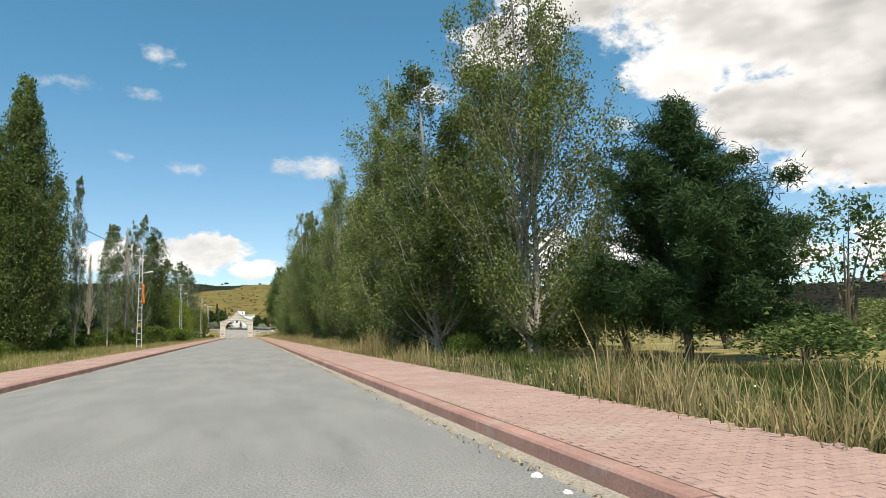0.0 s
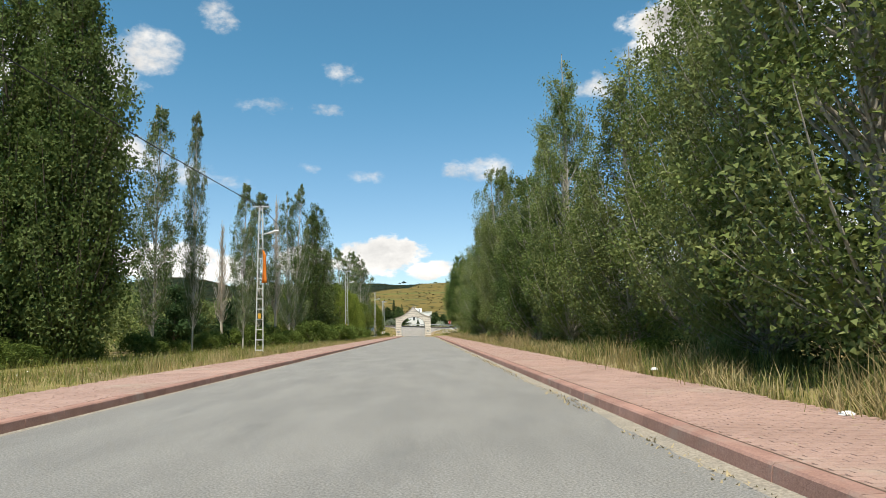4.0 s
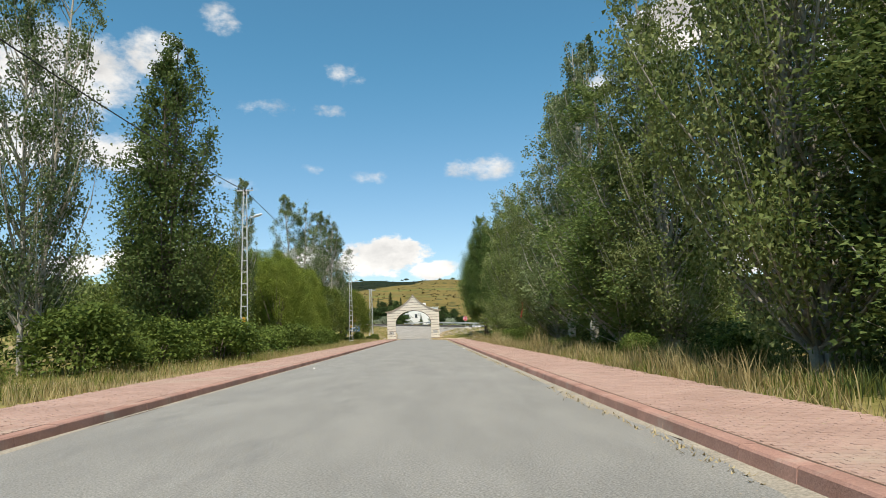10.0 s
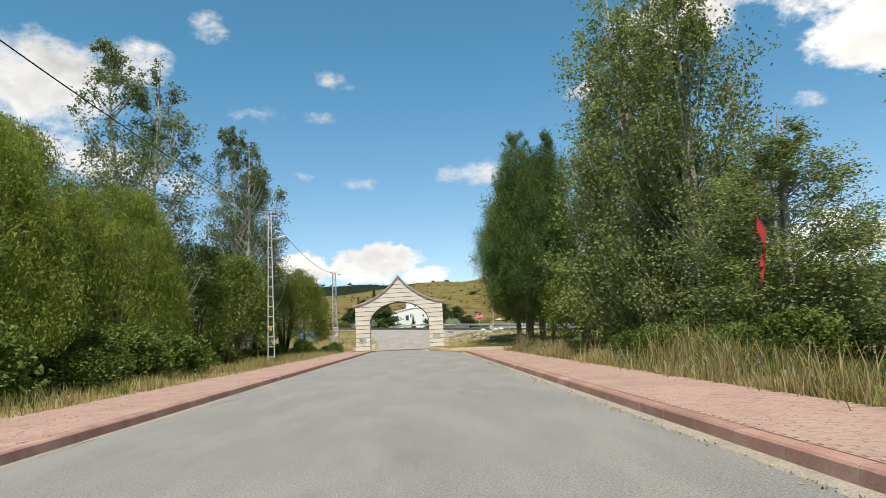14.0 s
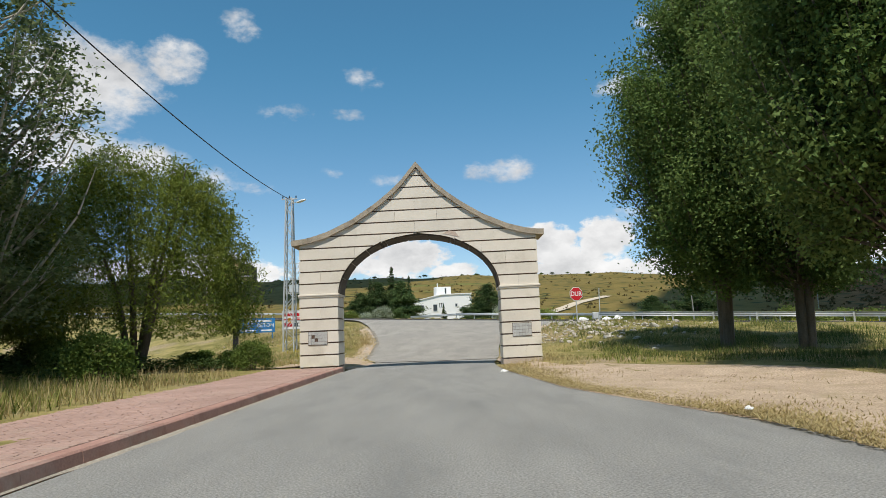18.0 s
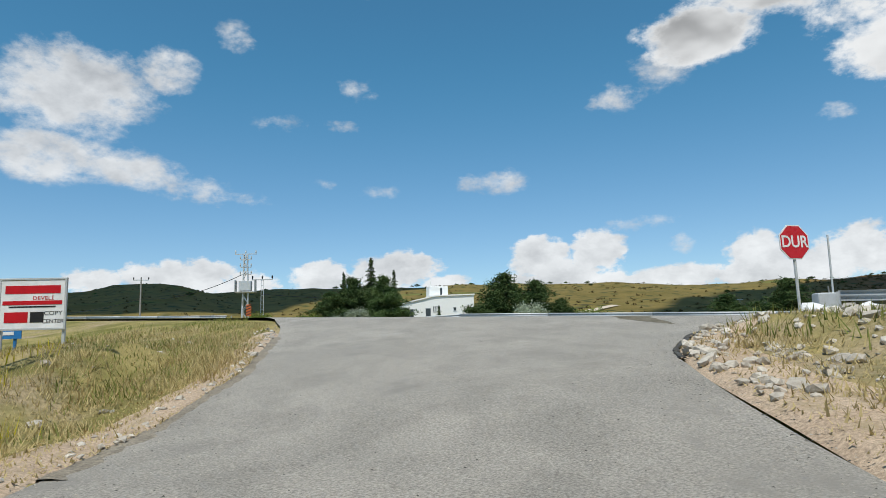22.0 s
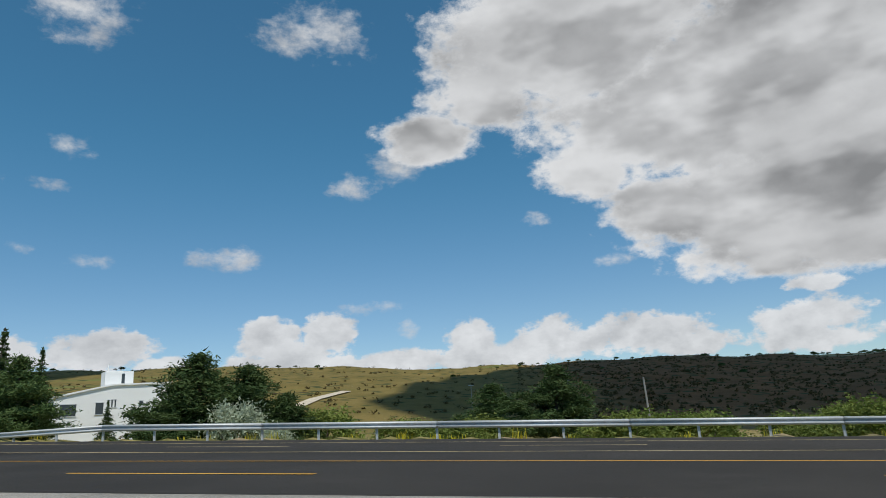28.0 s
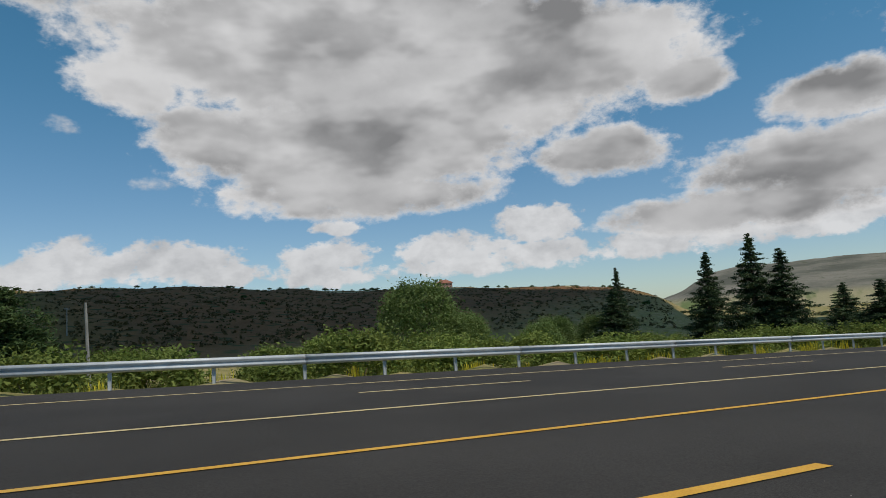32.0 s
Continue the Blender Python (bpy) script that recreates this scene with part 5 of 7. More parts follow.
def bare(seed, h):
    rng = np.random.default_rng(seed)
    runs = [([(0, 0, -0.2), (0.1, 0, h * 0.4), (0.15, 0.05, h)], [0.1, 0.06, 0.01], 6)]
    for k in range(300):
        t = rng.uniform(0.18, 0.93)
        az, ln = rng.uniform(0, 6.28), rng.uniform(1.0, 3.4) * (1.12 - t)
        el = radians(rng.uniform(74, 86))
        b = np.array([0.12 * t, 0.02, h * t])
        d = np.array([math.cos(az) * math.cos(el), math.sin(az) * math.cos(el), math.sin(el)])
        bow = np.array([math.cos(az), math.sin(az), 0]) * 0.05 * ln
        runs.append(([b, b + d * ln * 0.45 + bow, b + d * ln + np.array([0, 0, 0.1])], [0.022, 0.014, 0.005], 3))
    return plant("bare_tree", "slender leafless tree with pale dead twigs", "tree", limbs_mesh("trunk", runs, M_DEADWOOD), None)


sow(bare(21, 17), [(-17.3, -145, 1.3, 1.0), (-14.0, -95.4, 1.4, 1.02), (-15.5, -110, 1.2, 0.7)], "bare trees")

# willows and light green trees
wa = bushy(31, 8.5, 8.0, 760, 135, L_WILLOW, M_BARK, "broad yellow-green willow with hanging twigs", "willow_tree", "tree", 1.2, (0.068, 0.022), 0.4, 7, rise=0.8, droop=0.3)
sow(wa, [(-12.8, -47, 1.0, 1.12), (-15.5, -41, 1.1, 1.2), (-12.6, -36, 0.9, 1.0), (-12.7, 4.4, 1.36, 1.04), (-18.5, 1.0, 1.0, 1.0)], "willows")
wb = bushy(32, 6.0, 5.0, 230, 60, L_ORCHARD, M_BARK, "light green young tree with a round crown", "young_tree", "tree", 0.8, (0.085, 0.055), 0.36, 6)
sow(wb, [(-12, -17.5, 1.1, 1.3), (-17.5, -3.5, 1.1, 1.05), (-12.5, -25, 0.9, 1.0), (-16.6, -12, 1.0, 1.0), (14.6, -18, 1.0, 0.85), (16.5, -12.5, 1.0, 0.8), (17.6, -24, 1.1, 0.9), (-15.0, -60, 1.0, 1.1), (-17.5, -66, 1.1, 1.05), (-16.2, -53, 1.0, 1.25), (15.8, -80, 0.9, 0.7), (16.5, -118, 0.9, 0.6), (-18, -30, 1.1, 1.1)], "young trees")
sh = bushy(33, 2.1, 3.2, 130, 44, L_SHRUB, M_BARK, "dense dark green roadside shrub", lw=(0.075, 0.052), spread=0.24)
spots = []
r = random.Random(3)
for y in np.arange(-158, -24, 3.7):
    if r.random() < 0.88:
        k = r.uniform(0.62, 1.0) * (0.9 if y < -104 else 1.55 if y < -34 else 1.0)
        spots.append((float(np.interp(y, [-158, -105, -95, -86, -80, -40, -30], [-15.5, -15.0, -13.6, -11.4, -9.7, -9.7, -10.6])) + r.uniform(-1.2, 0.7), y + r.uniform(-1.5, 1.5), k * 1.1, k * r.uniform(0.8, 1.15)))
for y in np.arange(-24, -12, 5.0):
    spots.append((-11.0 + r.uniform(-1.2, 1.0), y, 0.7, 0.62))
for y in np.arange(-170, -30, 9.0):
    spots.append((11.2 + r.uniform(-0.6, 1.6), y + r.uniform(-3, 3), 0.62, r.uniform(0.4, 0.62)))
spots += [(-8.9, -5.8, 0.76, 0.95), (-6.9, 2.2, 0.62, 0.72), (-8.0, 3.0, 0.5, 0.5), (-9.8, 3.6, 0.6, 0.5), (-13.6, 15.2, 0.5, 0.45), (-12.6, -1.0, 0.8, 0.8), (-15.2, 2.0, 1.0, 1.0), (12.4, -46, 1.1, 1.1), (13.2, -43.0, 1.0, 0.9), (12.0, -51, 0.9, 0.9), (10.6, -50.4, 0.8, 0.75), (10.0, -47.2, 0.8, 0.8), (10.2, -44.0, 0.85, 0.7), (10.8, -40.6, 0.7, 0.6)]
sow(sh, spots, "roadside shrubs")

# dark thicket behind the left row and behind the right row
th = bushy(34, 5.0, 6.5, 110, 48, L_MID, M_BARK, "low leafy thicket tree behind the road", "thicket_tree", "tree", 0.3, (0.115, 0.085), 0.46, 5)
spots = []
for y in np.arange(-175, -8, 8.5):
    spots.append((-22.0 + r.uniform(-3, 2), y + r.uniform(-2, 2), 1.0, r.uniform(0.75, 1.2)))
    if y < -25 and r.random() < 0.6:
        spots.append((18.5 + r.uniform(-1.5, 3), y + r.uniform(-2, 2), 0.85, r.uniform(0.5, 0.75)))
for y in np.arange(-190, 10, 15.0):
    spots.append((-31 + r.uniform(-3, 3), y, 1.2, r.uniform(1.0, 1.4)))
spots += [(r.uniform(30, 40), y, 0.7, r.uniform(0.35, 0.5)) for y in np.arange(-186, -150, 5.0)]
sow(th, spots, "thicket trees")

# undergrowth between the poplar stems; its dark leaf colour stands in for shade
ug = bushy(35, 2.6, 5.0, 60, 22, L_DEEP, M_BARK, "undergrowth bush with the shade under the trees put into its dark leaves", lw=(0.13, 0.09), spread=0.4)
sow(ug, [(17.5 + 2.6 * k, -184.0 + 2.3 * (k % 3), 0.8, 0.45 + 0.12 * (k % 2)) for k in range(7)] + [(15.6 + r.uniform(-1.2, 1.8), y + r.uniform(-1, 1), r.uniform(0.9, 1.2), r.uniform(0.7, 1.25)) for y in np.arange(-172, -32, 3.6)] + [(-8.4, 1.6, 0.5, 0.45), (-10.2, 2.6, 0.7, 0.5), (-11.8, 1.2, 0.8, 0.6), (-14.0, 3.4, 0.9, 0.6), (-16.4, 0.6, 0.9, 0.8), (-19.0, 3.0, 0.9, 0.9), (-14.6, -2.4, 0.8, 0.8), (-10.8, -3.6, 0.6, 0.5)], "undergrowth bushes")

# pines
pn = pine(41, 9.8, 10.2, 22, 100, "dark bushy pine beside the footpath", needle=(0.17, 0.022))
sow(pn, [(18.3, -178.0, 0.9, 1.0)], "pines")
dk = bushy(36, 6.0, 4.6, 70, 26, L_DEEP, M_BARK, "sparse dark young tree behind the pine", "young_tree", "tree", 1.6, (0.1, 0.075), 0.3, 5)
sow(dk, [(28.0, -176.0, 1.0, 1.1), (24.6, -172.5, 0.8, 0.6), (30.5, -179.0, 0.8, 0.55), (20.5, -166.0, 0.9, 0.9), (13.0, -107.0, 0.8, 1.2), (10.4, -111.5, 0.55, 0.95), (11.0, -109.3, 0.6, 1.0), (15.6, -108.6, 0.9, 1.2), (17.8, -110.5, 0.9, 1.1)], "dark young trees")
pk = pine(45, 6, 5.0, 9, 30, "dark pine behind the roadside shrubs", needle=(0.22, 0.05))
sow(pk, [(-19, -112, 1.0, 0.95), (-17.5, -100, 1.0, 0.85), (-21, -105, 1.1, 1.1), (-18, -90, 1.0, 0.85), (-20, -82, 1.0, 1.0), (-19, -140, 1.0, 1.0), (-24, -95, 1.1, 1.2)], "pines")

# beyond the highway: conifers round the white house, pine, orchard
cd = pine(42, 12, 6.4, 22, 16, "tall green cedar with drooping tiers", True, L_CEDAR, (0.12, 0.04), name="cedar_tree")
sow(cd, [(-9.5, 101, 1.0, 1.02), (-13.6, 101.5, 0.7, 0.82), (-6.2, 102, 0.7, 0.86), (0.4, 96, 0.42, 0.4)], "cedars")
cd2 = pine(43, 11, 5.6, 22, 16, "dark conical fir beyond the highway", True, L_FIR, (0.12, 0.04), name="fir_tree")
sow(cd2, [(100.3, 37, 1.6, 1.18), (102.6, 31.8, 1.25, 1.17), (102.6, 28.5, 1.2, 1.0), (122.4, 21.1, 1.3, 0.73), (97.1, 19.2, 1.2, 0.62), (85.9, 44.9, 0.6, 0.8), (82, 44.7, 0.9, 0.6)], "firs")
pm = pine(44, 7.5, 6.4, 13, 44, "dense bushy dark pine beyond the guardrail", leaf=L_CEDAR, needle=(0.16, 0.045))
sow(pm, [(41.2, 81.5, 1.6, 1.05), (34, 80.9, 0.9, 0.75), (7.0, 68.5, 0.9, 0.86), (9.8, 69, 0.8, 0.78), (5.6, 67, 0.7, 0.62), (12.2, 68, 0.6, 0.55), (-12, 98, 1.0, 1.1), (-7.5, 99, 1.0, 1.15), (-15.5, 100, 0.9, 0.85)], "pines beyond the highway")
sv = bushy(51, 3.6, 4.2, 120, 22, L_SILVER, M_BARK, "silvery grey-green oleaster bush", "oleaster", "shrub", 0.2, (0.13, 0.055), 0.3)
sow(sv, [(8.6, 63.5, 0.9, 0.95), (10.6, 62.5, 0.6, 0.65), (-10.6, 92, 1.2, 1.1), (-13.4, 91, 0.9, 0.8), (36, 108, 0.9, 0.7)], "oleasters")
og = bushy(52, 2.6, 3.4, 130, 34, L_ORCHARD, M_BARK, "small orchard tree with a round light green crown", "orchard_tree", "tree", 0.55, (0.085, 0.058), 0.24, 4)
ro, spots = random.Random(21), []
for u0 in np.arange(-34, 92, 4.4):
    for v0 in (60.5, 66.5, 74.0):
        if ro.random() < (0.75 if u0 > -8 else 0.5):
            x, y = xy_of(u0 + ro.uniform(-1.4, 1.4), v0 + ro.uniform(-1.5, 1.5))
            k = ro.uniform(0.9, 1.3)
            spots.append((x, y, k, k * ro.uniform(0.8, 1.05)))
for k in range(4):
    spots.append((-15.5 - k * 2.2, 84 + ro.uniform(-6, 8), 1.1, ro.uniform(0.8, 1.2)))
sow(og, spots, "orchard trees")
bt = bushy(53, 8.0, 8.0, 420, 52, L_DARK, M_BARK, "large leafy tree beyond the guardrail", "broadleaf_tree", "tree", 0.8, (0.11, 0.075), 0.42, 6, rise=0.8)
sow(bt, [(65, 58.5, 1.05, 1.0), (68.8, 56.0, 0.7, 0.66), (66, 47.3, 0.5, 0.5), (84, 46.5, 0.8, 0.62), (78, 50, 0.62, 0.6)], "broadleaf trees")

# scattered trees on the ridge
hl = bushy(54, 5.5, 6.0, 34, 12, L_DEEP, M_BARK, "small dark tree on the hill", "hill_tree", "tree", 1.2, (0.6, 0.45), 0.7, 3)
spots = []
for k in range(125):
    a = r.choice([r.uniform(-33, 28), r.uniform(26, 78), r.uniform(44, 80), r.uniform(44, 80)])
    rr = float(np.interp(a, AZ_R, RIDGE)) * (r.uniform(0.96, 1.0) if r.random() < 0.75 else r.uniform(0.5, 0.95))
    x, y = 5 + rr * math.sin(radians(a)), 27 + rr * math.cos(radians(a))
    s = r.uniform(0.45, 1.25)
    spots.append((x, y, s * 1.1, s * 0.85))
sow(hl, spots, "trees on the ridge")


# ---- grass and weeds ----
def blades(name, spots, h, mat, rng, wide=0.012, lean=0.35):
    n = len(spots)
    xy = np.array(spots)
    base = np.column_stack([xy, ground_z(xy[:, 0], xy[:, 1]) - 0.02])
    on_asphalt = (xy[:, 0] > XL - 0.1) & (xy[:, 0] < XR) & (xy[:, 1] < -18)
    base[on_asphalt, 2] = 0.0
    trodden = (xy[:, 0] > 2.6) & (xy[:, 0] < 11) & (xy[:, 1] > -21) & (xy[:, 1] < -0.5)
    base[trodden, 2] = np.maximum(base[trodden, 2], 0.03)
    verge = (xy[:, 0] > -6.5) & (xy[:, 0] < 9) & (xy[:, 1] > 1.6) & (xy[:, 1] < 26)
    base[verge, 2] = np.maximum(base[verge, 2], land(xy[verge, 0], xy[verge, 1]) + 0.05)
    patch = np.array([0.75 + 0.9 * noise.noise((x * 0.35, y * 0.35, 4.0)) for x, y in spots])
    hh = h * rng.uniform(0.45, 1.25, n) * np.clip(patch, 0.25, 1.5)
    az = rng.uniform(0, 6.283, n)
    d = np.stack([np.cos(az), np.sin(az), np.zeros(n)], 1)
    s = np.stack([-np.sin(az), np.cos(az), np.zeros(n)], 1) * (wide * rng.uniform(0.6, 1.5, (n, 1)))
    l = (lean * hh * rng.uniform(0.1, 1.3, n))[:, None]
    up = np.array([0, 0, 1.0])
    m = base + d * l * 0.3 + up * (hh * 0.6)[:, None]
    t = base + d * l + up * hh[:, None]
    if h < 0.5:
        v = np.stack([base - s, base + s, t], 1).reshape(-1, 3)
        return new(name, mesh(name, v, np.arange(3 * n).reshape(n, 3), mat))
    v = np.stack([base - s, base + s, m + s * 0.8, m - s * 0.8, t], 1).reshape(-1, 3)
    o = np.arange(n) * 5
    f = [(a, a + 1, a + 2, a + 3) for a in o.tolist()] + [(a + 3, a + 2, a + 4) for a in o.tolist()]
    ob = new(name, mesh(name, v, f, mat))
    return ob


rng = np.random.default_rng(9)


def tufted(x0, x1, y0, y1, n, tuft=14, spread=0.2, skew=1.0, bald=0.0):
    out = []
    for _ in range(n):
        cx, cy = x0 + (x1 - x0) * rng.random() ** skew, rng.uniform(y0, y1)
        if noise.noise((cx * 0.5, cy * 0.3, 2.0)) < bald:
            continue
        q = rng.normal(0, spread, (tuft, 2))
        out += [(cx + a, cy + b) for a, b in q]
    return out


def tag_stuff(ob, label):
    return tagged(ob, label, "grass", kind="stuff")


tag_stuff(blades("dry_grass", tufted(7.9, 10.2, -203, -22, 2600, 15, 0.18, 1.8, -0.1), 0.66, L_DRY, rng, 0.009, 0.7), "tall dry yellow grass beside the footpath")
tag_stuff(blades("green_weeds", tufted(7.9, 12.5, -203, -20, 3600, 15, 0.22, 1.3, -0.2), 0.5, L_GREEN, rng, 0.009, 0.6), "green weeds under the poplars")
tag_stuff(blades("dark_weeds", tufted(8.0, 17.0, -200, -178, 1700, 18, 0.28, 1.0, -0.2), 0.5, L_WEED, rng, 0.011, 0.6), "tall dark weeds beside the footpath")
tag_stuff(blades("dark_weeds", tufted(8.8, 14.5, -178, -22, 2600, 18, 0.28, 1.2, -0.25), 0.6, L_WEED, rng, 0.011, 0.6), "dark weeds in the shade of the poplars")
st = []
for _ in range(75):
    cx, cy, k = 8.2 + 1.0 * rng.random() ** 1.6, rng.uniform(-200, -24), rng.uniform(0.12, 0.4)
    st += [(cx + a, cy + b) for a, b in rng.normal(0, k, (int(260 * k) + 20, 2))]
st += [(8.6 + a, -189.6 + b) for a, b in rng.normal(0, 0.35, (160, 2))] + [(8.7 + a, -141.2 + b) for a, b in rng.normal(0, 0.5, (260, 2))]
tag_stuff(blades("dry_stalks", [p for p in st if p[0] > 7.9], 1.15, L_DRY, rng, 0.008, 0.55), "clumps of tall dry seed stalks beside the footpath")
gut = [(XR - 0.08 - abs(a), b) for a, b in zip(rng.normal(0, 0.1, 4000), rng.uniform(-203, -20, 4000)) if noise.noise((0.0, b * 0.35, 7.0)) > -0.15]
tag_stuff(blades("gutter_grass", gut, 0.055, L_STALK, rng, 0.012, 2.0), "withered grass litter along the kerb")
tag_stuff(blades("dry_grass", tufted(-6.0, -10.0, -203, -2, 2600, 14, 0.25, 1.3, -0.35), 0.45, L_DRY, rng, 0.011, 0.6), "short dry yellow grass beside the footpath")
tag_stuff(blades("green_weeds", tufted(-6.8, -17.0, -203, -4, 4000, 14, 0.3, 1.5, -0.3), 0.46, L_GREEN, rng, 0.013, 0.6), "green grass in front of the shrubs")


def off_ramp(spots):
    y_l, x_l = [0, 6, 8.5, 11.4, 18.5, 23, 26.6, 31, 36], [-4.7, -2.6, -3.0, -3.7, -3.8, -4.5, -5.1, -6.2, -8.6]
    y_r, x_r = [-3, 6, 8.6, 14.6, 16.8, 19.2, 21, 22.9, 24], [3.2, 3.5, 3.9, 4.5, 5.1, 6.4, 8.2, 11, 16]
    out = [(x, y) for x, y in spots if (x < np.interp(y, y_l, x_l) or x > np.interp(y, y_r, x_r)) and uv_of(x, y)[1] < 26]
    out = [(x, y) for x, y in out if not (abs(x) < 4.7 and -0.2 < y < 1.6)]
    bare_to = ([0, 6, 10, 14, 18], [3.8, 3.6, 2.2, 1.0, 0.6])
    return [(x, y) for x, y in out if x > 0 or x < np.interp(y, y_l, x_l) - np.interp(y, *bare_to) + 0.5 or rng.random() < 0.12]


tag_stuff(blades("dry_grass", off_ramp(tufted(-16, -3.2, 1, 34, 4200, 14, 0.34, 1.0, -0.5)), 0.22, L_DRY, rng, 0.011, 1.1), "dry yellow grass on the bank")
tag_stuff(blades("green_weeds", off_ramp(tufted(-17, -5.0, 3, 36, 2000, 13, 0.34, 1.0, 0.0)), 0.27, L_GREEN, rng, 0.012, 1.0), "green grass on the bank")
tag_stuff(blades("dry_grass", off_ramp(tufted(3.2, 17, -2.5, 24, 1700, 12, 0.28, 1.0, -0.4)), 0.16, L_DRY, rng, 0.013, 0.9), "dry yellow grass among the rubble")
tag_stuff(blades("green_weeds", off_ramp(tufted(6.5, 22, -3.5, 22, 1000, 13, 0.28, 1.0, -0.2)), 0.34, L_GREEN, rng, 0.014, 0.8), "green weeds among the rubble")
st = []
for _ in range(9000):
    y = rng.uniform(1.8, 21)
    if rng.random() < 0.55:
        x = float(np.interp(y, [-1, 6, 8.5, 11.4, 18.5, 23], [-3.4, -2.4, -2.95, -3.55, -3.65, -4.35])) - abs(rng.normal(0, float(np.interp(y, [2, 10, 16], [2.0, 1.2, 0.6]))))
    else:
        x = float(np.interp(y, [-1, 6, 8.6, 14.6, 16.8, 19.2, 21], [3.3, 3.3, 3.65, 4.3, 4.8, 6.0, 7.7])) + abs(rng.normal(0, 1.3))
    st.append((x, y))
tag_stuff(blades("dry_grass", st, 0.07, L_DRY, rng, 0.011, 2.2), "flattened straw lying on the dirt beside the ramp")
tag_stuff(blades("dark_weeds", [p for p in tufted(8.0, 22, -19, 14, 1800, 16, 0.34, 1.0, -0.2) if p[0] > 10.4 or p[1] > -3], 0.36, L_WEED, rng, 0.011, 0.7), "green weeds under the gate poplars")
# straw along the road edge before the gate, and the trodden path behind it
edge_y = [-24, -16, -10.5, -3.5, 0.2]
edge_x = [XR, 4.9, 3.5, 2.85, 2.8]
st = []
for _ in range(17000):
    y = rng.uniform(-20, -0.3)
    x0 = float(np.interp(y, edge_y, edge_x))
    st.append((x0 - 0.05 + abs(rng.normal(0, 0.5)), y))
tag_stuff(blades("dry_grass", st, 0.06, L_DRY, rng, 0.012, 2.2), "flattened straw-coloured grass along the road edge")
st = [(x, y) for x, y in tufted(3.0, 12, -20, -1.0, 380, 16, 0.4, 1.0, -0.1) if x > float(np.interp(y, edge_y, edge_x)) + 0.9]
tag_stuff(blades("dry_grass", st, 0.07, L_DRY, rng, 0.01, 1.6), "sparse short dry grass on the trodden path")
rows = []
for y in np.arange(-21.0, -0.4, 1.0):
    x0 = float(np.interp(y, edge_y, edge_x)) - 0.1 + 0.1 * noise.noise((0, y * 0.8, 3))
    x1 = float(np.interp(y, [-21, -14, -9, -5, -1], [8.2, 10.2, 10.6, 8.0, 4.4])) + 0.5 * noise.noise((3, y * 0.6, 1))
    rows.append([(x0 + (x1 - x0) * k / 10, y) for k in range(11)])
q = np.array(rows)
v = np.column_stack([q.reshape(-1, 2), ground_z(q[..., 0].ravel(), q[..., 1].ravel()) ])
v[:, 2] = np.maximum(v[:, 2] + 0.02, 0.035) - 0.06 * np.tile(np.abs(np.linspace(-1, 1, 11)) > 0.95, len(rows))
f = [(a * 11 + b, a * 11 + b + 1, a * 11 + b + 12, a * 11 + b + 11) for a in range(len(rows) - 1) for b in range(10)]
tagged(new("dirt_path", mesh("dirt_path", v, f, M_DIRT, True)), "pinkish trodden dirt path beside the gate", "path", kind="structure")

fl = [xy_of(u, v) for u, v in zip(rng.uniform(-36, 70, 9000), 51.7 + np.abs(rng.normal(0, 2.2, 9000)))]
tag_stuff(blades("green_weeds", fl, 0.3, L_GREEN, rng, 0.014, 0.8), "green weeds behind the guardrail")
fl = []
for _ in range(46):
    c = (rng.uniform(-36, 70), 51.9 + abs(rng.normal(0, 0.7)))
    fl += [xy_of(c[0] + a, c[1] + b) for a, b in rng.normal(0, 0.22, (26, 2))]
tag_stuff(blades("yellow_flowers", fl, 0.5, L_FLOWER, rng, 0.014), "yellow flowering weeds behind the guardrail")
fl = []
for _ in range(26):
    c = (rng.uniform(-10.5, -5.2), rng.uniform(9, 22))
    fl += [(c[0] + a, c[1] + b) for a, b in rng.normal(0, 0.22, (14, 2))]
tag_stuff(blades("yellow_flowers", fl, 0.4, L_FLOWER, rng, 0.012), "yellow flowering weeds on the bank")


# low scrub dotted over the hillside
rg = np.random.default_rng(77)
n = 3800
a = radians(1) * np.concatenate([rg.uniform(-36, 80, 1100), rg.uniform(30, 82, n - 1100)])
rr = np.interp(np.degrees(a), AZ_R, RIDGE) * rg.uniform(0.3, 1.0, n)
bx, by = 5 + rr * np.sin(a), 27 + rr * np.cos(a)
bz = ground_z(bx, by)
size = rg.uniform(0.35, 1.0, n) ** 2 * 1.7 + 0.3
c = np.repeat(np.column_stack([bx, by, bz + size * 0.3]), 12, 0) + rg.normal(0, 1, (n * 12, 3)) * np.repeat(size, 12)[:, None] * np.array([0.5, 0.5, 0.3])
tagged(new("hill_scrub", leaves(c, 0.5, 0.4, rg, mat=L_SCRUB, name="hill_scrub")), "low dark scrub bushes dotted over the hillside", "scrub", kind="stuff")

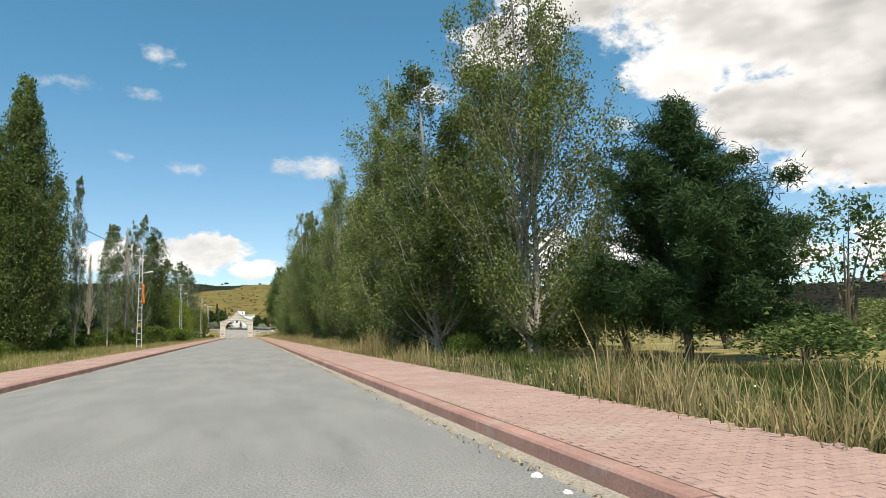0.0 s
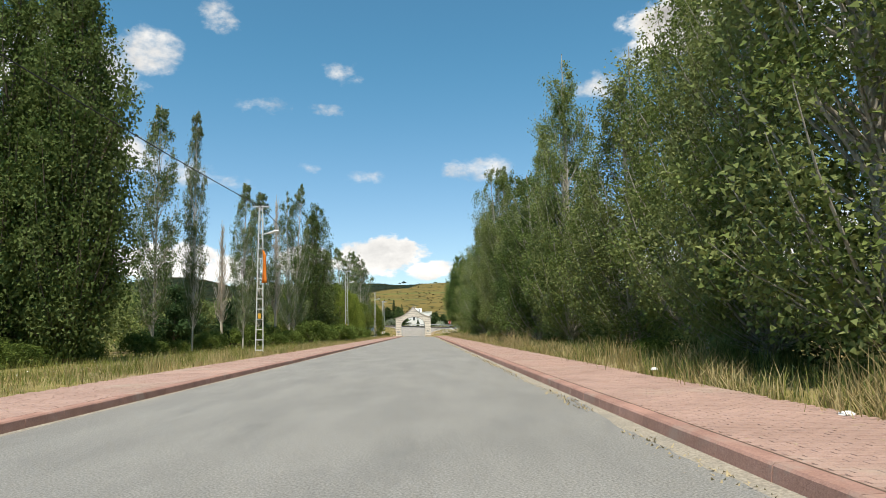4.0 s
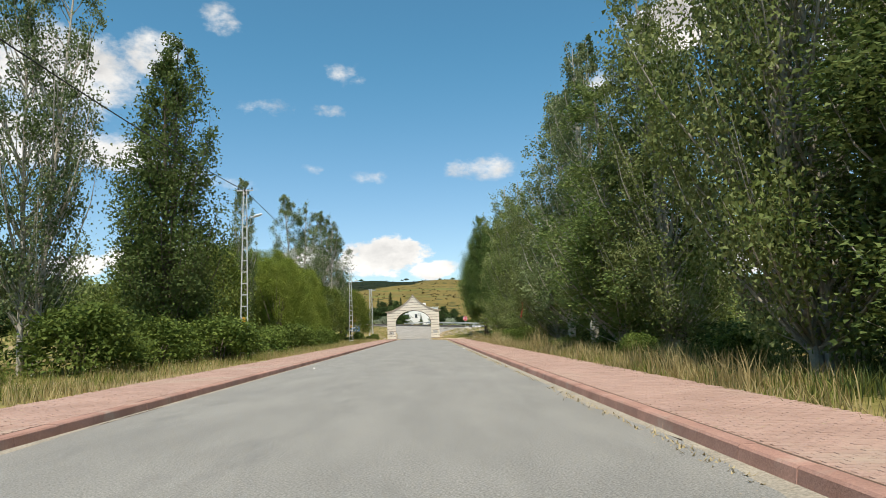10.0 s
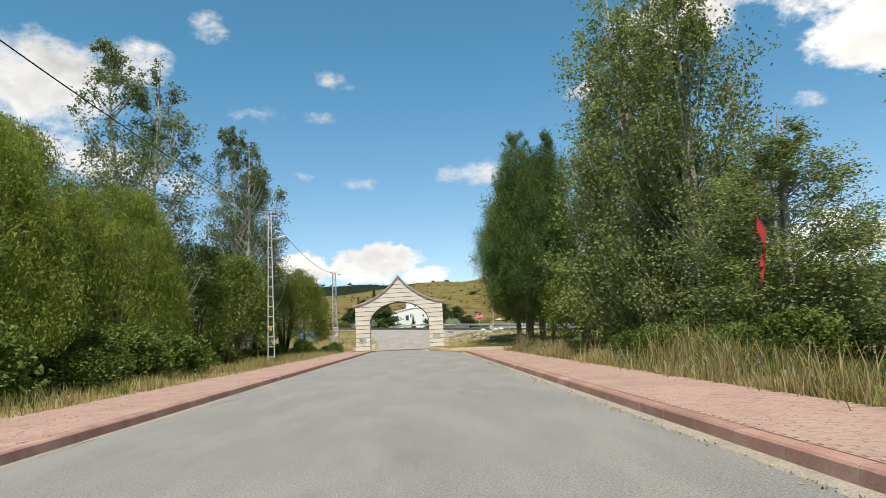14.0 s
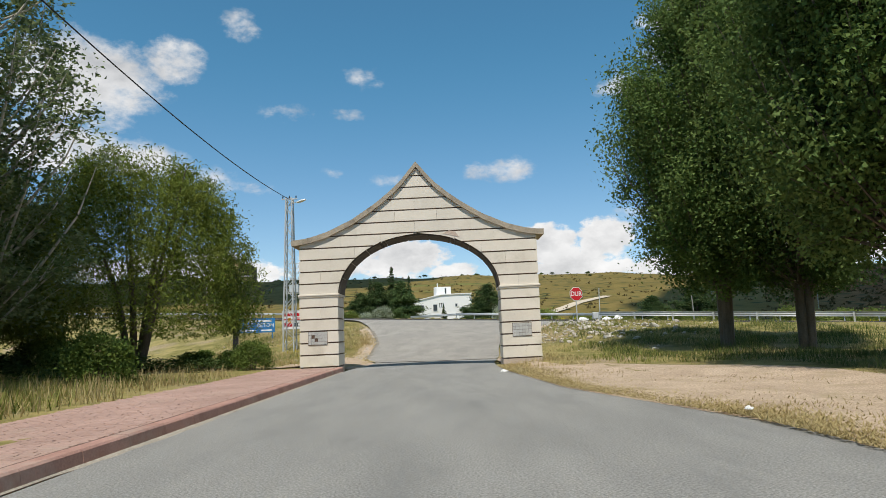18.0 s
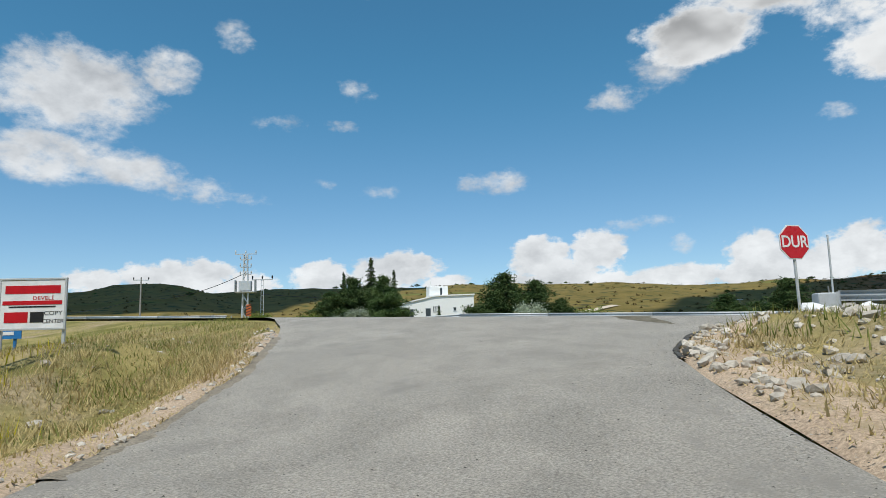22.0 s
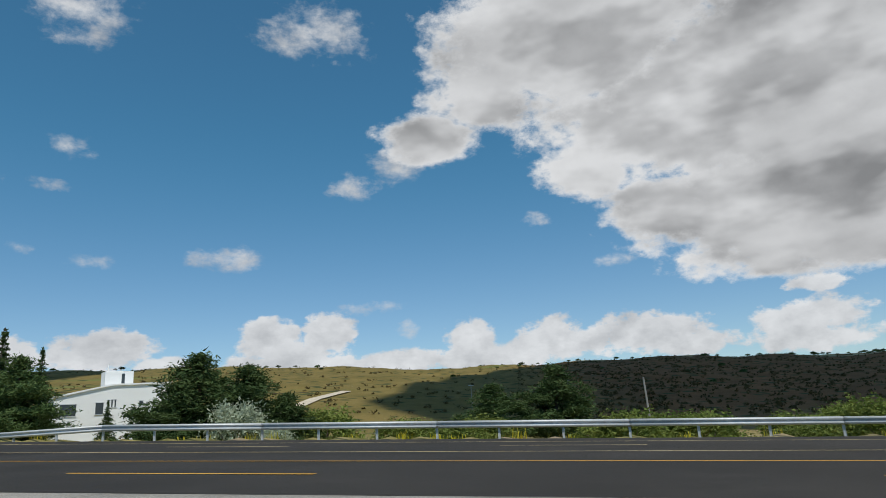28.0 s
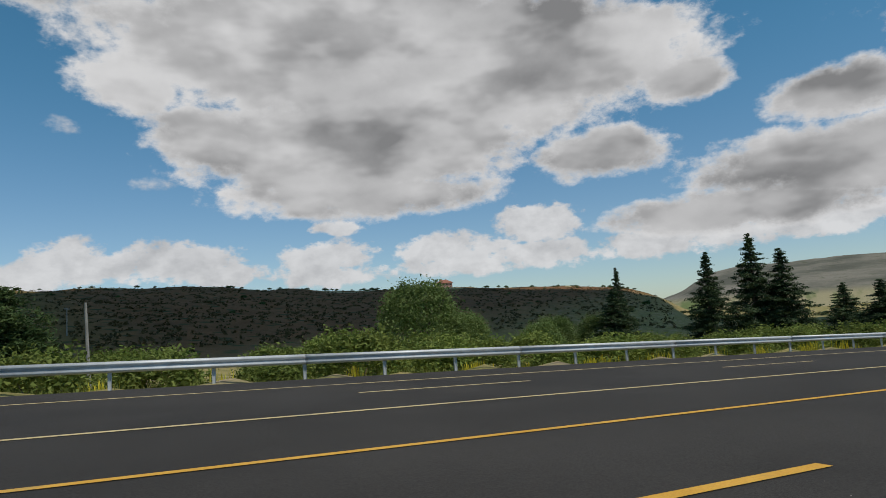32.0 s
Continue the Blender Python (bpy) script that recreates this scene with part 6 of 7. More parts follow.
# harvested strip along the crest
v = []
az_f = np.linspace(33, 74, 84)
for a in az_f:
    w = 0.5 + 0.5 * noise.noise((a * 0.35, 2, 0))
    for q in (0.955 - 0.035 * w, 0.975, 1.0):
        rr = float(np.interp(a, AZ_R, RIDGE)) * q
        x, y = 5 + rr * math.sin(radians(a)), 27 + rr * math.cos(radians(a))
        v.append((x, y, float(ground_z(x, y)) + 0.5))
f = [(3 * k + j, 3 * k + j + 1, 3 * k + j + 4, 3 * k + j + 3) for k in range(len(az_f) - 1) for j in range(2) if noise.noise((az_f[k] * 0.3, 9, 1)) > -0.12]
tagged(new("dry_field", mesh("dry_field", v, f, surface("stubble", (0.3, 0.235, 0.115), (0.4, 0.32, 0.17), 0.95, 0.05, 3, 0.2), True)), "pale dry stubble field along the ridge", "field", kind="structure")

# dirt track up the hillside
track = [(39.7, 247.3), (51.4, 268.8), (65.2, 296.6), (80.8, 322.8), (88.6, 332.8)]
v, f = [], []
for x, y in track:
    for w in (-2.4, 2.4):
        v.append((x + w * 0.9, y - w * 0.45, float(ground_z(x + w * 0.9, y - w * 0.45)) + 0.5))
f = [(2 * k, 2 * k + 1, 2 * k + 3, 2 * k + 2) for k in range(len(track) - 1)]
M_TRACK = surface("pale_track", (0.5, 0.42, 0.32), (0.58, 0.5, 0.39), 0.95, 0.2, 3, 0.2)
tagged(new("dirt_track", mesh("dirt_track", v, f, M_TRACK)), "pale dirt track climbing the steppe hillside", "track", kind="structure")

# red cloth caught in the branches of a roadside poplar
v, f = [], []
for k in range(15):
    t = k / 14
    w = 0.025 + 0.06 * abs(math.sin(t * 9)) * (1.2 - t)
    for s in (-1, 1):
        v.append((s * w + 0.1 * math.sin(t * 5), 0.07 * math.sin(t * 14 + s), -2.2 * t))
f = [(2 * k, 2 * k + 1, 2 * k + 3, 2 * k + 2) for k in range(14)]
cloth = new("red_cloth", mesh("red_cloth", v, f, plain("red_cloth", (0.5, 0.03, 0.035), 0.9), True))
cloth.matrix_basis = pose(11.7, -50.3, 4.2)
tagged(cloth, "torn red cloth hanging from a poplar branch", "cloth")

# small white flowers in the verge
rg = np.random.default_rng(78)
x = np.concatenate([8.2 + np.abs(rg.normal(0, 0.7, 1260)), rg.uniform(-9.5, -6.2, 480)])
y = np.concatenate([rg.uniform(-192, -176, 660), rg.uniform(-58, -26, 600), rg.uniform(-200, -20, 480)])
c = np.column_stack([x, y, ground_z(x, y) + rg.uniform(0.2, 0.5, len(x))])
tagged(new("white_flowers", leaves(c, 0.014, 0.014, rg, mat=plain("petal_white", (0.75, 0.74, 0.66), 0.8), name="white_flowers")), "small white flowers scattered in the verge", "flowers", kind="stuff")

# ---- the white house and far things ----
def house(x, y, z):
    ob = empty("white_house", pose(x, y, z, 0, 0, 14) @ Matrix.Diagonal((1.2, 1.0, 1.0, 1)))
    tagged(ob, "modern white rendered house with a mono-pitch roof and chimney block", "house")
    part("wall", mesh("wall", *prism([(-5.2, -3), (5.4, -3), (5.4, 5.1), (-0.2, 4.9), (-5.2, 3.6)][::-1], 0, 9), M_WHITE), ob)
    part("roof_edge", mesh("roof_edge", *prism([(-5.4, 3.55), (-0.2, 4.9), (5.5, 5.1), (5.5, 5.28), (-0.2, 5.1), (-5.4, 3.75)][::-1], -0.2, 9.2), M_WHITE), ob)
    part("chimney_block", mesh("chimney_block", *box_data(-0.6, 2.1, 2.0, 4.5, 4.8, 6.8, 0.03), M_WHITE), ob)
    part("chimney_door", mesh("chimney_door", *box_data(0.95, 1.25, 1.97, 2.0, 5.3, 6.5), M_PANE), ob)
    part("flue", mesh("flue", *tube([(-0.3, 2.4, 6.8), (-0.3, 2.4, 7.7)], 0.08, 8), M_WHITE), ob)
    for a, b, c, d in ((-4.7, -3.3, 1.5, 2.8), (-1.6, -0.9, 1.6, 2.9), (-0.5, -0.38, 2.4, 3.2), (-0.2, -0.08, 2.4, 3.2), (0.1, 0.22, 2.4, 3.2), (2.4, 2.75, 2.5, 3.0)):
        w = part("window", mesh("window", *box_data(a, b, -0.04, 0.05, c, d), M_PANE), ob, "dark window")
        part("window_frame", mesh("window_frame", *join(box_data(a - 0.07, b + 0.07, -0.07, 0.0, d, d + 0.07), box_data(a - 0.07, b + 0.07, -0.09, 0.0, c - 0.09, c)), M_STEEL), w)
    return ob


house(0.0, 114.0, land1(0, 114) + 2.2)


def red_house(x, y, s=1.0):
    ob = empty("hill_house", pose(x, y, land1(x, y) - 0.5, 0, 0, -50))
    tagged(ob, "pink two-storey house with a red hipped roof on the ridge", "house")
    part("wall", mesh("wall", *box_data(-9, 9, -6, 6, 0, 8 * s), M_PINK), ob)
    v = [(-10.5, -7.5, 8 * s), (10.5, -7.5, 8 * s), (10.5, 7.5, 8 * s), (-10.5, 7.5, 8 * s), (-4, 0, 12 * s), (4, 0, 12 * s)]
    part("roof", mesh("roof", v, [(0, 1, 5, 4), (2, 3, 4, 5), (1, 2, 5), (3, 0, 4), (0, 3, 2, 1)], M_RTILE), ob, "red tiled hipped roof")
    for a in (-6.5, -2.2, 2.2, 6.5):
        for z in (1.6, 5.0):
            part("window", mesh("window", *box_data(a - 0.7, a + 0.7, -6.06, -5.9, z, z + 1.7), M_PANE), ob, "dark window")
    for a in (-3, 3):
        part("chimney", mesh("chimney", *box_data(a - 0.5, a + 0.5, 1, 2, 9, 13), M_PINK), ob)
    return ob


red_house(742, 400)
ob = empty("farm_building", pose(712, 420, land1(712, 420), 0, 0, -55))
tagged(ob, "low flat-roofed grey-brown farm building on the ridge", "building")
part("wall", mesh("wall", *box_data(-9, 9, -5, 5, -1, 5.5), M_PLINTH), ob)
part("roof", mesh("roof", *box_data(-9.4, 9.4, -5.4, 5.4, 5.5, 6.0, 0.05), M_ROOF), ob)


def pylon(x, y, h):
    z = land1(x, y)
    ob = empty("transformer_pylon", pose(x, y, z, 0, 0, 5))
    tagged(ob, "lattice transformer pylon with insulators and platform", "pylon")
    legs, br = lattice(h, 1.0, 0.5, 10, 0.07, 0.04)
    for q in legs:
        part("leg", mesh("leg", *q, M_STEEL), ob)
    for q in br:
        part("brace", mesh("brace", *q, M_STEEL), ob)
    part("transformer", mesh("transformer", *box_data(-0.9, 0.9, -0.6, 0.6, h * 0.55, h * 0.55 + 1.5, 0.05), M_STEEL), ob, "grey transformer tank")
    part("platform", mesh("platform", *join(box_data(-1.5, 1.5, -0.8, 0.8, h * 0.53, h * 0.53 + 0.12), box_data(-1.5, -1.42, -0.8, 0.8, h * 0.53, h * 0.53 + 1.9), box_data(1.42, 1.5, -0.8, 0.8, h * 0.53, h * 0.53 + 1.9)), M_STEEL), ob)
    for zz, w in ((h * 0.75, 0.85), (h * 0.84, 0.85), (h * 0.93, 0.85), (h, 1.6)):
        part("crossarm", mesh("crossarm", *box_data(-w, w, -0.06, 0.06, zz - 0.06, zz + 0.06), M_STEEL), ob)
        for s in (-w * 0.95, 0, w * 0.95):
            part("insulator", mesh("insulator", *tube([(s, 0, zz), (s, 0, zz + 0.35), (s, 0, zz + 0.6)], [0.05, 0.12, 0.06], 6), M_STEEL), ob)
    return ob


pylon(-29, 104.4, 12.6)


def power_pole(x, y, h, label="plain concrete power pole", arms=True, thick=1.0):
    ob = empty("power_pole", pose(x, y, land1(x, y), 0, 0, 20))
    tagged(ob, label, "power pole", "power poles")
    part("shaft", mesh("shaft", *tube([(0, 0, -0.5), (-0.3 * (thick < 1), 0, h)], [0.2 * thick, 0.11 * thick], 8), M_GREYPOLE), ob)
    if arms:
        part("crossarm", mesh("crossarm", *box_data(-1.3, 1.3, -0.06, 0.06, h - 0.5, h - 0.36), M_STEEL), ob)
        for s in (-1.2, 0, 1.2):
            part("insulator", mesh("insulator", *tube([(s, 0, h - 0.36), (s, 0, h - 0.05), (s, 0, h + 0.1)], [0.05, 0.13, 0.06], 6), M_BLACK), ob)
    return ob


def pole_rung(x, y, h):
    ob = empty("power_pole", pose(x, y, land1(x, y), 0, 0, 5))
    tagged(ob, "pale steel ladder power pole beyond the highway", "power pole", "power poles")
    legs, rs = ladder(h, 0.6, 0.3, 12)
    for q in legs:
        part("leg", mesh("leg", *q, M_STEEL), ob)
    for q in rs:
        part("rung", mesh("rung", *q, M_STEEL), ob)
    part("crossarm", mesh("crossarm", *box_data(-1.6, 1.6, -0.07, 0.07, h - 0.2, h - 0.05), M_STEEL), ob)
    for s in (-1.5, 0, 1.5):
        part("insulator", mesh("insulator", *tube([(s, 0, h - 0.05), (s, 0, h + 0.3), (s, 0, h + 0.5)], [0.06, 0.16, 0.08], 6), M_BLACK), ob)


pole_rung(-27.0, 106.5, 9.0)
power_pole(-52, 120, 10)
power_pole(-95, 150, 10)
power_pole(31.3, 56.1, 4.3 + 0.6, "leaning thin grey pole beyond the guardrail", False, 0.5)
power_pole(102, 226, 10.5)
power_pole(150, 240, 9)
for a, b in (((-29, 104.4, 13.2), (-52, 120, 11)), ((-52, 120, 11), (-95, 150, 11)), ((-27, 106.5, 10), (60, 230, 14))):
    cable("overhead_wire", a, b, 1.2, 0.05)

# marker post with chevrons beside the highway
mx, my = -17.6, 67.0
ob = empty("chevron_marker", pose(mx, my, float(hw_plane(*uv_of(mx, my))), 0, 0, -10))
tagged(ob, "orange and black striped marker board on a post", "road sign")
part("post", mesh("post", *tube([(0, 0.03, -0.3), (0, 0.03, 1.6)], 0.035, 6), M_STEEL), ob)
part("panel", mesh("panel", *box_data(-0.25, 0.25, -0.015, 0.015, 0.55, 1.65), plain("marker_orange", (0.7, 0.16, 0.03), 0.5)), ob)
for k in range(4):
    z = 0.58 + 0.26 * k
    part("stripe", mesh("stripe", *prism([(-0.25, z), (0.25, z + 0.17), (0.25, z + 0.28), (-0.25, z + 0.11)][::-1], -0.02, -0.015), M_BLACK), ob)

# post with a box at the end of the near guardrail
ob = empty("marker_pole", pose(12.4, 24.6, land1(12.4, 24.6)))
tagged(ob, "thin grey pole with a grey box at the guardrail end", "pole")
part("shaft", mesh("shaft", *tube([(0, 0, -0.3), (0.05, 0, 2.5)], 0.03, 6), M_STEEL), ob)
part("box", mesh("box", *box_data(-0.55, 0.1, -0.2, 0.2, 0.25, 0.72, 0.03), M_STEEL), ob)

# ---- stones, litter and broken edges ----
def stone(seed):
    rg = np.random.default_rng(seed)
    bm = bmesh.new()
    bmesh.ops.create_icosphere(bm, subdivisions=1, radius=0.5)
    for q in bm.verts:
        q.co = q.co * rg.uniform(0.65, 1.2)
        q.co.z *= 0.6
    me = bpy.data.meshes.new("stone")
    bm.to_mesh(me)
    bm.free()
    me.materials.append(M_ROCK)
    return me


stones = [stone(k) for k in range(6)]
r = random.Random(8)
rub = empty("rubble_heap", pose(9, 17, land1(9, 17)))
tagged(rub, "scattered pale limestone rubble on the bank", "rubble")
bx, by, bz = 9, 17, land1(9, 17)
for k in range(560):
    x, y = r.gauss(8.4, 3.2), r.gauss(16.4, 3.6)
    if x < float(np.interp(y, [6, 14.6, 16.8, 19.2, 21, 22.9], [3.7, 4.5, 5.0, 6.2, 7.9, 10.6])) or uv_of(x, y)[1] > 25.5:
        continue
    s = min(0.85, 0.07 + abs(r.gauss(0, 0.17)))
    part("stone", stones[k % 6], rub, m=pose(x - bx, y - by, float(ground_z(x, y)) - bz + 0.1 * s, r.uniform(-30, 30), r.uniform(-30, 30), r.uniform(0, 360)) @ Matrix.Diagonal((s, s, s, 1)))
rub2 = empty("rubble_heap", pose(-9, 24, land1(-9, 24)))
tagged(rub2, "pale stones lying in the grass of the bank", "rubble")
bz = land1(-9, 24)
for k in range(80):
    x, y = r.uniform(-17, -5.0), r.uniform(5, 30)
    s = min(0.8, 0.08 + abs(r.gauss(0, 0.16)))
    part("stone", stones[k % 6], rub2, m=pose(x + 9, y - 24, float(ground_z(x, y)) - bz + 0.1 * s, r.uniform(-30, 30), r.uniform(-30, 30), r.uniform(0, 360)) @ Matrix.Diagonal((s, s, s, 1)))


edge_l = ([-1, 6, 8.5, 11.4, 18.5, 23, 26.6, 30], [-3.4, -2.4, -2.95, -3.55, -3.65, -4.35, -4.95, -5.8])
edge_r = ([-1, 6, 8.6, 14.6, 16.8, 19.2, 21, 22.9], [3.3, 3.3, 3.65, 4.3, 4.8, 6.0, 7.7, 10.3])
bank_stones = empty("edge_stones", pose(0, 15, land1(0, 15)))
tagged(bank_stones, "small broken stones and gravel along the asphalt edge", "rubble")
bz = land1(0, 15)
for k in range(290):
    side = k % 2
    y = r.uniform(9, 29) if side else r.uniform(12, 21.5)
    x = (float(np.interp(y, *edge_l)) - abs(r.gauss(0, 0.35)) - 0.02) if side else (float(np.interp(y, *edge_r)) + abs(r.gauss(0, 0.5)) + 0.05)
    s = min(0.5, 0.04 + abs(r.gauss(0, 0.07 if side else 0.15)))
    part("stone", stones[k % 6], bank_stones, m=pose(x, y - 15, max(float(ground_z(x, y)), land1(x, y)) - bz + 0.06 + 0.1 * s, r.uniform(-30, 30), r.uniform(-30, 30), r.uniform(0, 360)) @ Matrix.Diagonal((s, s, s, 1)))


def margin(edge, side, y0, y1, width):
    """A trodden strip of dirt along the asphalt edge."""
    v, f = [], []
    ys = np.arange(y0, y1, 0.5)
    for y in ys:
        e = float(np.interp(y, *edge))
        w = float(np.interp(y, *width)) * (1 + 0.4 * noise.noise((y * 0.7, side, 2.0)))
        for q, up in ((-0.12, 0.0), (0.1, 0.06), (0.5, 0.07), (1.0, 0.0)):
            x = e + side * (q * w if q > 0 else -0.08)
            v.append((x, y, land1(x, y) - 0.04 if q < 0 else max(float(ground_z(x, y)), land1(x, y)) + up))
    f = [(4 * k + j, 4 * k + j + 1, 4 * k + j + 5, 4 * k + j + 4) for k in range(len(ys) - 1) for j in range(3)]
    return tagged(new("dirt_margin", mesh("dirt_margin", v, f, M_DIRT, True)), "pale trodden dirt margin along the ramp", "ground", kind="structure")


margin(edge_l, -1, 1.6, 28, ([1.6, 6, 10, 14, 28], [3.6, 3.4, 2.0, 1.0, 0.8]))
margin(edge_r, 1, 1.6, 22.5, ([1.6, 8, 14, 22], [1.8, 1.5, 1.3, 1.1]))


def grains(name, pts, size, mat, label, category, flat=0.5):
    """Loose little pieces lying on a surface: pyramids with their own size and turn."""
    rg = np.random.default_rng(len(pts))
    p = np.array(pts, float)
    n = len(p)
    w = rg.uniform(0.35, 1.3, n) ** 2 * size
    a = rg.uniform(0, 6.283, n)
    out = []
    for q, k in ((0, 1.0), (2.1, 0.8), (4.0, 1.1)):
        out.append(p + np.column_stack([np.cos(a + q) * w * k, np.sin(a + q) * w * k, np.zeros(n)]))
    out.append(p + np.column_stack([np.zeros(n), np.zeros(n), w * flat]))
    v = np.stack(out, 1).reshape(-1, 3)
    o = np.arange(n)[:, None] * 4
    f = np.concatenate([o + np.array(t) for t in ((0, 1, 3), (1, 2, 3), (2, 0, 3))])
    return tagged(new(name, mesh(name, v, f, mat)), label, category, kind="stuff")


rg = np.random.default_rng(31)
pts = []
for _ in range(5200):
    y = rg.uniform(6.5, 29)
    a, b = float(np.interp(y, *edge_l)), float(np.interp(y, *edge_r)) + max(0, y - 22.9) * 1.6
    e = rg.random()
    x = a + (b - a) * (e if rg.random() < 0.6 else (0.06 * e if rg.random() < 0.5 else 1 - 0.09 * e))
    pts.append((x, y, land1(x, y) + 0.013))
grains("loose_gravel", pts[:3000], 0.012, M_ROCK, "loose pale gravel scattered on the ramp", "gravel")
grains("loose_gravel", pts[3000:], 0.012, M_SEAM, "loose dark gravel scattered on the ramp", "gravel")
M_LEAFLITTER = surface("dry_leaf_litter", (0.36, 0.28, 0.18), (0.48, 0.38, 0.25), 0.95, 3.0, 30, 0.2)
pts = [(XR + 0.25 + 2.2 * rg.random(), y, 0.15) for y in rg.uniform(-203, -22, 2600)] + [(XL - 0.25 - 2.6 * rg.random(), y, 0.148) for y in rg.uniform(-203, -2, 1500)]
gutter = [(XR - 0.15 - abs(rg.normal(0, 0.2)), y, 0.001) for y in rg.uniform(-203, -22, 900)]
grains("leaf_litter", gutter, 0.012, M_LEAFLITTER, "fine dry litter along the kerb", "leaf litter", 0.12)
grains("leaf_litter", pts, 0.024, M_LEAFLITTER, "dry leaves and twigs scattered on the footpaths", "leaf litter", 0.15)


def scrap(seed, s):
    rg = np.random.default_rng(seed)
    bm = bmesh.new()
    bmesh.ops.create_icosphere(bm, subdivisions=2, radius=s)
    for q in bm.verts:
        q.co = Vector((q.co.x * rg.uniform(0.8, 1.3), q.co.y * rg.uniform(0.6, 1.0), abs(q.co.z) * rg.uniform(0.2, 0.8)))
    me = bpy.data.meshes.new("litter")
    bm.to_mesh(me)
    bm.free()
    me.materials.append(M_LITTER)
    return me


for k, (x, y, z, s) in enumerate(((7.66, -162.5, 0.15, 0.08), (8.4, -154, 0.16, 0.1), (5.02, -15.6, 0.08, 0.07), (5.12, -193.4, 0.0, 0.055), (5.1, -194.0, 0.0, 0.04), (5.1, -66.2, 0.0, 0.07), (2.75, -3.9, 0.0, 0.13), (-4.2, 9.3, 0.1, 0.13), (10.8, 22.9, 1.85, 0.4), (12.6, 23.2, 1.85, 0.35), (13.2, 22.5, 1.85, 0.4), (-2.0, -88, 0.0, 0.06))):
    ob = new("litter", scrap(60 + k, s))
    ob.matrix_basis = pose(x, y, z, 0, 0, 40 * k)
    tagged(ob, "crumpled white piece of litter", "litter", "litter")


def ragged(pts, width, mat, name, seed, lift=0.02, thick=0.05):
    """A broken dark strip along the edge of the asphalt."""
    rg = random.Random(seed)
    v, f = [], []
    a = np.array(pts, float)
    t = np.linspace(0, len(a) - 1, len(a) * 10)
    xs, ys = np.interp(t, range(len(a)), a[:, 0]), np.interp(t, range(len(a)), a[:, 1])
    for k in range(len(t)):
        x, y = xs[k], ys[k]
        k2 = min(k + 1, len(t) - 1)
        k1 = max(k - 1, 0)
        d = np.array([xs[k2] - xs[k1], ys[k2] - ys[k1]])
        d /= np.linalg.norm(d)
        nrm = np.array([-d[1], d[0]]) * width
        a0, b0 = rg.uniform(0.2, 1.0), rg.uniform(0.2, 1.0)
        z = land1(x, y) + lift
        v += [(x + nrm[0] * a0, y + nrm[1] * a0, z - 0.09), (x + nrm[0] * a0 * 0.4, y + nrm[1] * a0 * 0.4, z + thick), (x - nrm[0] * b0 * 0.4, y - nrm[1] * b0 * 0.4, z + thick), (x - nrm[0] * b0, y - nrm[1] * b0, z)]
    for k in range(len(t) - 1):
        o = 4 * k
        f += [(o + j, o + j + 1, o + j + 5, o + j + 4) for j in range(3)]
    return part(name, mesh(name, v, f, mat), apron, "broken dark asphalt edge")


ragged([(-3.5, 11.5), (-3.6, 15), (-3.6, 18.5), (-4.3, 23), (-4.8, 26.0)], 0.3, M_GRAVEL, "asphalt_edge", 1, 0.016, 0.02)
ragged([(4.4, 15.6), (4.7, 16.8), (5.9, 19.2), (7.6, 21.0), (9.8, 22.7)], 0.12, M_SEAM, "asphalt_edge", 2, 0.016, 0.025)
ragged([(-2.2, 6.0), (-1.2, 6.15), (0.2, 5.85), (1.6, 6.0), (3.1, 6.3)], 0.03, M_SEAM, "asphalt_seam", 3, 0.016, 0.004)
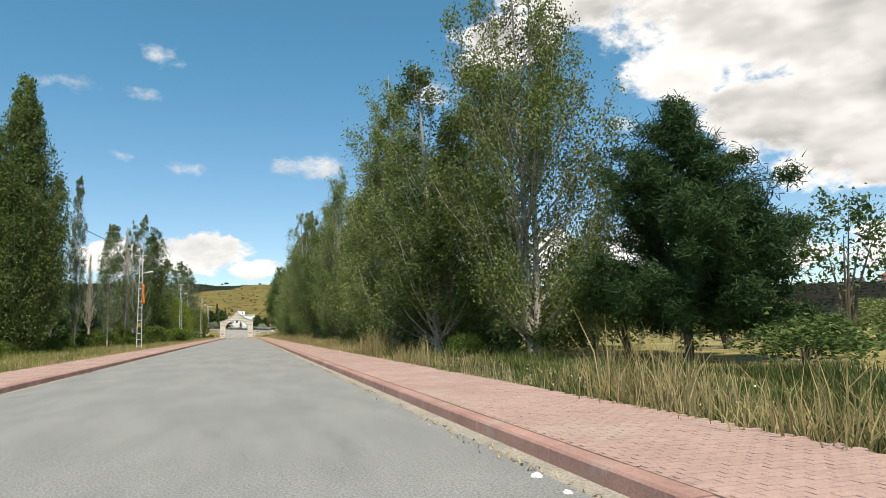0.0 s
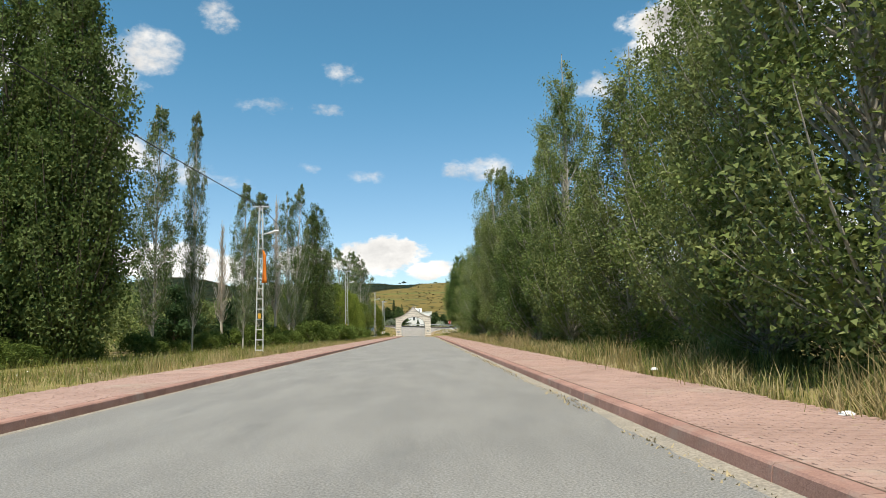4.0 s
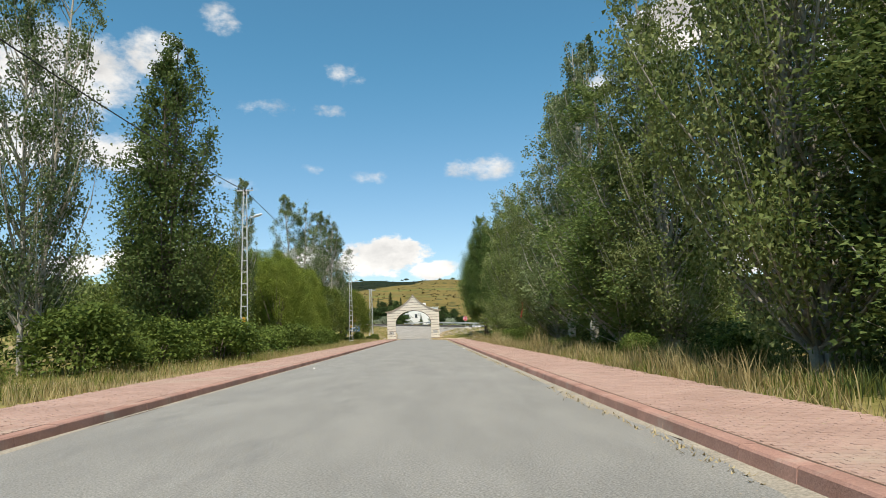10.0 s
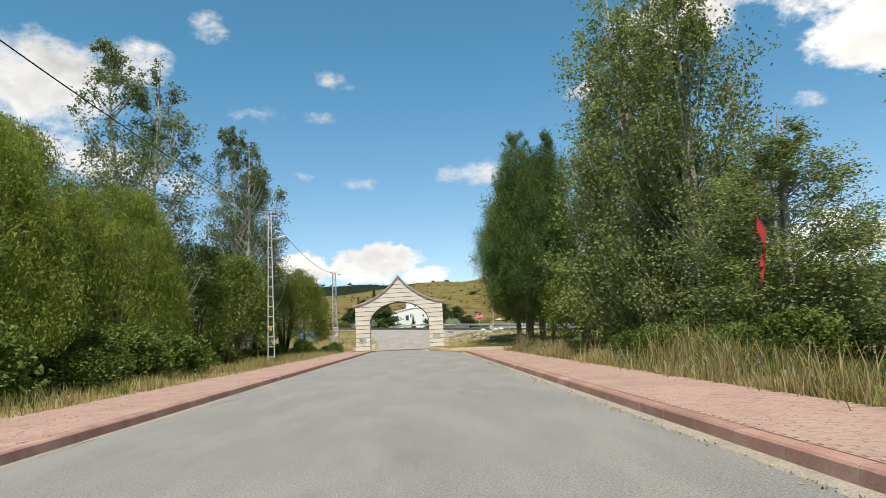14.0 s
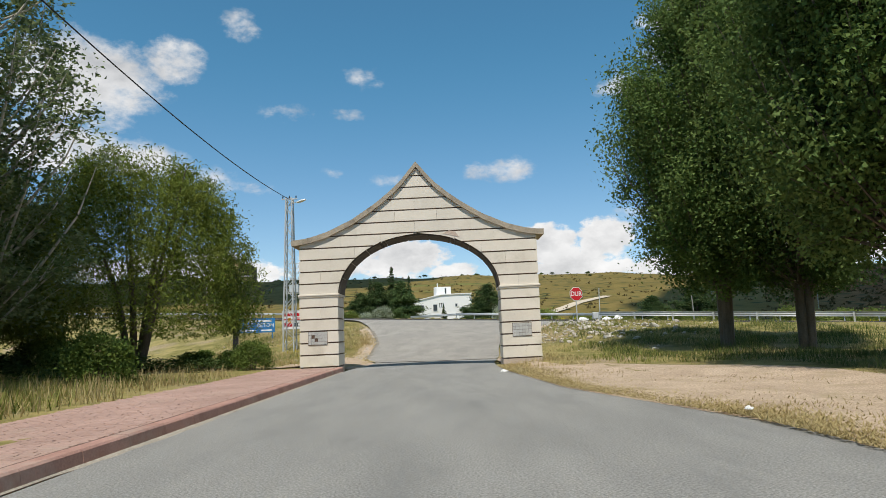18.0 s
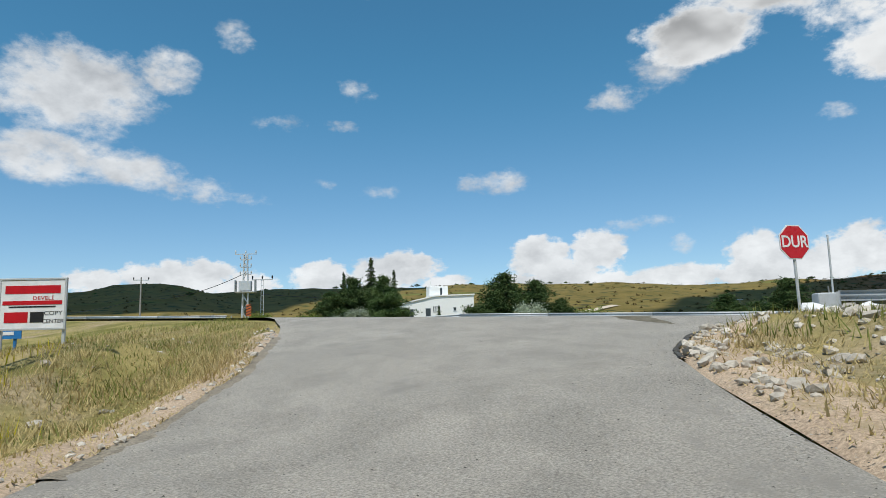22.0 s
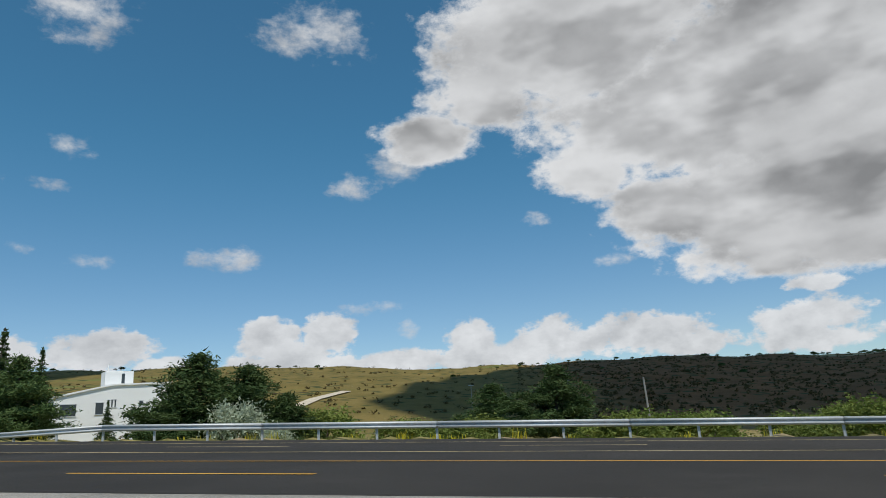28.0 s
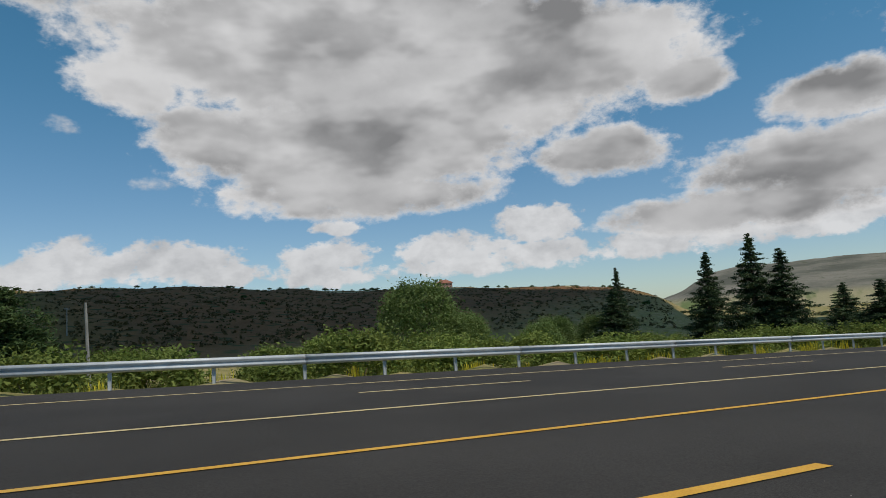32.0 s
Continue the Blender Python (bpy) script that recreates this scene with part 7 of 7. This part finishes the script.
# damp streak on the apron
v, f = [], []
side_y = [21.8, 22.4, 23.0, 24.0, 25.0, 26.0, 27.0, 28.4, 30.6, 31.4]
side_l, side_r = [6.5, 6.3, 6.1, 5.75, 5.9, 6.0, 6.25, 6.85, 8.3, 9.2], [6.55, 6.6, 6.6, 6.6, 6.9, 7.3, 7.75, 8.6, 9.5, 9.5]
n = 240
for k in range(n + 1):
    y = 21.8 + 9.6 * k / n
    x0 = float(np.interp(y, side_y, side_l)) + 0.1 * noise.noise((y * 2.1, 0, 1)) + 0.07 * noise.noise((y * 9, 3, 1))
    x1 = float(np.interp(y, side_y, side_r)) + 0.1 * noise.noise((y * 2.1, 5, 4)) + 0.07 * noise.noise((y * 9, 8, 4))
    x1 = max(x1, x0 + 0.04)
    for x, up in ((x0 - 0.03, -0.01), (x0, 0.018), ((x0 + x1) / 2, 0.02), (x1, 0.018), (x1 + 0.03, -0.01)):
        v.append((x, y, land1(x, y) + up))
f = [(5 * k + j, 5 * k + j + 1, 5 * k + j + 6, 5 * k + j + 5) for k in range(n) for j in range(4)]
part("damp_streak", mesh("damp_streak", v, f, M_WET), apron, "dark damp streak")

# ---- unseen clouds added to shade the ridge on both sides ----
def cloud(name, cx, cy, cz, rx, ry, seed, turn=0.0):
    v, f = [], []
    n = 72
    for ring, (k, h) in enumerate(((0.55, 60.0), (1.0, 20.0), (0.9, -8.0), (0.5, -12.0))):
        for i in range(n):
            w = 2 * math.pi * i / n
            q = 1 + 0.22 * noise.noise((math.cos(w) * 1.6, math.sin(w) * 1.6, seed)) + 0.1 * noise.noise((math.cos(w) * 5, math.sin(w) * 5, seed + 9))
            a, b = rx * k * q * math.cos(w), ry * k * q * math.sin(w)
            v.append((cx + a * math.cos(turn) - b * math.sin(turn), cy + a * math.sin(turn) + b * math.cos(turn), cz + h))
    for ring in range(3):
        f += [(ring * n + i, ring * n + (i + 1) % n, (ring + 1) * n + (i + 1) % n, (ring + 1) * n + i) for i in range(n)]
    f += [tuple(range(n))[::-1], tuple(range(3 * n, 4 * n))]
    ob = new(name, mesh(name, v, f, plain("cloud_white", (0.85, 0.86, 0.88), 1.0), True))
    return tagged(ob, "unseen flat-based cloud added to cast shade on the ridge", "cloud", kind="structure")


H = 900.0
k = H / to_sun.z
sx, sy = to_sun.x * k, to_sun.y * k
cloud("backdrop_cloud", 391 + sx, 268 + sy, H, 335, 275, 4.0, radians(32))
cloud("backdrop_cloud", -570 + sx, 640 + sy, H, 540, 540, 11.0)

# ---- bricks of the footpaths ----
pavers(pave_r, XR + 0.29, 7.75, -203.0, -19.1, (-182.2, -180.9), 91)
pavers(pave_l, -5.45, XL - 0.29, -203.0, -0.7, (-150.0, -148.8), 92)
